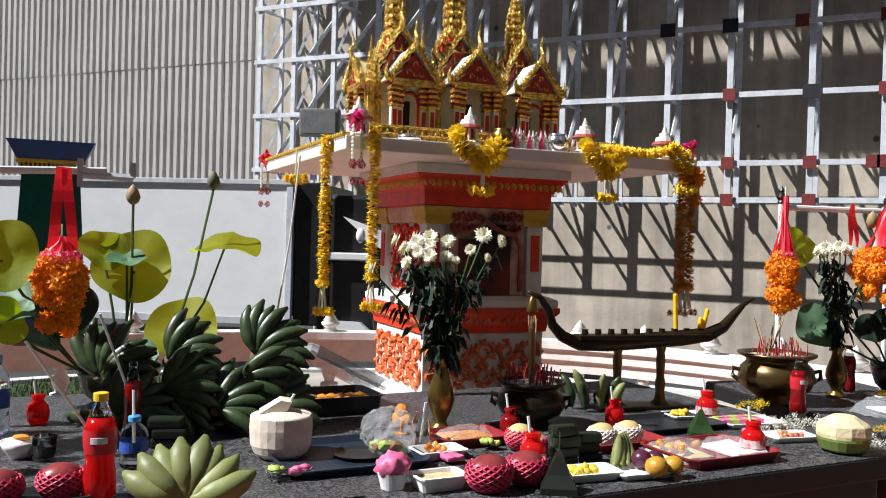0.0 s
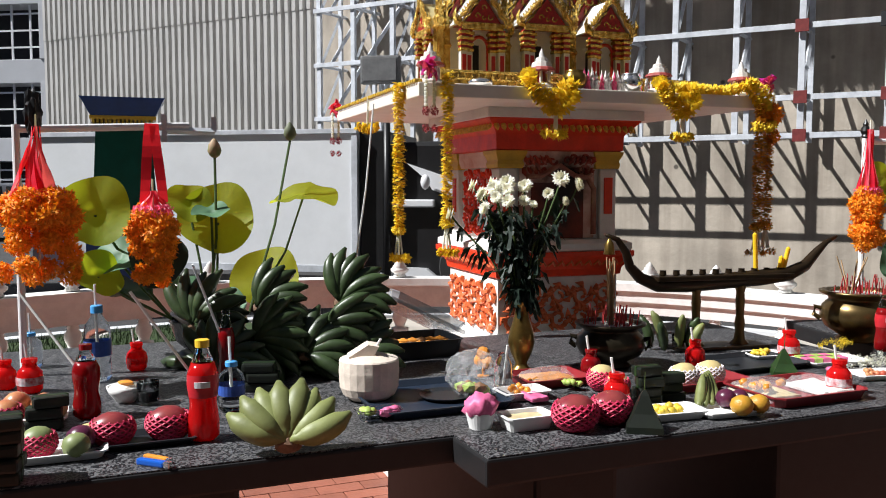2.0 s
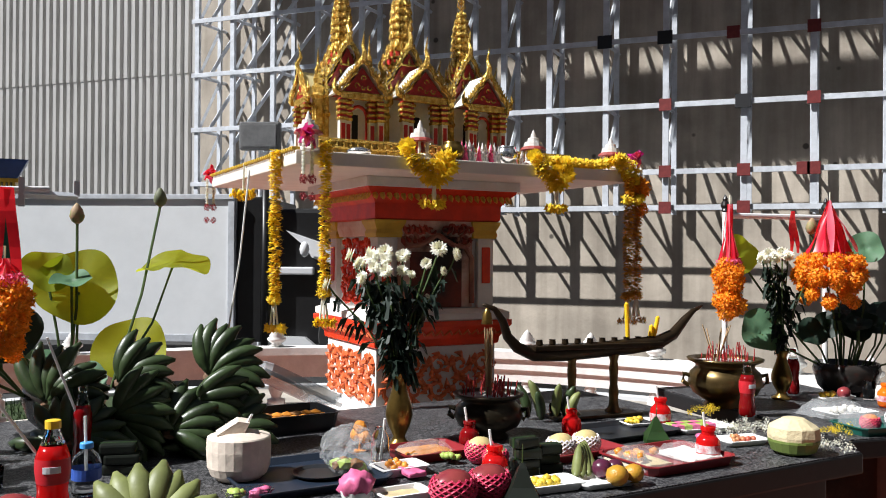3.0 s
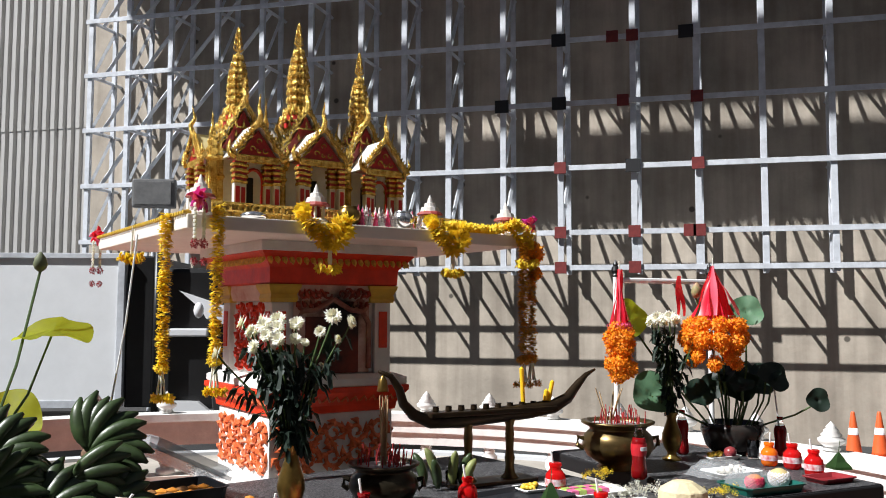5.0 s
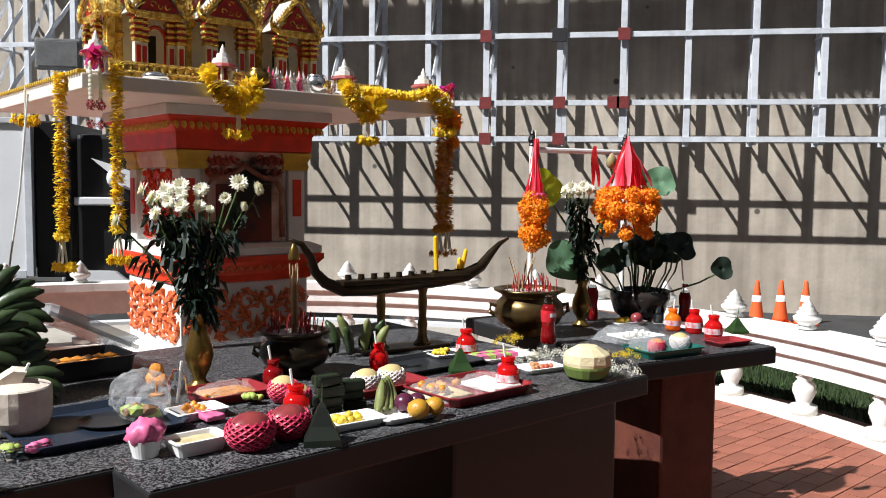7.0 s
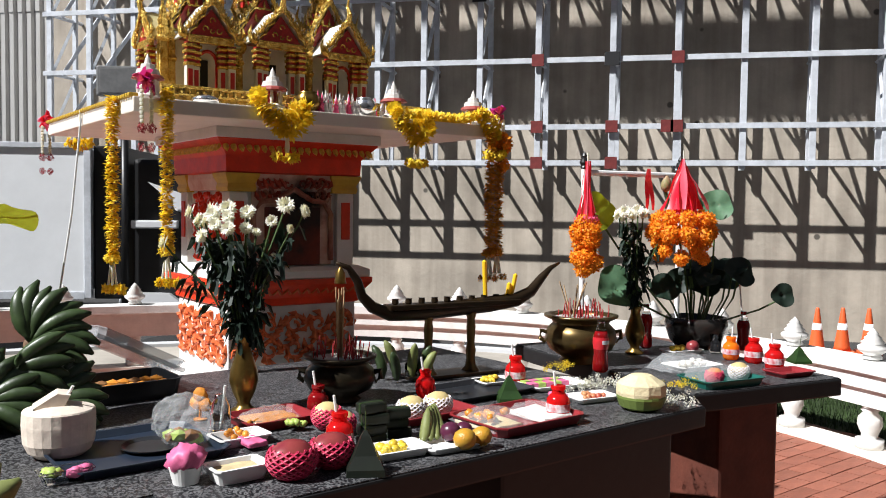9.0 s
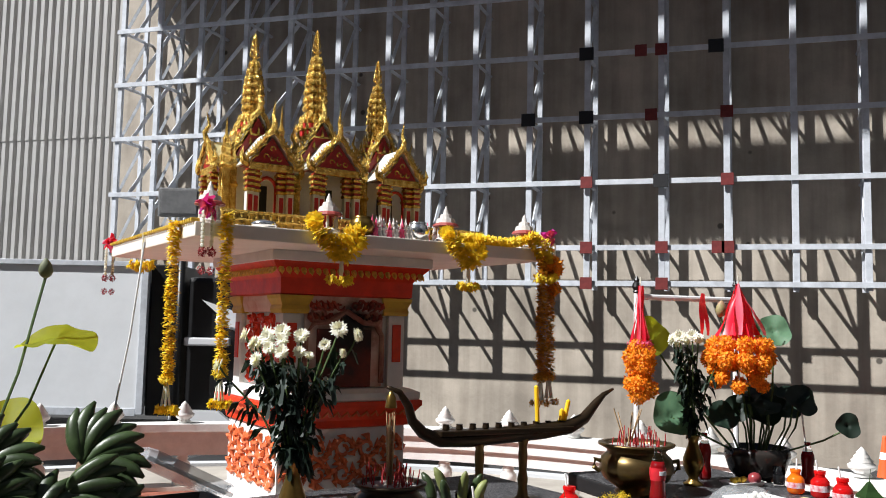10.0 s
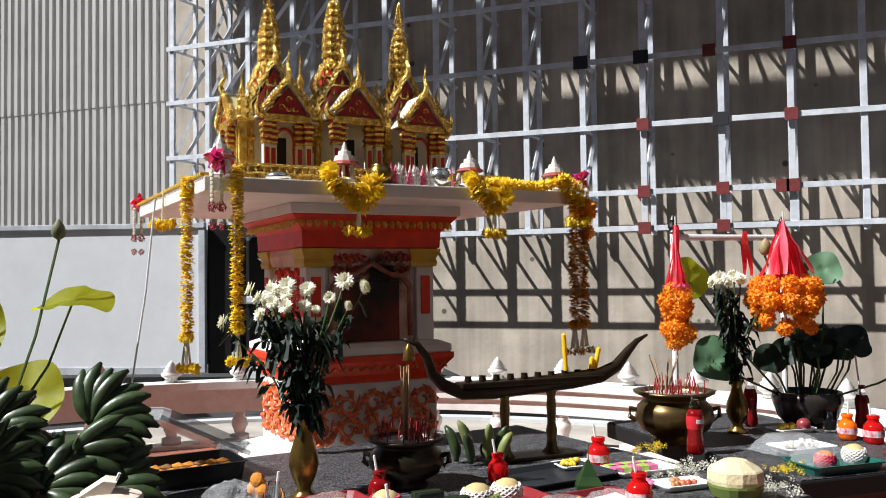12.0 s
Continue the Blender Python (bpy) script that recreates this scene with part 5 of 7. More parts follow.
hanging_frame((-0.185, 3.31, 1.465), (0.17, 3.655, 1.468), TOP, TOP, "white metal frame with black knobs on the table", True)
hanging_frame((-2.12, 1.44, 1.462), (-1.93, 1.87, 1.49), TOP, None, "white metal hanging rail on a post", False)
bracket = thing("steel_bracket", "bent square steel bracket on the hanging rail", "bracket")
for a, b in (((-1.955, 1.80, 1.44), (-1.955, 1.80, 1.52)), ((-1.955, 1.80, 1.475), (-1.90, 1.945, 1.475)), ((-1.90, 1.945, 1.475), (-1.90, 1.945, 1.52))):
    part("bar", tube([a, b], 0.011, 4), steel_white, bracket)
knot = thing("black_cloth_knot", "black cloth knotted over the rail end", "cloth", pose(-2.02, 1.42, 1.50))
part("cloth", ball(0.035, None, None, 3, (0.6, 0.6, 1.6), 0.5, 3), black_paint_and_shade, knot)

# ---- lotus plants ----
def lotus_leaf(x, y, z, r, tilt, turn, mat, parent, foot, fold=0.0):
    rnd = random.Random(int(r * 1000 + x * 77))
    bm = bmesh.new()
    n, rows = 36, 5
    ph, rings = rnd.uniform(0, 6), []
    c = bm.verts.new((0, 0, -0.012))
    for j in range(1, rows + 1):
        t = j / rows
        ring = []
        for i in range(n):
            a = 2 * math.pi * i / n
            k = r * t * (1 + 0.06 * math.sin(3 * a + ph) * t)
            zz = 0.10 * r * t * t * math.sin(4 * a + ph) + 0.16 * r * t * t + fold * abs(math.cos(a)) * r * t
            ring.append(bm.verts.new((k * math.cos(a), k * math.sin(a), zz)))
        rings.append(ring)
    for i in range(n):
        bm.faces.new((c, rings[0][i], rings[0][(i + 1) % n]))
    for a, b in zip(rings, rings[1:]):
        for i in range(n):
            bm.faces.new((a[i], b[i], b[(i + 1) % n], a[(i + 1) % n]))
    m = pose(x, y, z, tilt, 0, turn)
    lf = part("leaf", bm, mat, parent, m=m, smooth=True)
    st = tube([foot, (foot[0] * 0.4 + x * 0.6 + 0.012, foot[1] * 0.4 + y * 0.6, (foot[2] + z) / 2), (x, y, z - 0.01)], 0.004, 6)
    part("leaf_stalk", st, stem_green, parent)
    return lf


def lotus_bud(x, y, z, parent, foot, mat):
    part("bud_stalk", tube([foot, ((foot[0] + x) / 2 + 0.02, (foot[1] + y) / 2, (foot[2] + z) / 2), (x, y, z)], 0.0042, 6), stem_green, parent)
    part("bud", lathe([(0.006, 0), (0.016, 0.008), (0.0215, 0.022), (0.017, 0.042), (0.006, 0.058), (0.001, 0.062)], 12, m=pose(x, y, z, 6, 4), wobble=0.06), mat, parent, smooth=True)


bud_pink = material("faded_pink_lotus_bud", (0.45, 0.24, 0.17), 0.6, color2=(0.20, 0.22, 0.08), scale=30)
bud_green = material("green_lotus_bud", (0.16, 0.18, 0.10), 0.6, vary=0.3, scale=30)
pot_dark = material("dark_glazed_pot", (0.03, 0.025, 0.022), 0.25, vary=0.4, scale=12)


def lotus_pot(x, y, label):
    p = thing("lotus_plant", label, "plant", pose(x, y, TOP), "lotus plants")
    part("pot", lathe([(0.07, 0), (0.10, 0.03), (0.12, 0.09), (0.115, 0.12), (0.105, 0.12), (0.10, 0.10)], 24), pot_dark, p, smooth=True)
    return p


lp = lotus_pot(-1.97, 1.98, "potted lotus with broad yellow-green leaves and buds")
f = (0, 0, 0.10)
lotus_bud(0.01, 0.03, 0.60, lp, f, bud_pink)
lotus_bud(0.085, 0.31, 0.665, lp, (0.06, 0.12, 0.10), bud_green)
lotus_leaf(0.00, 0.05, 0.405, 0.118, 68, 38, leaf_lotus, lp, f, 0.1)
lotus_leaf(-0.055, -0.02, 0.455, 0.075, 50, 60, leaf_lotus, lp, f)
lotus_leaf(0.02, 0.0, 0.43, 0.06, 20, 30, leaf_lotus_pale, lp, f)
lotus_leaf(0.14, 0.31, 0.49, 0.115, 14, 25, leaf_lotus, lp, (0.06, 0.12, 0.10), -0.42)
lotus_leaf(0.05, 0.22, 0.20, 0.115, 56, 30, leaf_lotus, lp, (0.06, 0.12, 0.10))
lotus_leaf(-0.06, -0.37, 0.44, 0.10, 72, 45, leaf_lotus, lp, (-0.05, -0.1, 0.10))
lotus_leaf(-0.03, -0.32, 0.31, 0.075, 40, 20, leaf_lotus_pale, lp, (-0.05, -0.1, 0.10))
lotus_leaf(-0.02, -0.40, 0.27, 0.07, 60, 80, leaf_lotus, lp, (-0.05, -0.1, 0.10))
lotus_leaf(0.16, -0.22, 0.22, 0.085, 25, 120, leaf_lotus_pale, lp, (0.02, -0.05, 0.10))
lotus_leaf(0.20, -0.13, 0.16, 0.06, 50, 20, leaf_lotus_pale, lp, (0.02, -0.05, 0.10))
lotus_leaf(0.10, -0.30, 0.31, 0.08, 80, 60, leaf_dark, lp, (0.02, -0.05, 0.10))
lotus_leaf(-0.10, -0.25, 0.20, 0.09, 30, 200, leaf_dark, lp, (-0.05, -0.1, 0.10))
rp = lotus_pot(0.24, 3.58, "potted lotus with dark round leaves beside the drinks")
rnd = random.Random(21)
for i in range(13):
    a = rnd.uniform(0, 6.28)
    q = rnd.uniform(0.02, 0.17)
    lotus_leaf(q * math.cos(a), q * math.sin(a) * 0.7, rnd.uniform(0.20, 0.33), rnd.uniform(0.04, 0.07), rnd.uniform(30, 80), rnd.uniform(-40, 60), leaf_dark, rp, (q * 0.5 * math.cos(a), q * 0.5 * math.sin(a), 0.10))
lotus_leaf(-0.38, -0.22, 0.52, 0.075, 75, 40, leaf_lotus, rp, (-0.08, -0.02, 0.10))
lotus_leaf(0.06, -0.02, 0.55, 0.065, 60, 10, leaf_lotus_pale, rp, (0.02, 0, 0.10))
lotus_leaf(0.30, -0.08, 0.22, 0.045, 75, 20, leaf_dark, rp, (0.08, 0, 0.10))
lotus_leaf(-0.30, -0.22, 0.24, 0.085, 60, 30, leaf_lotus_pale, rp, (-0.08, -0.02, 0.10))
for q in ((-0.13, -0.1, 0.60), (-0.08, -0.08, 0.62)):
    lotus_bud(*q, rp, (-0.02, 0, 0.10), bud_pink)

# ---- bananas ----
def banana_finger(length, r, bend):
    pts, rad = [], []
    for i in range(9):
        t = i / 8
        a = bend * (t - 0.2)
        pts.append((length * t * math.cos(a * 0.5), 0, length * t * math.sin(a * 0.5) + 0.02 * t * t))
        rad.append(r * (0.42, 0.62, 0.92, 1.0, 1.02, 1.0, 0.94, 0.72, 0.26)[i])
    return tube(pts, r, 6, taper=rad)


def curved_finger(length, r, bend):
    """A plump five-ridged banana along +x that bends down by bend degrees."""
    n, k = 12, 10
    bm = bmesh.new()
    p, a, rings = Vector((0, 0, 0)), radians(bend) * 0.25, []
    rad = (0.34, 0.42, 0.72, 0.92, 1.0, 1.02, 1.0, 0.94, 0.80, 0.48, 0.20)
    for i in range(k + 1):
        t = Vector((math.cos(a), 0, math.sin(a)))
        up = Vector((-math.sin(a), 0, math.cos(a)))
        ring = []
        for j in range(n):
            b = 2 * math.pi * j / n
            q = r * rad[i] * (1 + 0.07 * math.cos(5 * b))
            ring.append(bm.verts.new(p + q * (math.cos(b) * Vector((0, 1, 0)) + math.sin(b) * up)))
        rings.append(ring)
        p = p + t * (length / k)
        a -= radians(bend) / k
    for u, v in zip(rings, rings[1:]):
        for j in range(n):
            bm.faces.new((u[j], u[(j + 1) % n], v[(j + 1) % n], v[j]))
    bm.faces.new(rings[0][::-1])
    bm.faces.new(rings[-1])
    bmesh.ops.recalc_face_normals(bm, faces=bm.faces[:])
    return bm


def banana_hand(m, n, a0, a1, length, r, bend, mat, label, seed, rows=2, upward=False):
    """Fingers fan out in the xz plane of m from a0 to a1 degrees, in rows one behind another."""
    h = thing("banana_hand", label, "bananas", m, "banana hands")
    rnd = random.Random(seed)
    for row in range(rows):
        for i in range(n):
            t = (i + 0.5 * (row % 2)) / (n - 1)
            a = a0 + (a1 - a0) * t + rnd.uniform(-3, 3)
            way = bend if not upward else (bend if a > 90 else -bend) * min(1.0, abs(a - 90) / 45)
            f = mesh_of(curved_finger(length * rnd.uniform(0.92, 1.06) * (1 - 0.1 * row), r * rnd.uniform(0.93, 1.06), way * rnd.uniform(0.85, 1.15)), "banana", mat, True)
            o = new("banana", f)
            o.parent = h
            o.matrix_basis = pose(0, 0.034 * row, 0, 0, -a, 0) @ pose(0.004, 0, 0, 0, 0, rnd.uniform(-5, 5) + 8 * row)
    part("stalk", ball(0.017 if rows > 1 else 0.022, pose(0, 0.016, 0), None, 2, (1.2, 1.1, 0.9), 0.3, 4), stalk_brown, h)
    return h


def fan(x, y, z, heading, tilt):
    """A fan plane that faces the table's front edge and leans back by tilt."""
    return pose(x, y, z, 0, 0, heading) @ pose(0, 0, 0, -tilt, 0, 0)


banana_hand(fan(-1.05, 1.23, TOP + 0.032, 34, 36), 8, 162, 20, 0.122, 0.0245, 30, banana_pale, "hand of pale green bananas lying on the granite table", 1, 1, True)
banana_hand(fan(-1.405, 1.90, TOP + 0.195, 29, 24), 11, 112, -34, 0.150, 0.0205, 50, banana_green, "large hand of green bananas on top of the heap", 4, 2)
banana_hand(fan(-1.57, 1.75, TOP + 0.185, 29, 20), 9, 88, -52, 0.145, 0.0200, 48, banana_green, "hand of dark green bananas leaning on the heap", 3, 2)
banana_hand(fan(-1.70, 1.645, TOP + 0.145, 29, 20), 9, 128, -24, 0.155, 0.0200, 46, banana_green, "hand of dark green bananas heaped behind the bottles", 2, 2)
banana_hand(fan(-1.41, 1.83, TOP + 0.13, 29, 12), 9, 46, -66, 0.145, 0.0200, 34, banana_green, "hand of dark green bananas below the top hand", 8, 3)
banana_hand(fan(-1.55, 1.71, TOP + 0.105, 29, 8), 9, 70, -48, 0.145, 0.0200, 34, banana_green, "hand of dark green bananas in the middle of the heap", 9, 3)
banana_hand(fan(-1.43, 1.77, TOP + 0.07, 29, 30), 9, 120, -24, 0.135, 0.0200, 30, banana_green, "hand of dark green bananas low in the heap", 10, 3)
banana_hand(fan(-1.33, 1.86, TOP + 0.06, 29, 30), 9, 100, -20, 0.130, 0.0200, 30, banana_green, "hand of dark green bananas beside the coconut", 11, 3)
banana_hand(fan(-1.60, 1.62, TOP + 0.06, 29, 30), 9, 140, -10, 0.130, 0.0200, 30, banana_green, "hand of dark green bananas low behind the drinks", 12, 3)
for x, y, turn, seed in ((-1.62, 1.80, 20, 5), (-1.42, 1.92, 60, 6), (-1.76, 1.72, -10, 7)):
    banana_hand(pose(x, y, TOP + 0.022, 0, 0, turn) @ pose(0, 0, 0, -78), 8, 200, -20, 0.14, 0.019, 30, banana_green, "hand of dark green bananas at the foot of the heap", seed, 3)
for i, (dx, dy, h) in enumerate(((-0.05, 0.0, 0.10), (-0.02, 0.03, 0.115), (0.0, -0.02, 0.09), (0.035, 0.03, 0.11), (0.06, 0.05, 0.10), (0.08, 0.02, 0.085))):
    b = tagged(part("banana", banana_finger(h, 0.016, 0.5), banana_pale if i % 2 else banana_green, m=pose(-0.69 + dx, 2.62 + dy, TOP + 0.006, 0, -86, i * 40), smooth=True), "small green banana standing upright on the table", "banana", "upright bananas")

# ---- bottles, jars and cups ----
red_drink = material("red_soda", (0.62, 0.012, 0.012), 0.12, coat=0.6, translucent=0.45)
red_deep = material("dark_red_soda", (0.26, 0.006, 0.008), 0.12, coat=0.6, translucent=0.35)
orange_drink = material("orange_soda", (0.80, 0.22, 0.01), 0.15, coat=0.6, translucent=0.4)
blue_plastic = material("blue_plastic", (0.02, 0.13, 0.62), 0.3, translucent=0.2)
blue_cap = material("light_blue_cap", (0.08, 0.35, 0.75), 0.35)
yellow_cap = material("yellow_cap", (0.75, 0.50, 0.03), 0.35)
clear_plastic = material("clear_plastic", (0.92, 0.95, 0.97), 0.06, transmission=1.0, ior=1.22)
label_white = material("white_paper_label", (0.72, 0.74, 0.78), 0.5, vary=0.25, scale=60)
label_mixed = material("red_and_white_label", (0.70, 0.70, 0.72), 0.45, color2=(0.45, 0.02, 0.03), scale=38)
label_red = material("red_printed_label", (0.55, 0.02, 0.03), 0.4, vary=0.2, scale=50)
label_blue = material("blue_printed_label", (0.04, 0.10, 0.42), 0.4, vary=0.35, scale=40)
straw_mat = material("white_straw", (0.78, 0.78, 0.76), 0.4)


def straw(parent, x0, y0, z0, x1, y1, z1, r=0.0032):
    part("straw", tube([(x0, y0, z0), (x1, y1, z1)], r, 6), straw_mat, parent, "white drinking straw")


def soda_bottle(x, y, h, r, liquid, cap, label, text_mat=None, sx=0.0, sy=0.0, rise=0.0):
    b = thing("soda_bottle", label, "bottle", pose(x, y, TOP), "drink bottles")
    part("liquid", lathe([(r * 0.72, 0.002), (r, 0.01), (r, h * 0.2), (r * 0.86, h * 0.36), (r * 0.9, h * 0.45), (r * 1.0, h * 0.58), (r * 0.96, h * 0.68), (r * 0.72, h * 0.78)], 24), liquid, b, smooth=True)
    part("glass_neck", lathe([(r * 0.73, h * 0.78), (r * 0.48, h * 0.87), (r * 0.40, h * 0.92), (r * 0.40, h * 0.94)], 20), clear_plastic, b, smooth=True)
    part("cap", lathe([(r * 0.46, h * 0.925), (r * 0.46, h * 0.995), (r * 0.40, h)], 18), cap, b)
    if text_mat:
        part("label", lathe([(r * 0.915, h * 0.44), (r * 1.02, h * 0.56), (r * 1.0, h * 0.64), (r * 0.99, h * 0.665)], 24, cap=False), text_mat, b, "printed label band", smooth=True)
        bm = bmesh.new()
        for i in range(5):
            a = radians(-70 + i * 11)
            box(-0.0035, -0.001, -0.006, 0.0035, 0.001, 0.006, 0.0004, bm, pose(r * 1.03 * math.cos(a), r * 1.03 * math.sin(a), h * 0.575, 0, 0, math.degrees(a) + 90))
        part("lettering_bar", bm, label_white, b)
    if rise:
        straw(b, 0, 0, h * 0.5, sx, sy, h + rise)
    return b


def small_jar(x, y, label, liquid=None, sx=0.012, sy=0.0, s=1.0, rise=0.035):
    b = thing("drink_jar", label, "bottle", pose(x, y, TOP), "small drink jars")
    part("liquid", lathe([(0.020 * s, 0.001), (0.0265 * s, 0.008), (0.028 * s, 0.03 * s), (0.0265 * s, 0.048 * s), (0.0165 * s, 0.060 * s)], 20), liquid or red_drink, b, smooth=True)
    part("neck", lathe([(0.0155 * s, 0.060 * s), (0.0145 * s, 0.068 * s), (0.017 * s, 0.070 * s), (0.017 * s, 0.078 * s), (0.0145 * s, 0.079 * s)], 18), liquid or red_drink, b)
    part("label", lathe([(0.0287 * s, 0.020 * s), (0.0290 * s, 0.03 * s), (0.0285 * s, 0.038 * s)], 20, cap=False), label_mixed if s > 1.02 else (liquid or red_drink), b)
    straw(b, 0, 0, 0.03, sx, sy, 0.079 * s + rise)
    return b


soda_bottle(-1.272, 1.238, 0.205, 0.031, red_drink, yellow_cap, "bottle of red soda with a straw on the granite table", label_red, -0.10, -0.09, 0.10)
soda_bottle(-1.618, 1.237, 0.165, 0.030, red_deep, red_deep, "open bottle of dark red soda with a straw", None, -0.15, -0.05, 0.11)
soda_bottle(-1.545, 1.60, 0.20, 0.022, red_deep, clear_plastic, "slim dark red soda bottle with a long straw", None, -0.03, -0.08, 0.12)


def water_bottle(x, y, h, r, label, tint, cap, lab=True):
    b = thing("water_bottle", label, "bottle", pose(x, y, TOP), "water bottles")
    part("body", lathe([(r * 0.8, 0.001), (r, 0.01), (r * 0.96, h * 0.12), (r, h * 0.2), (r * 0.96, h * 0.3), (r, h * 0.4), (r, h * 0.62), (r * 0.9, h * 0.74), (r * 0.42, h * 0.86), (r * 0.38, h * 0.9)], 22), tint, b, smooth=True)
    part("cap", lathe([(r * 0.46, h * 0.9), (r * 0.46, h * 0.985), (r * 0.42, h)], 18), cap, b)
    if lab:
        part("label", lathe([(r * 1.015, h * 0.34), (r * 1.015, h * 0.54)], 22, cap=False), label_blue, b, "blue printed label band")
    straw(b, 0, 0, h * 0.3, -0.005, 0.0, h + 0.055)
    return b


water_bottle(-1.90, 1.50, 0.20, 0.034, "clear plastic water bottle with a pale blue cap", clear_plastic, blue_cap)
water_bottle(-1.377, 1.435, 0.115, 0.030, "small water bottle with a blue label and a straw", clear_plastic, blue_cap)
water_bottle(-2.20, 1.52, 0.10, 0.030, "small clear water bottle with an open blue cap", clear_plastic, blue_cap, False)
for x, y, l, s in ((-2.026, 1.321, "small jar of red soda with a straw", 0.95), (-1.938, 1.327, "small jar of red soda with a blue straw top", 1.1), (-1.912, 1.639, "small jar of red soda among the lotus stems", 1.0),
                (-0.772, 2.158, "small jar of dark red soda beside the incense pot", 0.98), (-0.612, 1.87, "labelled jar of red soda beside the mangoes", 1.08), (-0.559, 2.434, "small jar of red soda behind the pears", 0.98),
                (-0.339, 2.672, "labelled jar of red soda with a straw", 1.12), (-0.176, 2.283, "labelled jar of red soda on a red tray", 1.08), (0.417, 3.28, "labelled jar of red soda on the small table", 1.12), (0.467, 3.151, "labelled jar of red soda at the table's end", 1.12)):
    small_jar(x, y, l, red_deep if "dark" in l else red_drink, -0.012, -0.004, s)
small_jar(0.346, 3.326, "small jar of orange soda with a straw", orange_drink, 0.005, 0, 1.05)
soda_bottle(-0.098, 2.945, 0.175, 0.026, red_deep, clear_plastic, "bottle of red soda standing before the bronze pot", label_red)
soda_bottle(0.051, 3.50, 0.17, 0.024, red_deep, red_deep, "bottle of red soda behind the brass vase")
soda_bottle(0.412, 3.55, 0.15, 0.024, red_deep, red_deep, "bottle of dark red soda with a long straw", None, -0.02, 0.0, 0.13)
for x, y, h, r, l in ((-1.593, 1.387, 0.055, 0.026, "short glass of dark drink"), (-1.50, 1.50, 0.05, 0.024, "empty short drinking glass"), (0.304, 3.449, 0.07, 0.022, "dark drinking glass beside the sodas"), (-0.66, 2.66, 0.05, 0.02, "small empty glass below the candle stand")):
    g = thing("drinking_glass", l, "glass", pose(x, y, TOP), "drinking glasses")
    part("tumbler", lathe([(r * 0.85, 0.001), (r * 0.9, 0.006), (r, h), (r * 0.92, h), (r * 0.82, 0.01)], 20, cap=False), clear_plastic, g, smooth=True)
    part("drink", lathe([(r * 0.8, 0.008), (r * 0.9, h * 0.6)], 20), dark_void if "dark" in l else clear_plastic, g)

# ---- coconuts ----
coco_husk = material("trimmed_coconut_husk", (0.74, 0.64, 0.54), 0.8, vary=0.22, scale=18, bump=0.2, bump_scale=50)
coco_pale = material("cream_coconut_husk", (0.68, 0.58, 0.36), 0.8, vary=0.2, scale=18, bump=0.4, bump_scale=70)
coco_green = material("green_coconut_skin", (0.16, 0.22, 0.05), 0.5, vary=0.3, scale=14)


def coconut(x, y, r, h, husk, label, green):
    c = thing("coconut", label, "coconut", pose(x, y, TOP, 0, 0, 25), "young coconuts")
    if green:
        prof = [(r * 0.80, 0.028), (r * 0.97, h * 0.42), (r, h * 0.55), (r * 0.97, h * 0.80), (r * 0.92, h * 0.84), (r * 0.42, h * 1.06), (r * 0.12, h * 1.09)]
    else:
        prof = [(r * 0.62, 0.0), (r * 0.86, 0.014), (r * 0.97, h * 0.28), (r, h * 0.60), (r * 0.985, h * 0.82), (r * 0.95, h * 0.845), (r * 0.52, h * 0.92), (r * 0.15, h * 0.935)]
    part("husk", lathe(prof, 24 if not green else 11), husk, c)
    if green:
        part("skin", lathe([(r * 0.55, 0), (r * 0.85, 0.010), (r * 0.99, 0.034), (r * 0.985, 0.040)], 20), coco_green, c, "green skin at the base")
    else:
        part("lid", sheet([(-r * 0.55, 0), (r * 0.30, 0.004), (r * 0.45, r * 0.34), (r * 0.10, r * 0.40)], -0.03, 0.03), husk, c, "cut flap of husk", m=pose(-r * 0.15, 0, h * 0.90, 0, 0, 12))
        straw(c, 0, 0, h * 0.8, 0.03, -0.01, h + 0.03)
    return c


coconut(-1.165, 1.68, 0.073, 0.118, coco_husk, "trimmed white coconut with a cut lid", False)
coconut(0.029, 2.445, 0.066, 0.088, coco_pale, "trimmed cream coconut with a green base", True)

# ---- trays, dishes and food ----
tray_red = material("dark_red_plastic_tray", (0.24, 0.02, 0.025), 0.35, vary=0.2, scale=20)
tray_black = material("black_plastic_tray", (0.02, 0.022, 0.026), 0.35, vary=0.2, scale=20)
tray_green = material("dark_green_plastic_tray", (0.01, 0.10, 0.08), 0.35, vary=0.2, scale=20)
tray_blue = material("dark_blue_tray", (0.02, 0.03, 0.05), 0.3, vary=0.2, scale=20)
foam = material("white_foam_tray", (0.80, 0.80, 0.78), 0.5, vary=0.05, scale=30)
net_white = material("white_foam_net", (0.80, 0.74, 0.76), 0.6, vary=0.2, scale=80)
net_pink = material("red_foam_net", (0.62, 0.03, 0.10), 0.55, vary=0.25, scale=60)
cream_food = material("cream_pudding", (0.68, 0.56, 0.32), 0.5, vary=0.3, scale=40)
yellow_food = material("yellow_sweets", (0.82, 0.58, 0.05), 0.4, vary=0.3, scale=40, random_value=0.15)
orange_food = material("orange_sweets", (0.78, 0.30, 0.04), 0.4, vary=0.4, scale=40, random_value=0.2)
pink_food = material("pink_icing", (0.75, 0.16, 0.33), 0.5, vary=0.25, scale=50)
green_food = material("pale_green_sweets", (0.42, 0.55, 0.12), 0.5, vary=0.3, scale=50)
brown_food = material("brown_fried_food", (0.32, 0.15, 0.05), 0.6, vary=0.5, scale=40, random_value=0.3)
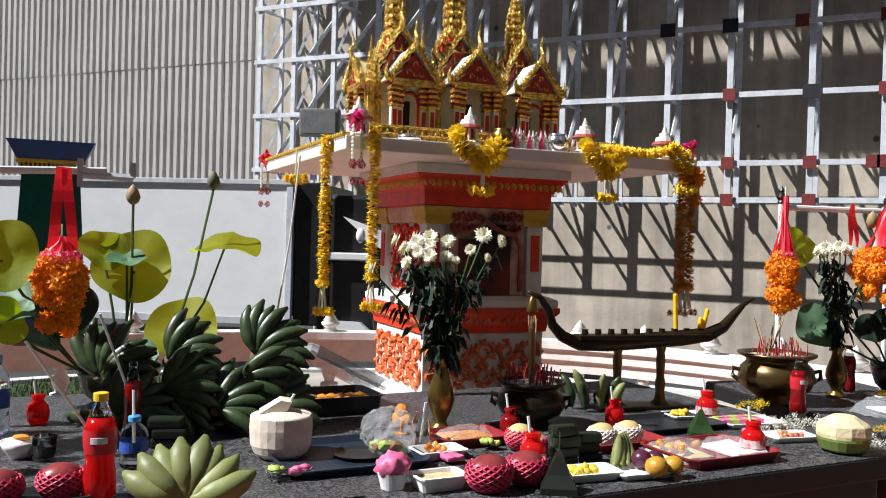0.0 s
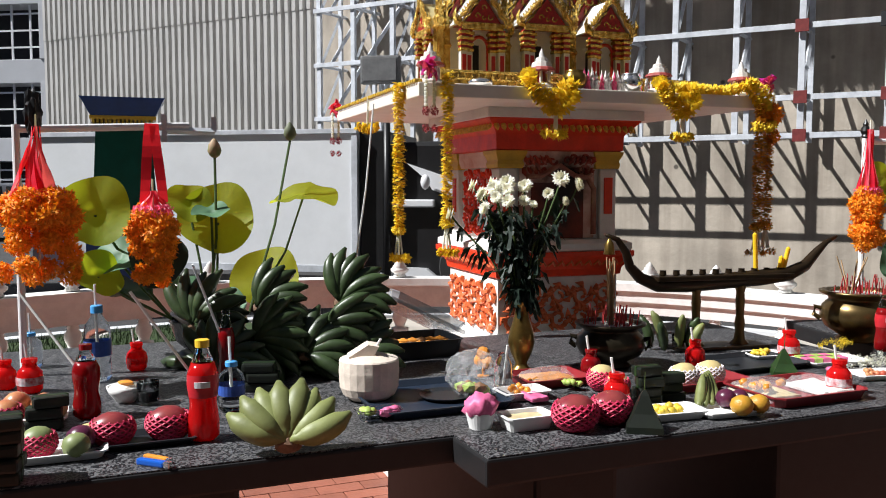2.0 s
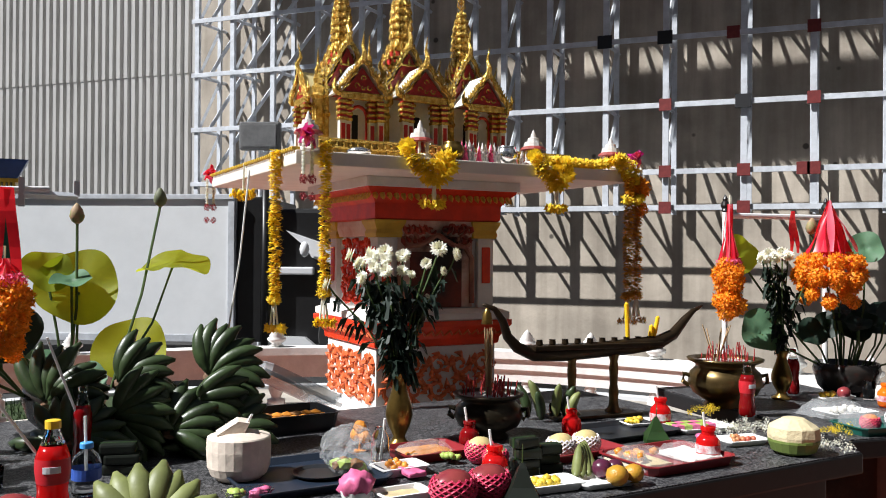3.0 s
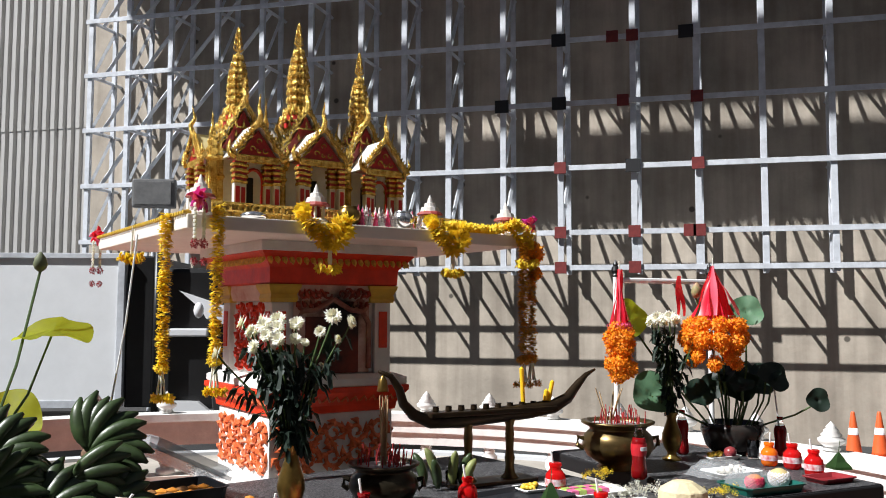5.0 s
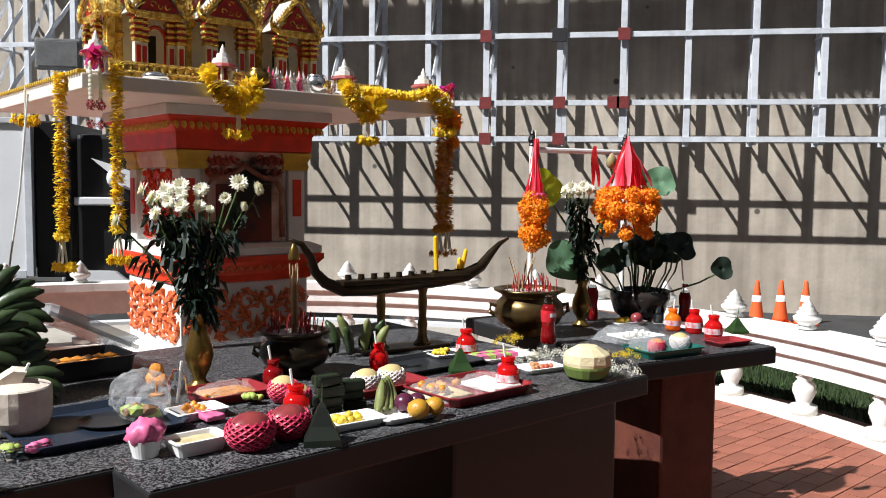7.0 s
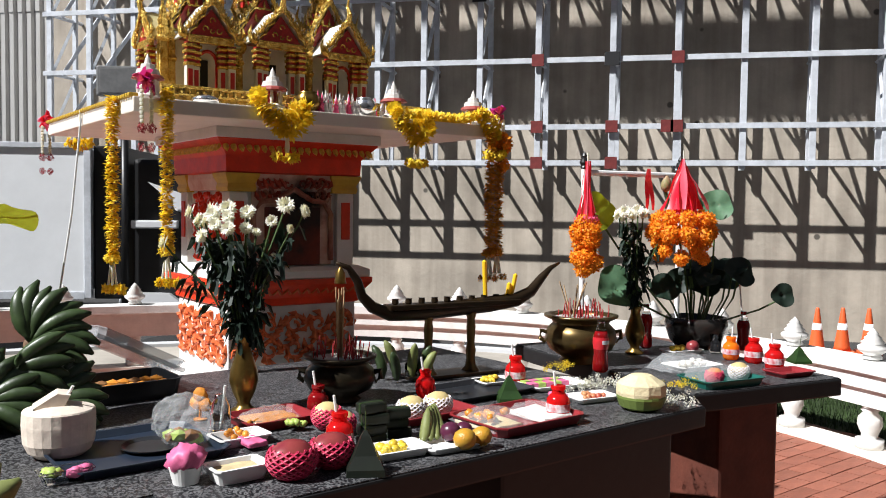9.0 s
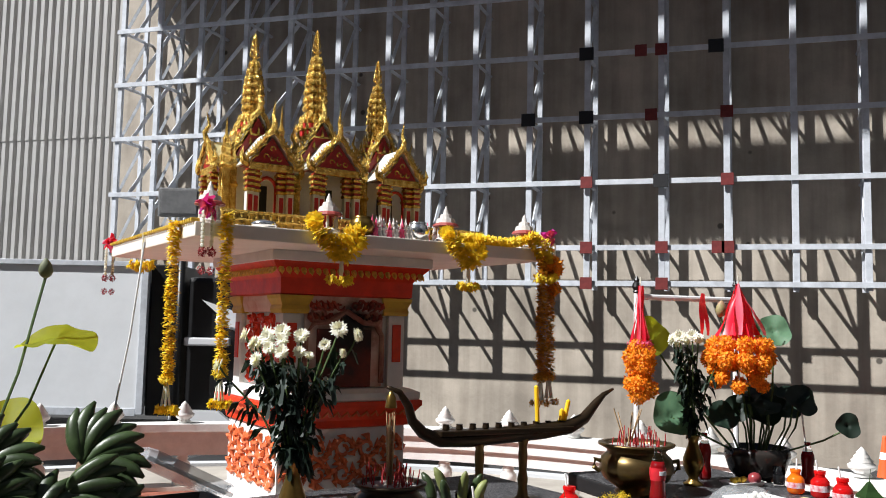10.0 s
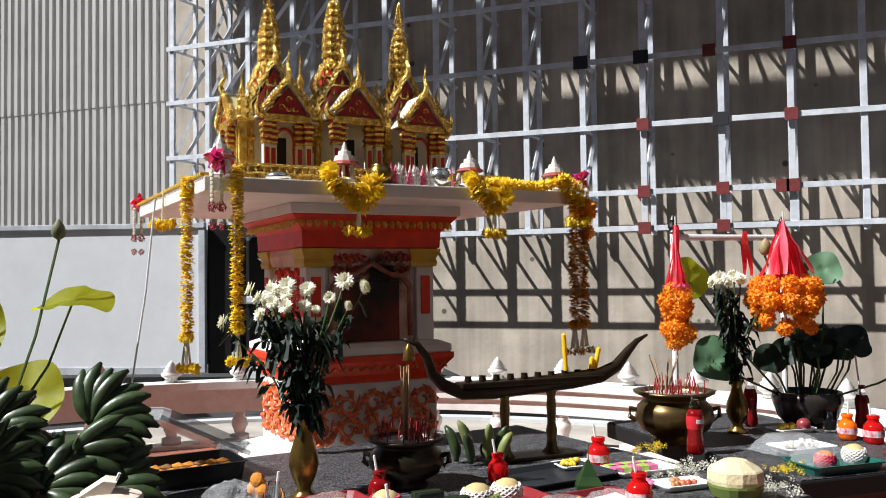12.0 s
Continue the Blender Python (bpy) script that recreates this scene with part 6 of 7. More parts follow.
white_rice = material("white_rice", (0.75, 0.72, 0.66), 0.7, vary=0.15, scale=90, bump=0.4, bump_scale=200)
mango_skin = material("dark_red_fruit_skin", (0.15, 0.012, 0.03), 0.3, color2=(0.26, 0.05, 0.045), scale=10)
pear_skin = material("pale_yellow_pear_skin", (0.66, 0.52, 0.24), 0.4, vary=0.2, scale=25)
orange_skin = material("greenish_orange_skin", (0.32, 0.22, 0.03), 0.4, color2=(0.55, 0.25, 0.02), scale=12, bump=0.2, bump_scale=200)
plum_skin = material("plum_skin", (0.10, 0.02, 0.05), 0.3, vary=0.3, scale=20)
apple_skin = material("red_apple_skin", (0.35, 0.03, 0.03), 0.3, color2=(0.55, 0.28, 0.12), scale=14)
guava_skin = material("green_guava_skin", (0.25, 0.30, 0.12), 0.45, vary=0.3, scale=18)
leaf_wrap = material("banana_leaf_wrap", (0.022, 0.055, 0.012), 0.45, vary=0.4, scale=20)
leaf_black = material("dark_leaf_packet", (0.006, 0.010, 0.005), 0.5, vary=0.4, scale=20)


def dish_mesh(w, d, h, lip=0.012, t=0.004):
    """An open rectangular dish with sloping sides and a lip."""
    bm = bmesh.new()
    def ring(x, y, z):
        c = min(x, y) * 0.18
        return [bm.verts.new((sx * (x - (c if k else 0)), sy * (y - (0 if k else c)), z)) for sx, sy, k in ((1, 1, 1), (-1, 1, 1), (-1, 1, 0), (-1, -1, 0), (-1, -1, 1), (1, -1, 1), (1, -1, 0), (1, 1, 0))]
    rs = [ring(w / 2 - lip, d / 2 - lip, 0), ring(w / 2 - lip * 0.35, d / 2 - lip * 0.35, h), ring(w / 2, d / 2, h), ring(w / 2, d / 2, h + 0.003), ring(w / 2 - lip * 0.5, d / 2 - lip * 0.5, h + 0.003), ring(w / 2 - lip - t, d / 2 - lip - t, t)]
    bm.faces.new(rs[0][::-1])
    for a, b in zip(rs, rs[1:]):
        for i in range(8):
            bm.faces.new((a[i], a[(i + 1) % 8], b[(i + 1) % 8], b[i]))
    bm.faces.new(rs[-1])
    bmesh.ops.recalc_face_normals(bm, faces=bm.faces[:])
    return bm


def tray(x, y, turn, w, d, h, mat, label, category="tray", z=TOP):
    return tagged(part("food_tray", dish_mesh(w, d, h), mat, m=pose(x, y, z + 0.0005, 0, 0, turn)), label, category, "food trays")


def lumps(x, y, turn, w, d, z, count, r, mat, label, seed, category="sweets"):
    """Loose small food heaped in a dish."""
    rnd = random.Random(seed)
    s = thing("sweets", label, category, pose(x, y, z, 0, 0, turn), "heaps of food")
    for i in range(count):
        k = r * rnd.uniform(0.8, 1.2)
        part("piece", ball(k, pose(rnd.uniform(-w, w), rnd.uniform(-d, d), k * 0.75 + rnd.uniform(0, 0.5) * r, rnd.uniform(0, 90), 0, rnd.uniform(0, 90)), None, 1, (1.2, 0.9, 0.75), 0.3, 3), mat, s, smooth=True)
    return s


def pudding(x, y, turn, w, d, z, mat, label, seed):
    bm = bmesh.new()
    box(-w / 2, -d / 2, 0, w / 2, d / 2, 0.012, 0.004, bm)
    bmesh.ops.subdivide_edges(bm, edges=bm.edges[:], cuts=4, use_grid_fill=True)
    for v in bm.verts:
        if v.co.z > 0.006:
            v.co.z += 0.006 * noise.noise(v.co * 60 + Vector((seed, 0, 0)))
    return tagged(part("pudding", bm, mat, m=pose(x, y, z, 0, 0, turn), smooth=True), label, "food", "puddings")


def packet(x, y, turn, w, d, h, label, seed, z=TOP):
    """Clear crinkled film over a food pack."""
    rnd = random.Random(seed)
    bm = bmesh.new()
    n = 8
    grid = [[bm.verts.new((-w / 2 + w * i / n, -d / 2 + d * j / n, (h * (1 - ((i / n - 0.5) * 2) ** 4) * (1 - ((j / n - 0.5) * 2) ** 4)) + rnd.uniform(0, 0.006))) for j in range(n + 1)] for i in range(n + 1)]
    for i in range(n):
        for j in range(n):
            bm.faces.new((grid[i][j], grid[i + 1][j], grid[i + 1][j + 1], grid[i][j + 1]))
    return tagged(part("plastic_film", bm, film, m=pose(x, y, z, 0, 0, turn)), label, "plastic wrap", "plastic wraps")


film_lid = material("hazy_clear_lid", (0.42, 0.44, 0.46), 0.06, alpha=0.45, bump=0.2, bump_scale=30)
film = material("thin_clear_film", (0.85, 0.88, 0.9), 0.06, alpha=0.16, bump=0.5, bump_scale=60)

# front row of the middle table
tray(-0.735, 1.63, 51, 0.115, 0.078, 0.028, foam, "small white foam tray of cream pudding")
pudding(-0.735, 1.63, 51, 0.085, 0.05, TOP + 0.012, cream_food, "cream pudding in a white foam tray", 1)
tray(-0.845, 1.865, 51, 0.125, 0.085, 0.018, foam, "white foam tray with orange and pink sweets")
lumps(-0.868, 1.885, 51, 0.02, 0.025, TOP + 0.005, 7, 0.010, orange_food, "orange curry pieces in a foam tray", 2)
pudding(-0.80, 1.835, 51, 0.045, 0.06, TOP + 0.008, pink_food, "slab of pink jelly in a foam tray", 3)
cup = thing("cupcake", "pink iced cupcake in a paper case", "cupcake", pose(-0.82, 1.585, TOP))
part("paper_case", lathe([(0.024, 0), (0.032, 0.034)], 28, wobble=0.02), foam, cup)
part("icing", ball(0.035, pose(0, 0, 0.045), None, 3, (1, 1, 0.85), 0.35, 2.2), pink_food, cup, smooth=True)


def netted_fruit(x, y, r, skin, net, label, stretch=1.15, turn=40, z=TOP, category="fruit"):
    f = thing("netted_fruit", label, category, pose(x, y, z, 0, 0, turn), "fruit in foam nets")
    part("fruit", ball(r, pose(0, 0, r * 0.92), None, 3, (stretch, 1, 0.92), 0.06, 1.5), skin, f, smooth=True)
    bm = bmesh.new()
    for k in range(16):
        for s in (-1, 1):
            pts = []
            for i in range(9):
                t = -1.45 + 2.05 * i / 8
                a = k * 2 * math.pi / 16 + s * 0.35 * i
                pts.append((stretch * r * 1.05 * math.cos(t) * math.cos(a), r * 1.05 * math.cos(t) * math.sin(a), r * 0.92 + 0.97 * r * math.sin(t)))
            tube(pts, r * 0.058, 4, bm)
    part("foam_net", bm, net, f)
    return f


netted_fruit(-0.635, 1.66, 0.042, mango_skin, net_pink, "dark red mango in a red foam net")
netted_fruit(-0.585, 1.745, 0.040, mango_skin, net_pink, "dark red mango in a red foam net beside its twin")
netted_fruit(-0.70, 2.03, 0.036, pear_skin, net_pink, "pale apple in a red foam net", 1.0)
netted_fruit(-0.65, 2.0, 0.030, pear_skin, net_pink, "small apple in a red foam net", 1.0)
netted_fruit(-0.524, 2.15, 0.036, pear_skin, net_white, "yellow pear in a white foam net", 1.05)
netted_fruit(-0.475, 2.225, 0.035, pear_skin, net_white, "yellow pear in a white foam net on a red tray", 1.05)
netted_fruit(-1.40, 1.12, 0.037, mango_skin, net_pink, "dragon-red mango in a foam net on a plate")
netted_fruit(-1.335, 1.205, 0.038, mango_skin, net_pink, "dark mango in a foam net on a plate")
netted_fruit(-1.46, 1.0, 0.033, guava_skin, net_pink, "green guava in a pink foam net", 1.0)
netted_fruit(-1.70, 1.10, 0.033, apple_skin, net_pink, "red apple in a pink foam net", 1.0)
netted_fruit(0.33, 2.93, 0.032, pear_skin, net_white, "pale fruit in a white foam net", 1.0)
netted_fruit(0.25, 2.85, 0.028, apple_skin, net_pink, "red fruit in a red foam net", 1.0)


def fruit(x, y, r, skin, label, z=TOP, squash=(1, 1, 0.92)):
    return tagged(part("fruit", ball(r, pose(0, 0, r * squash[2] * 0.98), None, 2, squash, 0.05, 2), skin, m=pose(x, y, z), smooth=True), label, "fruit", "loose fruit")


plate_fruit = tray(-0.385, 1.95, 45, 0.15, 0.10, 0.012, foam, "white plate with plums and green oranges")
for x, y, r, sk, l in ((-0.345, 1.925, 0.026, orange_skin, "green orange on a white plate"), (-0.315, 1.965, 0.024, orange_skin, "ripening orange on a white plate"), (-0.39, 1.985, 0.024, plum_skin, "dark plum on a white plate"), (-0.365, 2.01, 0.022, plum_skin, "dark plum behind the oranges")):
    fruit(x, y, r, sk, l, TOP + 0.006)
for i in range(4):
    tagged(part("banana", banana_finger(0.085, 0.013, 0.8), banana_pale, m=pose(-0.44 + 0.012 * i, 1.93 + 0.018 * i, TOP + 0.016, 0, -8, 95 + 9 * i), smooth=True), "small pale green banana on a white plate", "banana", "plated bananas")
tray(-0.485, 1.865, 45, 0.145, 0.09, 0.016, foam, "white foam plate of yellow egg sweets")
lumps(-0.485, 1.865, 45, 0.035, 0.018, TOP + 0.006, 12, 0.011, yellow_food, "yellow egg sweets on a foam plate", 4)

# red trays
tray(-0.85, 2.05, 51, 0.19, 0.15, 0.02, tray_red, "dark red tray with a packed meal")
pudding(-0.855, 2.05, 51, 0.12, 0.09, TOP + 0.006, orange_food, "packed rice under film on a red tray", 6)
packet(-0.855, 2.05, 51, 0.14, 0.11, 0.028, "clear film over a meal on a red tray", 7, TOP + 0.008)
lumps(-0.77, 2.0, 51, 0.02, 0.02, TOP + 0.008, 9, 0.010, green_food, "pale green grapes beside a packed meal", 8, "grapes")
tray(-0.50, 2.20, 51, 0.26, 0.13, 0.018, tray_red, "dark red tray under netted pears")
tray(-0.27, 2.21, 51, 0.29, 0.21, 0.022, tray_red, "large dark red tray with film-wrapped food")
pudding(-0.33, 2.15, 51, 0.11, 0.13, TOP + 0.006, cream_food, "glazed cakes under film on a red tray", 9)
lumps(-0.32, 2.16, 51, 0.05, 0.05, TOP + 0.018, 10, 0.012, orange_food, "fried snacks under clear film", 10)
packet(-0.32, 2.16, 51, 0.15, 0.17, 0.035, "clear crinkled film over fried snacks", 11, TOP + 0.008)
packet(-0.22, 2.27, 51, 0.12, 0.16, 0.03, "white and clear food bag on a red tray", 12, TOP + 0.008)
pudding(-0.22, 2.27, 51, 0.10, 0.13, TOP + 0.006, white_rice, "bag of white rice on a red tray", 13)
tray(-0.43, 2.52, 51, 0.30, 0.2, 0.014, tray_black, "flat black tray below the candle stand")

# leaf packets
def leaf_cone(x, y, r, h, mat, label):
    c = thing("leaf_packet", label, "leaf packet", pose(x, y, TOP, 0, 0, 20), "folded leaf packets")
    part("fold", square_tower([(r, 0), (r * 0.96, h * 0.16), (r * 0.60, h * 0.45), (r * 0.22, h * 0.88), (0.003, h)]), mat, c)
    part("pin", lathe([(0.0015, 0), (0.0008, 0.05)], 6, m=pose(0, 0, h * 0.9, 12, 0, 0)), stem_green, c)
    return c


leaf_cone(-0.51, 1.735, 0.038, 0.085, leaf_black, "folded dark banana-leaf cone of food")
leaf_cone(-0.325, 2.45, 0.034, 0.07, leaf_wrap, "folded green banana-leaf cone of food")
leaf_cone(0.576, 3.33, 0.032, 0.055, leaf_wrap, "green banana-leaf packet beside the sodas")


def leaf_stack(x, y, turn, n, w, label, seed):
    rnd = random.Random(seed)
    for i in range(n):
        p = thing("leaf_parcel", label, "leaf parcel", pose(x + rnd.uniform(-0.006, 0.006), y + rnd.uniform(-0.006, 0.006), TOP + 0.024 * i, 0, 0, turn + rnd.uniform(-15, 15)), "stacked leaf parcels")
        part("parcel", box(-w, -w * 0.7, 0, w, w * 0.7, 0.0235, 0.006), leaf_black, p)
        part("tie", box(-w * 1.02, -0.004, -0.0002, w * 1.02, 0.004, 0.0237, 0.001), leaf_wrap, p)


leaf_stack(-0.555, 1.93, 51, 4, 0.03, "square dark leaf parcel in a stack", 1)
leaf_stack(-0.52, 2.0, 30, 3, 0.028, "square dark leaf parcel in a stack", 2)
leaf_stack(-1.40, 0.87, 51, 5, 0.045, "dark leaf parcel stacked at the table edge", 3)
leaf_stack(-1.62, 1.14, 51, 3, 0.035, "dark leaf parcel behind the fruit plates", 4)
leaf_stack(-1.45, 1.62, 20, 3, 0.04, "dark leaf parcel below the bananas", 5)

# striped sweets and flowers by the bronze pot
tray(-0.225, 2.665, 40, 0.19, 0.12, 0.012, foam, "white tray of striped layer sweets")
for i in range(5):
    for j in range(2):
        tagged(part("layer_cake", box(-0.013, -0.02, 0, 0.013, 0.02, 0.014, 0.002), (pink_food, green_food)[(i + j) % 2], m=pose(-0.285 + 0.021 * i - 0.018 * j, 2.625 + 0.0175 * i + 0.021 * j, TOP + 0.005, 0, 0, 40)), "small layered sweet in a row on a tray", "sweet", "striped sweets")
tray(-0.40, 2.66, 40, 0.12, 0.09, 0.012, foam, "white plate with yellow fruit and leaves")
lumps(-0.40, 2.66, 40, 0.03, 0.02, TOP + 0.004, 7, 0.011, yellow_food, "yellow fruit on a white plate", 15)
tray(-0.105, 2.52, 40, 0.14, 0.09, 0.012, foam, "foam tray of dark dried meat")
lumps(-0.105, 2.52, 40, 0.04, 0.02, TOP + 0.004, 10, 0.010, apple_skin, "dried red meat on a foam tray", 16)
lumps(-0.20, 2.50, 40, 0.02, 0.02, TOP, 8, 0.011, pink_food, "pink puffed sweets in a small pile", 17)


def loose_flowers(x, y, w, d, count, mat, label, seed, r=0.008):
    rnd = random.Random(seed)
    bm = bmesh.new()
    for i in range(count):
        petal_ball(r * rnd.uniform(0.8, 1.2), 6, i, pose(rnd.gauss(0, w), rnd.gauss(0, d), r * 0.7 + rnd.uniform(0, 0.02)), bm)
    return tagged(part("loose_flowers", bm, mat, m=pose(x, y, TOP, 0, 0, 45)), label, "flowers", kind="stuff")


loose_flowers(-0.10, 2.70, 0.055, 0.03, 70, petal_white, "heap of loose white jasmine flowers", 1)
loose_flowers(0.10, 2.55, 0.03, 0.05, 45, petal_white, "scattered white jasmine beside a coconut", 2)
loose_flowers(-0.24, 2.93, 0.03, 0.015, 24, marigold_yellow, "loose yellow flowers before the bronze pot", 3)
loose_flowers(0.15, 2.76, 0.03, 0.02, 20, marigold_yellow, "loose yellow flowers near a green tray", 4)
tray(0.27, 2.86, 39, 0.24, 0.15, 0.022, tray_green, "dark green tray of wrapped fruit")
packet(0.24, 2.88, 39, 0.16, 0.12, 0.05, "clear film bag on a green tray", 21, TOP + 0.008)
tray(0.50, 3.07, 39, 0.15, 0.1, 0.014, tray_red, "small red tray at the table's end")
tray(0.20, 3.10, 39, 0.18, 0.12, 0.014, foam, "white foam tray of mixed sweets")
lumps(0.20, 3.10, 39, 0.05, 0.03, TOP + 0.006, 14, 0.012, white_rice, "pale dumplings on a foam tray", 22)
packet(0.16, 3.05, 39, 0.2, 0.14, 0.05, "clear plastic bag over pale dumplings", 23, TOP + 0.006)
tray(0.18, 3.42, 39, 0.15, 0.09, 0.012, foam, "white plate of bananas and dragon fruit")
lumps(0.16, 3.42, 39, 0.03, 0.015, TOP + 0.004, 6, 0.013, yellow_food, "yellow fruit slices on a white plate", 24)
fruit(0.22, 3.42, 0.024, mango_skin, "dark red fruit on a white plate", TOP + 0.006)

# left table: plates, bowl, box and smoking things
tray(-1.36, 1.165, 51, 0.20, 0.11, 0.012, tray_black, "black plate under two netted mangoes")
tray(-1.43, 1.03, 51, 0.16, 0.11, 0.014, foam, "white foam plate of mixed fruit")
for x, y, r, sk, l in ((-1.41, 1.055, 0.028, plum_skin, "dark mangosteen on a foam plate"), (-1.385, 1.025, 0.026, guava_skin, "green guava on a foam plate"), (-1.43, 1.09, 0.024, pear_skin, "pale apple on a foam plate"),
                       (-1.75, 1.16, 0.03, apple_skin, "red apple on a plate"), (-1.70, 1.19, 0.028, apple_skin, "pinkish apple on a plate"), (-1.65, 1.18, 0.027, pear_skin, "pale apple on a plate"), (-1.77, 1.11, 0.028, guava_skin, "green apple on a plate")):
    fruit(x, y, r, sk, l, TOP + 0.006)
tray(-1.71, 1.14, 51, 0.19, 0.12, 0.012, foam, "white plate heaped with apples")
b = thing("rice_bowl", "white bowl of rice with fried toppings", "bowl", pose(-1.66, 1.38, TOP))
part("bowl", lathe([(0.022, 0), (0.024, 0.004), (0.038, 0.022), (0.044, 0.038), (0.041, 0.038), (0.034, 0.022), (0.02, 0.008)], 24), foam, b, smooth=True)
part("rice", ball(0.036, pose(0, 0, 0.032), None, 2, (1, 1, 0.4), 0.25, 3), white_rice, b)
part("topping", ball(0.016, pose(0.008, -0.006, 0.046), None, 2, (1.3, 1, 0.5), 0.4, 4), orange_food, b)
c = thing("plastic_cup", "clear plastic lidded cup lying on the table", "cup", pose(-1.50, 0.975, TOP))
part("cup", dish_mesh(0.075, 0.07, 0.035), clear_plastic, c)
lt = thing("lighter", "blue plastic cigarette lighter on the granite", "lighter", pose(-1.232, 1.07, TOP, 0, 0, 8))
part("body", box(-0.035, -0.007, 0.0005, 0.025, 0.007, 0.012, 0.003), blue_plastic, lt)
part("hood", box(0.025, -0.006, 0.0005, 0.037, 0.006, 0.012, 0.002), silver, lt)
lt = thing("lighter", "orange plastic cigarette lighter on the granite", "lighter", pose(-1.247, 1.092, TOP, 0, 0, 3))
part("body", box(-0.030, -0.006, 0.0005, 0.025, 0.006, 0.011, 0.003), orange_food, lt)
part("hood", box(0.025, -0.005, 0.0005, 0.034, 0.005, 0.011, 0.002), silver, lt)
tray(-1.03, 1.735, 51, 0.34, 0.30, 0.016, tray_blue, "large dark blue plastic tray by the coconut")
rim = tagged(part("round_plate", lathe([(0.05, 0), (0.06, 0.004), (0.066, 0.009), (0.062, 0.009), (0.05, 0.004)], 28), tray_black, m=pose(-1.0, 1.76, TOP + 0.006)), "round black plate on a blue tray", "plate")
d = tray(-1.045, 1.535, 51, 0.10, 0.055, 0.022, clear_plastic, "clear box of green and pink sweets")
lumps(-1.065, 1.525, 51, 0.016, 0.01, TOP + 0.006, 6, 0.012, green_food, "pale green sweets in a clear box", 31)
lumps(-1.02, 1.55, 51, 0.016, 0.01, TOP + 0.006, 6, 0.013, pink_food, "pink sweets in a clear box", 32)
bag = thing("cellophane_bag", "crinkled cellophane bag of green snacks", "bag", pose(-0.945, 1.80, TOP))
part("film", ball(0.066, pose(0, 0, 0.060), None, 4, (1.0, 0.85, 0.9), 0.16, 3.4), film, bag)
for i in range(8):
    part("snack", ball(0.018, pose(0.028 * math.cos(i * 2.4), 0.022 * math.sin(i * 2.4), 0.022 + 0.005 * (i % 3)), None, 1, (1.2, 1, 0.8), 0.3, 3), (green_food, brown_food)[i % 2], bag)
bb = thing("clear_bottle", "clear glass bottle with a straw beside the vase", "bottle", pose(-0.93, 1.94, TOP))
part("glass", lathe([(0.022, 0.001), (0.024, 0.006), (0.024, 0.06), (0.014, 0.078), (0.013, 0.088)], 20), clear_plastic, bb, smooth=True)
straw(bb, 0, 0, 0.01, 0.012, 0.0, 0.11)
of = thing("flower_ornament", "orange flower ornament standing beside the vase", "ornament", pose(-1.03, 2.03, TOP))
part("stem", lathe([(0.016, 0), (0.017, 0.004), (0.004, 0.006), (0.003, 0.05)], 12), orange_food, of)
for q in ((0, 0.058, 0.020), (0.012, 0.036, 0.019), (-0.012, 0.038, 0.017)):
    part("flower_head", ball(q[2], pose(q[0], 0, q[1] + 0.004), None, 2, (1, 0.55, 1), 0.2, 3), orange_food, of)

# hinged takeaway box with its lid raised
tb = thing("takeaway_box", "black takeaway box of orange food with its clear lid raised", "food box", pose(-1.36, 2.22, TOP, 0, 0, 51))
part("box", dish_mesh(0.26, 0.20, 0.05), tray_black, tb)
part("lid", dish_mesh(0.27, 0.21, 0.03), film_lid, tb, "clear hinged lid", m=pose(0.02, 0.05, 0.105, -8, 27, 0))
part("lid_rim", box(-0.135, -0.105, 0, 0.135, -0.09, 0.012, 0.003), film_lid, tb, m=pose(0.02, 0.05, 0.105, -8, 27, 0))
for i in range(14):
    part("food_piece", ball(0.02, pose(-0.09 + 0.03 * (i % 7), -0.05 + 0.06 * (i // 7), 0.034), None, 1, (1.2, 1, 0.7), 0.3, 3), (orange_food, brown_food)[i % 3 == 2], tb)

# ---- incense pots and the candle boat ----
bronze = material("dull_bronze", (0.17, 0.115, 0.045), 0.3, 0.8, vary=0.4, scale=14)
ash = material("pale_ash", (0.45, 0.43, 0.40), 0.95, vary=0.3, scale=60, bump=0.5, bump_scale=120)
incense_red = material("red_incense_stick", (0.38, 0.03, 0.03), 0.8)
incense_tan = material("tan_incense", (0.42, 0.28, 0.15), 0.9)


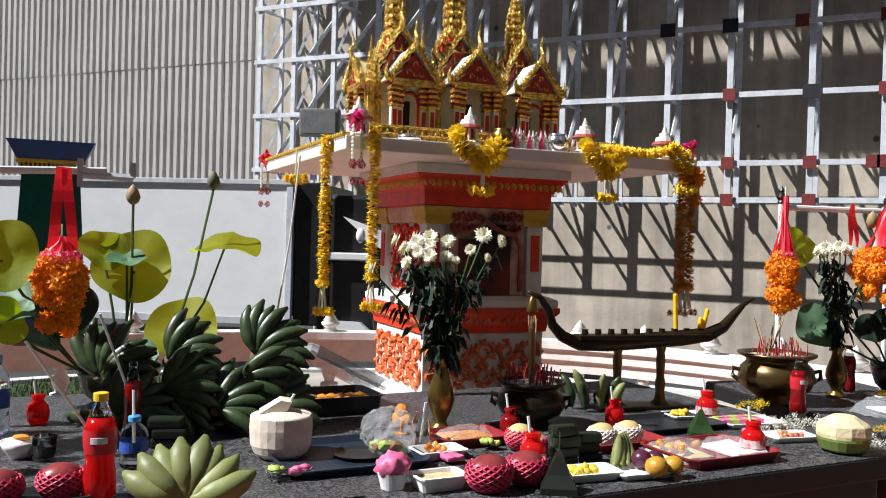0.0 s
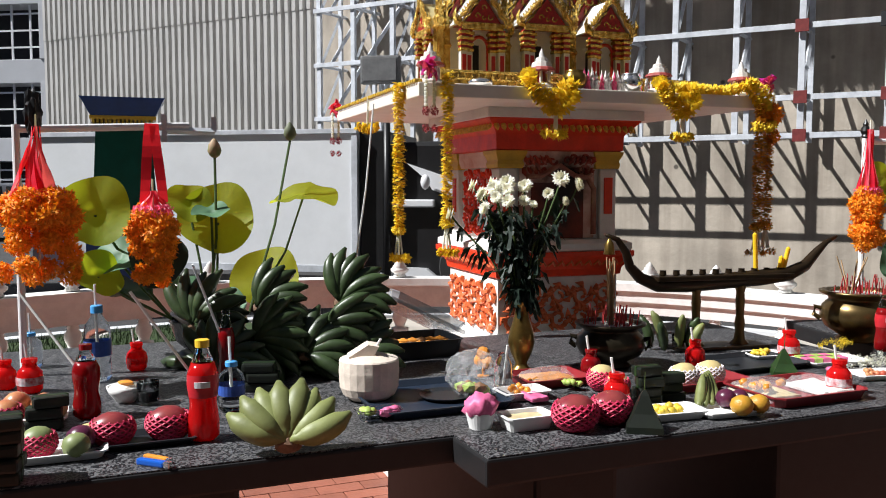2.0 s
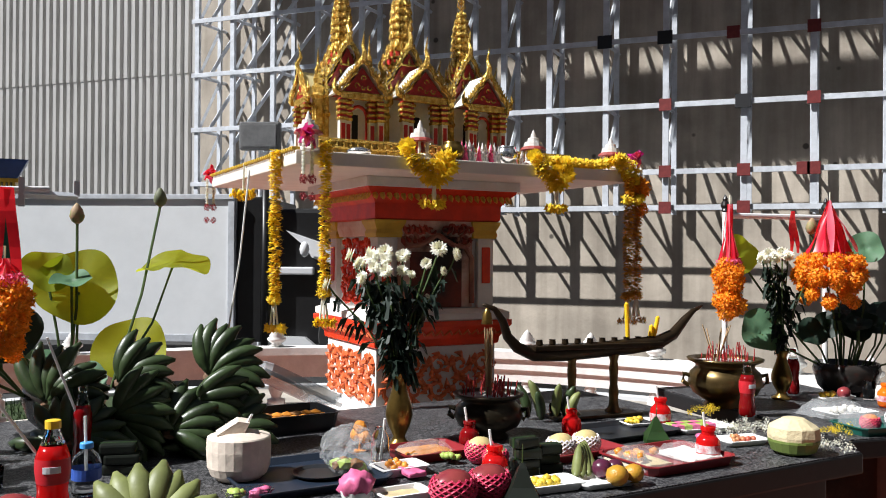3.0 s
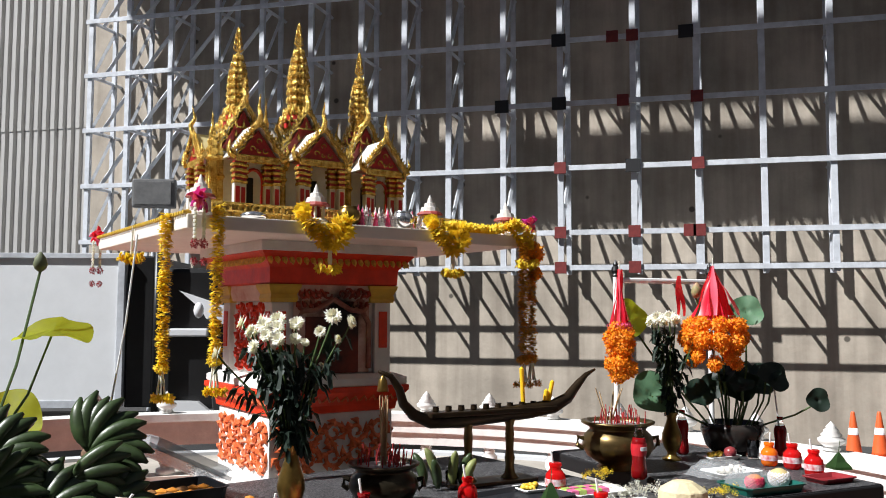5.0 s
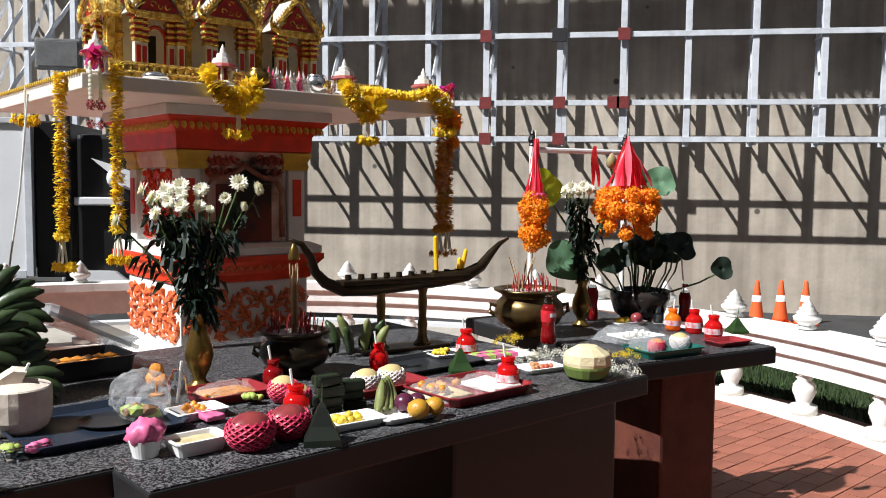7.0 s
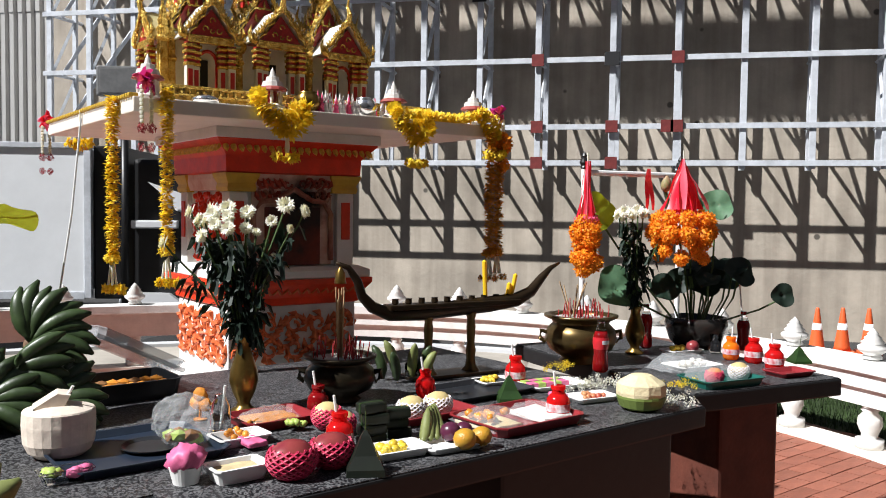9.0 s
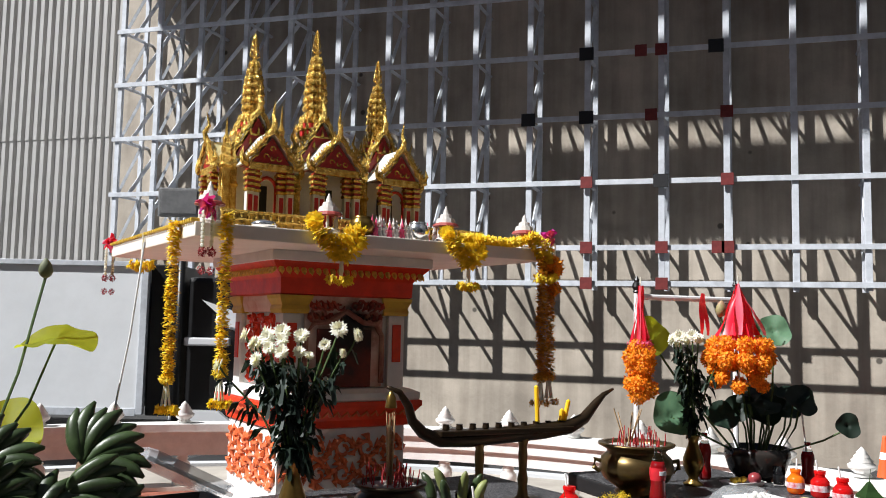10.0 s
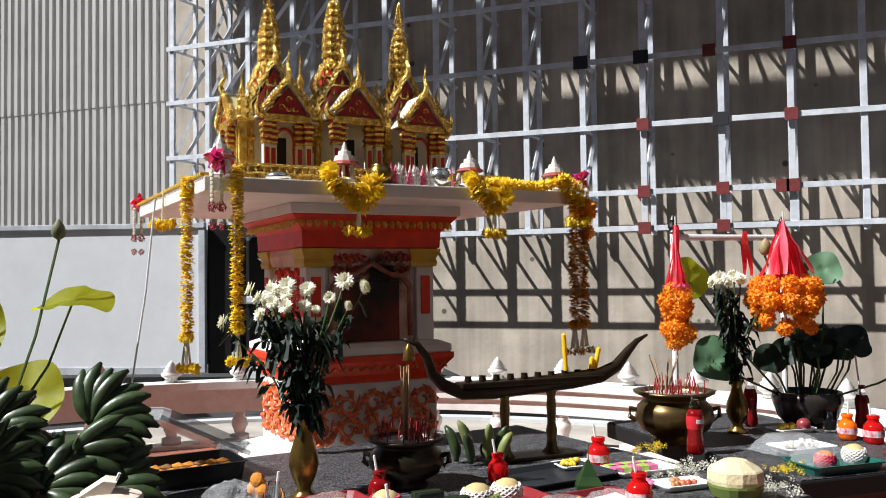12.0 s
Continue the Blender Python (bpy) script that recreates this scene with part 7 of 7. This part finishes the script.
def incense_pot(x, y, r, h, mat, label, seed, long_bundle, shine):
    p = thing("incense_pot", label, "incense pot", pose(x, y, TOP), "incense pots")
    part("bowl", lathe([(r * 0.55, 0), (r * 0.6, 0.006), (r * 0.5, 0.016), (r * 0.86, h * 0.28), (r, h * 0.48), (r * 0.94, h * 0.7), (r * 0.78, h * 0.82), (r * 0.80, h * 0.88), (r * 1.02, h * 0.96), (r * 1.03, h), (r * 0.84, h), (r * 0.8, h * 0.9)], 32, cap=False), mat, p, smooth=True)
    part("ash", lathe([(0.001, h * 0.94), (r * 0.82, h * 0.93)], 24, cap=False), ash, p)
    part("base", lathe([(r * 0.55, 0.0), (0.001, 0.001)], 24, cap=False), mat, p)
    for s in (-1, 1):
        part("handle", tube([(s * r * 0.93, 0, h * 0.62), (s * r * 1.12, 0, h * 0.66), (s * r * 1.14, 0, h * 0.5), (s * r * 0.98, 0, h * 0.42)], 0.008, 8, m=pose(0, 0, 0, 0, 0, 15)), mat, p)
    rnd = random.Random(seed)
    for i in range(46):
        a, q = rnd.uniform(0, 6.28), r * 0.78 * math.sqrt(rnd.random())
        l = rnd.uniform(0.02, 0.06)
        dx, dy = rnd.uniform(-0.2, 0.2) * l, rnd.uniform(-0.2, 0.2) * l
        part("incense_stub", tube([(q * math.cos(a), q * math.sin(a), h * 0.9), (q * math.cos(a) + dx, q * math.sin(a) + dy, h * 0.95 + l)], 0.0016, 4), incense_red, p)
    for i in range(long_bundle[0]):
        a = rnd.uniform(0, 6.28)
        l = long_bundle[1] * rnd.uniform(0.85, 1.05)
        sp = long_bundle[2]
        part("incense_stick", tube([(long_bundle[3] + 0.006 * math.cos(a), 0.006 * math.sin(a), h * 0.9), (long_bundle[3] + sp * math.cos(a), sp * math.sin(a), h + l)], 0.0019, 4), incense_tan, p)
    return p


incense_pot(-0.775, 2.33, 0.098, 0.125, brass_dark, "blackened bronze pot bristling with red incense stubs", 4, (11, 0.18, 0.012, 0.0), 0)
incense_pot(-0.175, 3.13, 0.125, 0.165, bronze, "large polished bronze incense pot on the table", 5, (9, 0.11, 0.05, -0.03), 0)

boat_wood = material("dark_bronze_boat", (0.045, 0.028, 0.014), 0.35, 0.6, vary=0.4, scale=16)
candle_yellow = material("yellow_wax", (0.85, 0.58, 0.02), 0.4, translucent=0.2)


def candle_boat():
    A, B = Vector((-0.846, 2.493, 0)), Vector((-0.246, 3.048, 0))
    d = (B - A)
    m = Matrix.Translation(A) @ pose(0, 0, 0, 0, 0, math.degrees(math.atan2(d.y, d.x)))
    L = d.length
    t = thing("candle_stand", "long bronze boat-shaped candle stand with upswept ends", "candle stand", m)
    line = [(0.0, 1.165), (0.04, 1.15), (0.07, 1.11), (0.085, 1.065), (0.12, 1.03), (0.18, 1.005), (0.28, 1.004), (0.40, 1.012), (0.55, 1.020), (0.66, 1.030), (0.72, 1.055), (0.765, 1.10), (0.80, 1.13), (0.84, 1.148)]
    k = L / 0.84
    rad = [0.005, 0.009, 0.013, 0.015, 0.018, 0.021, 0.024, 0.026, 0.026, 0.023, 0.019, 0.014, 0.009, 0.004]
    part("hull", tube([(x * k, 0, z) for x, z in line], 0.02, 10, taper=rad), boat_wood, t, smooth=True)
    part("deck", box(0.17 * k, -0.030, 1.018, 0.66 * k, 0.030, 1.034, 0.004), boat_wood, t)
    for x in (0.32, 0.48):
        part("leg", lathe([(0.028, 0.802), (0.03, 0.812), (0.018, 0.826), (0.014, 0.85), (0.017, 0.875), (0.0125, 0.90), (0.015, 0.95), (0.0125, 0.975), (0.018, 0.995), (0.018, 1.006)], 16, m=pose(x * k, 0, 0)), bronze, t, smooth=True)
    part("foot_board", box(0.24 * k, -0.05, 0.80, 0.56 * k, 0.05, 0.812, 0.004), boat_wood, t)
    for i in range(10):
        part("candle_cup", lathe([(0.007, 0), (0.011, 0.004), (0.0095, 0.016), (0.011, 0.018), (0.007, 0.018)], 10, m=pose((0.20 + 0.047 * i) * k, 0.0, 1.033)), boat_wood, t)
    for x, h, tilt in ((0.535, 0.125, -3), (0.622, 0.05, 8), (0.635, 0.08, 14)):
        part("candle", lathe([(0.0072, 0), (0.0072, h), (0.001, h + 0.006)], 10, m=pose(x * k, 0, 1.034, 0, tilt, 0)), candle_yellow, t, "yellow wax candle")
    bell = part("bell", lathe([(0.018, 0.0), (0.016, 0.012), (0.0135, 0.032), (0.006, 0.044), (0.003, 0.05)], 14, m=pose(0.012 * k, -0.004, 1.105)), brass, t, smooth=True)
    part("bell_cord", lathe([(0.0015, 0.05), (0.0015, 0.062)], 6, m=pose(0.012 * k, -0.004, 1.105)), boat_wood, bell)
    return t


candle_boat()
tagged(part("white_cord", tube([(-1.62, 2.40, 1.585), (-1.64, 2.38, 1.3), (-1.68, 2.36, 1.0), (-1.70, 2.35, 0.81)], 0.003, 6), straw_mat), "white cord hanging from the slab to the table", "cord")

dark_blocker = material("dark_grey_sky_block", (0.05, 0.05, 0.054), 0.7, vary=0.2, scale=0.8)
# ---- added unseen enclosing walls behind and beside the camera, to cut sky fill ----
tagged(part("sky_block_east", box(15, -14, -0.14, 15.4, 14.3, 34), dark_blocker), "added unseen plain wall that cuts skylight from the east", "wall", kind="structure")
tagged(part("sky_block_south", box(-24, -14.4, -0.14, 15, -14, 20), dark_blocker), "added unseen plain wall that cuts skylight behind the camera", "wall", kind="structure")
tagged(part("sky_block_west", box(-24.4, -14, -0.14, -24, -2, 20), dark_blocker), "added unseen plain wall that cuts skylight from the west", "wall", kind="structure")

# ---- terrace pavers, last ----
def pavers():
    rnd = random.Random(77)
    L, W, J = 0.20, 0.10, 0.006
    ang = radians(51)
    bmp = bmesh.new()
    box(-L / 2 + J / 2, -W / 2 + J / 2, -0.03, L / 2 - J / 2, W / 2 - J / 2, 0.0, 0.0, bmp)
    one = mesh_of(bmp, "paver", paver)
    verts, faces, near = [], [], 0
    base = [Vector(v.co) for v in one.vertices]
    polys = [tuple(p.vertices) for p in one.polygons]
    for i in range(-24, 25):
        for j in range(-48, 49):
            u, v = i * L + (L / 2 if j % 2 else 0), j * W
            x, y = CENTRE.x + u * math.cos(ang) - v * math.sin(ang), CENTRE.y + u * math.sin(ang) + v * math.cos(ang)
            if math.hypot(x - CENTRE.x, y - CENTRE.y) > RADIUS + 0.2:
                continue
            m = pose(x, y, rnd.uniform(-0.002, 0.0), rnd.uniform(-0.4, 0.4), rnd.uniform(-0.4, 0.4), 51)
            if 0.0 < x < 1.7 and 2.9 < y < 5.3 and near < 290:
                o = new("paver", one)
                o.parent, o.matrix_basis = terrace, Matrix.Translation(-CENTRE) @ m
                near += 1
            else:
                k = len(verts)
                verts += [m @ q for q in base]
                faces += [tuple(k + a for a in p) for p in polys]
    me = bpy.data.meshes.new("paver_field")
    me.from_pydata(verts, [], faces)
    me.materials.append(paver)
    o = new("paver_field", me)
    o.parent = terrace
    o.matrix_basis = Matrix.Translation(-CENTRE)
    tagged(o, kind="stuff")


pavers()
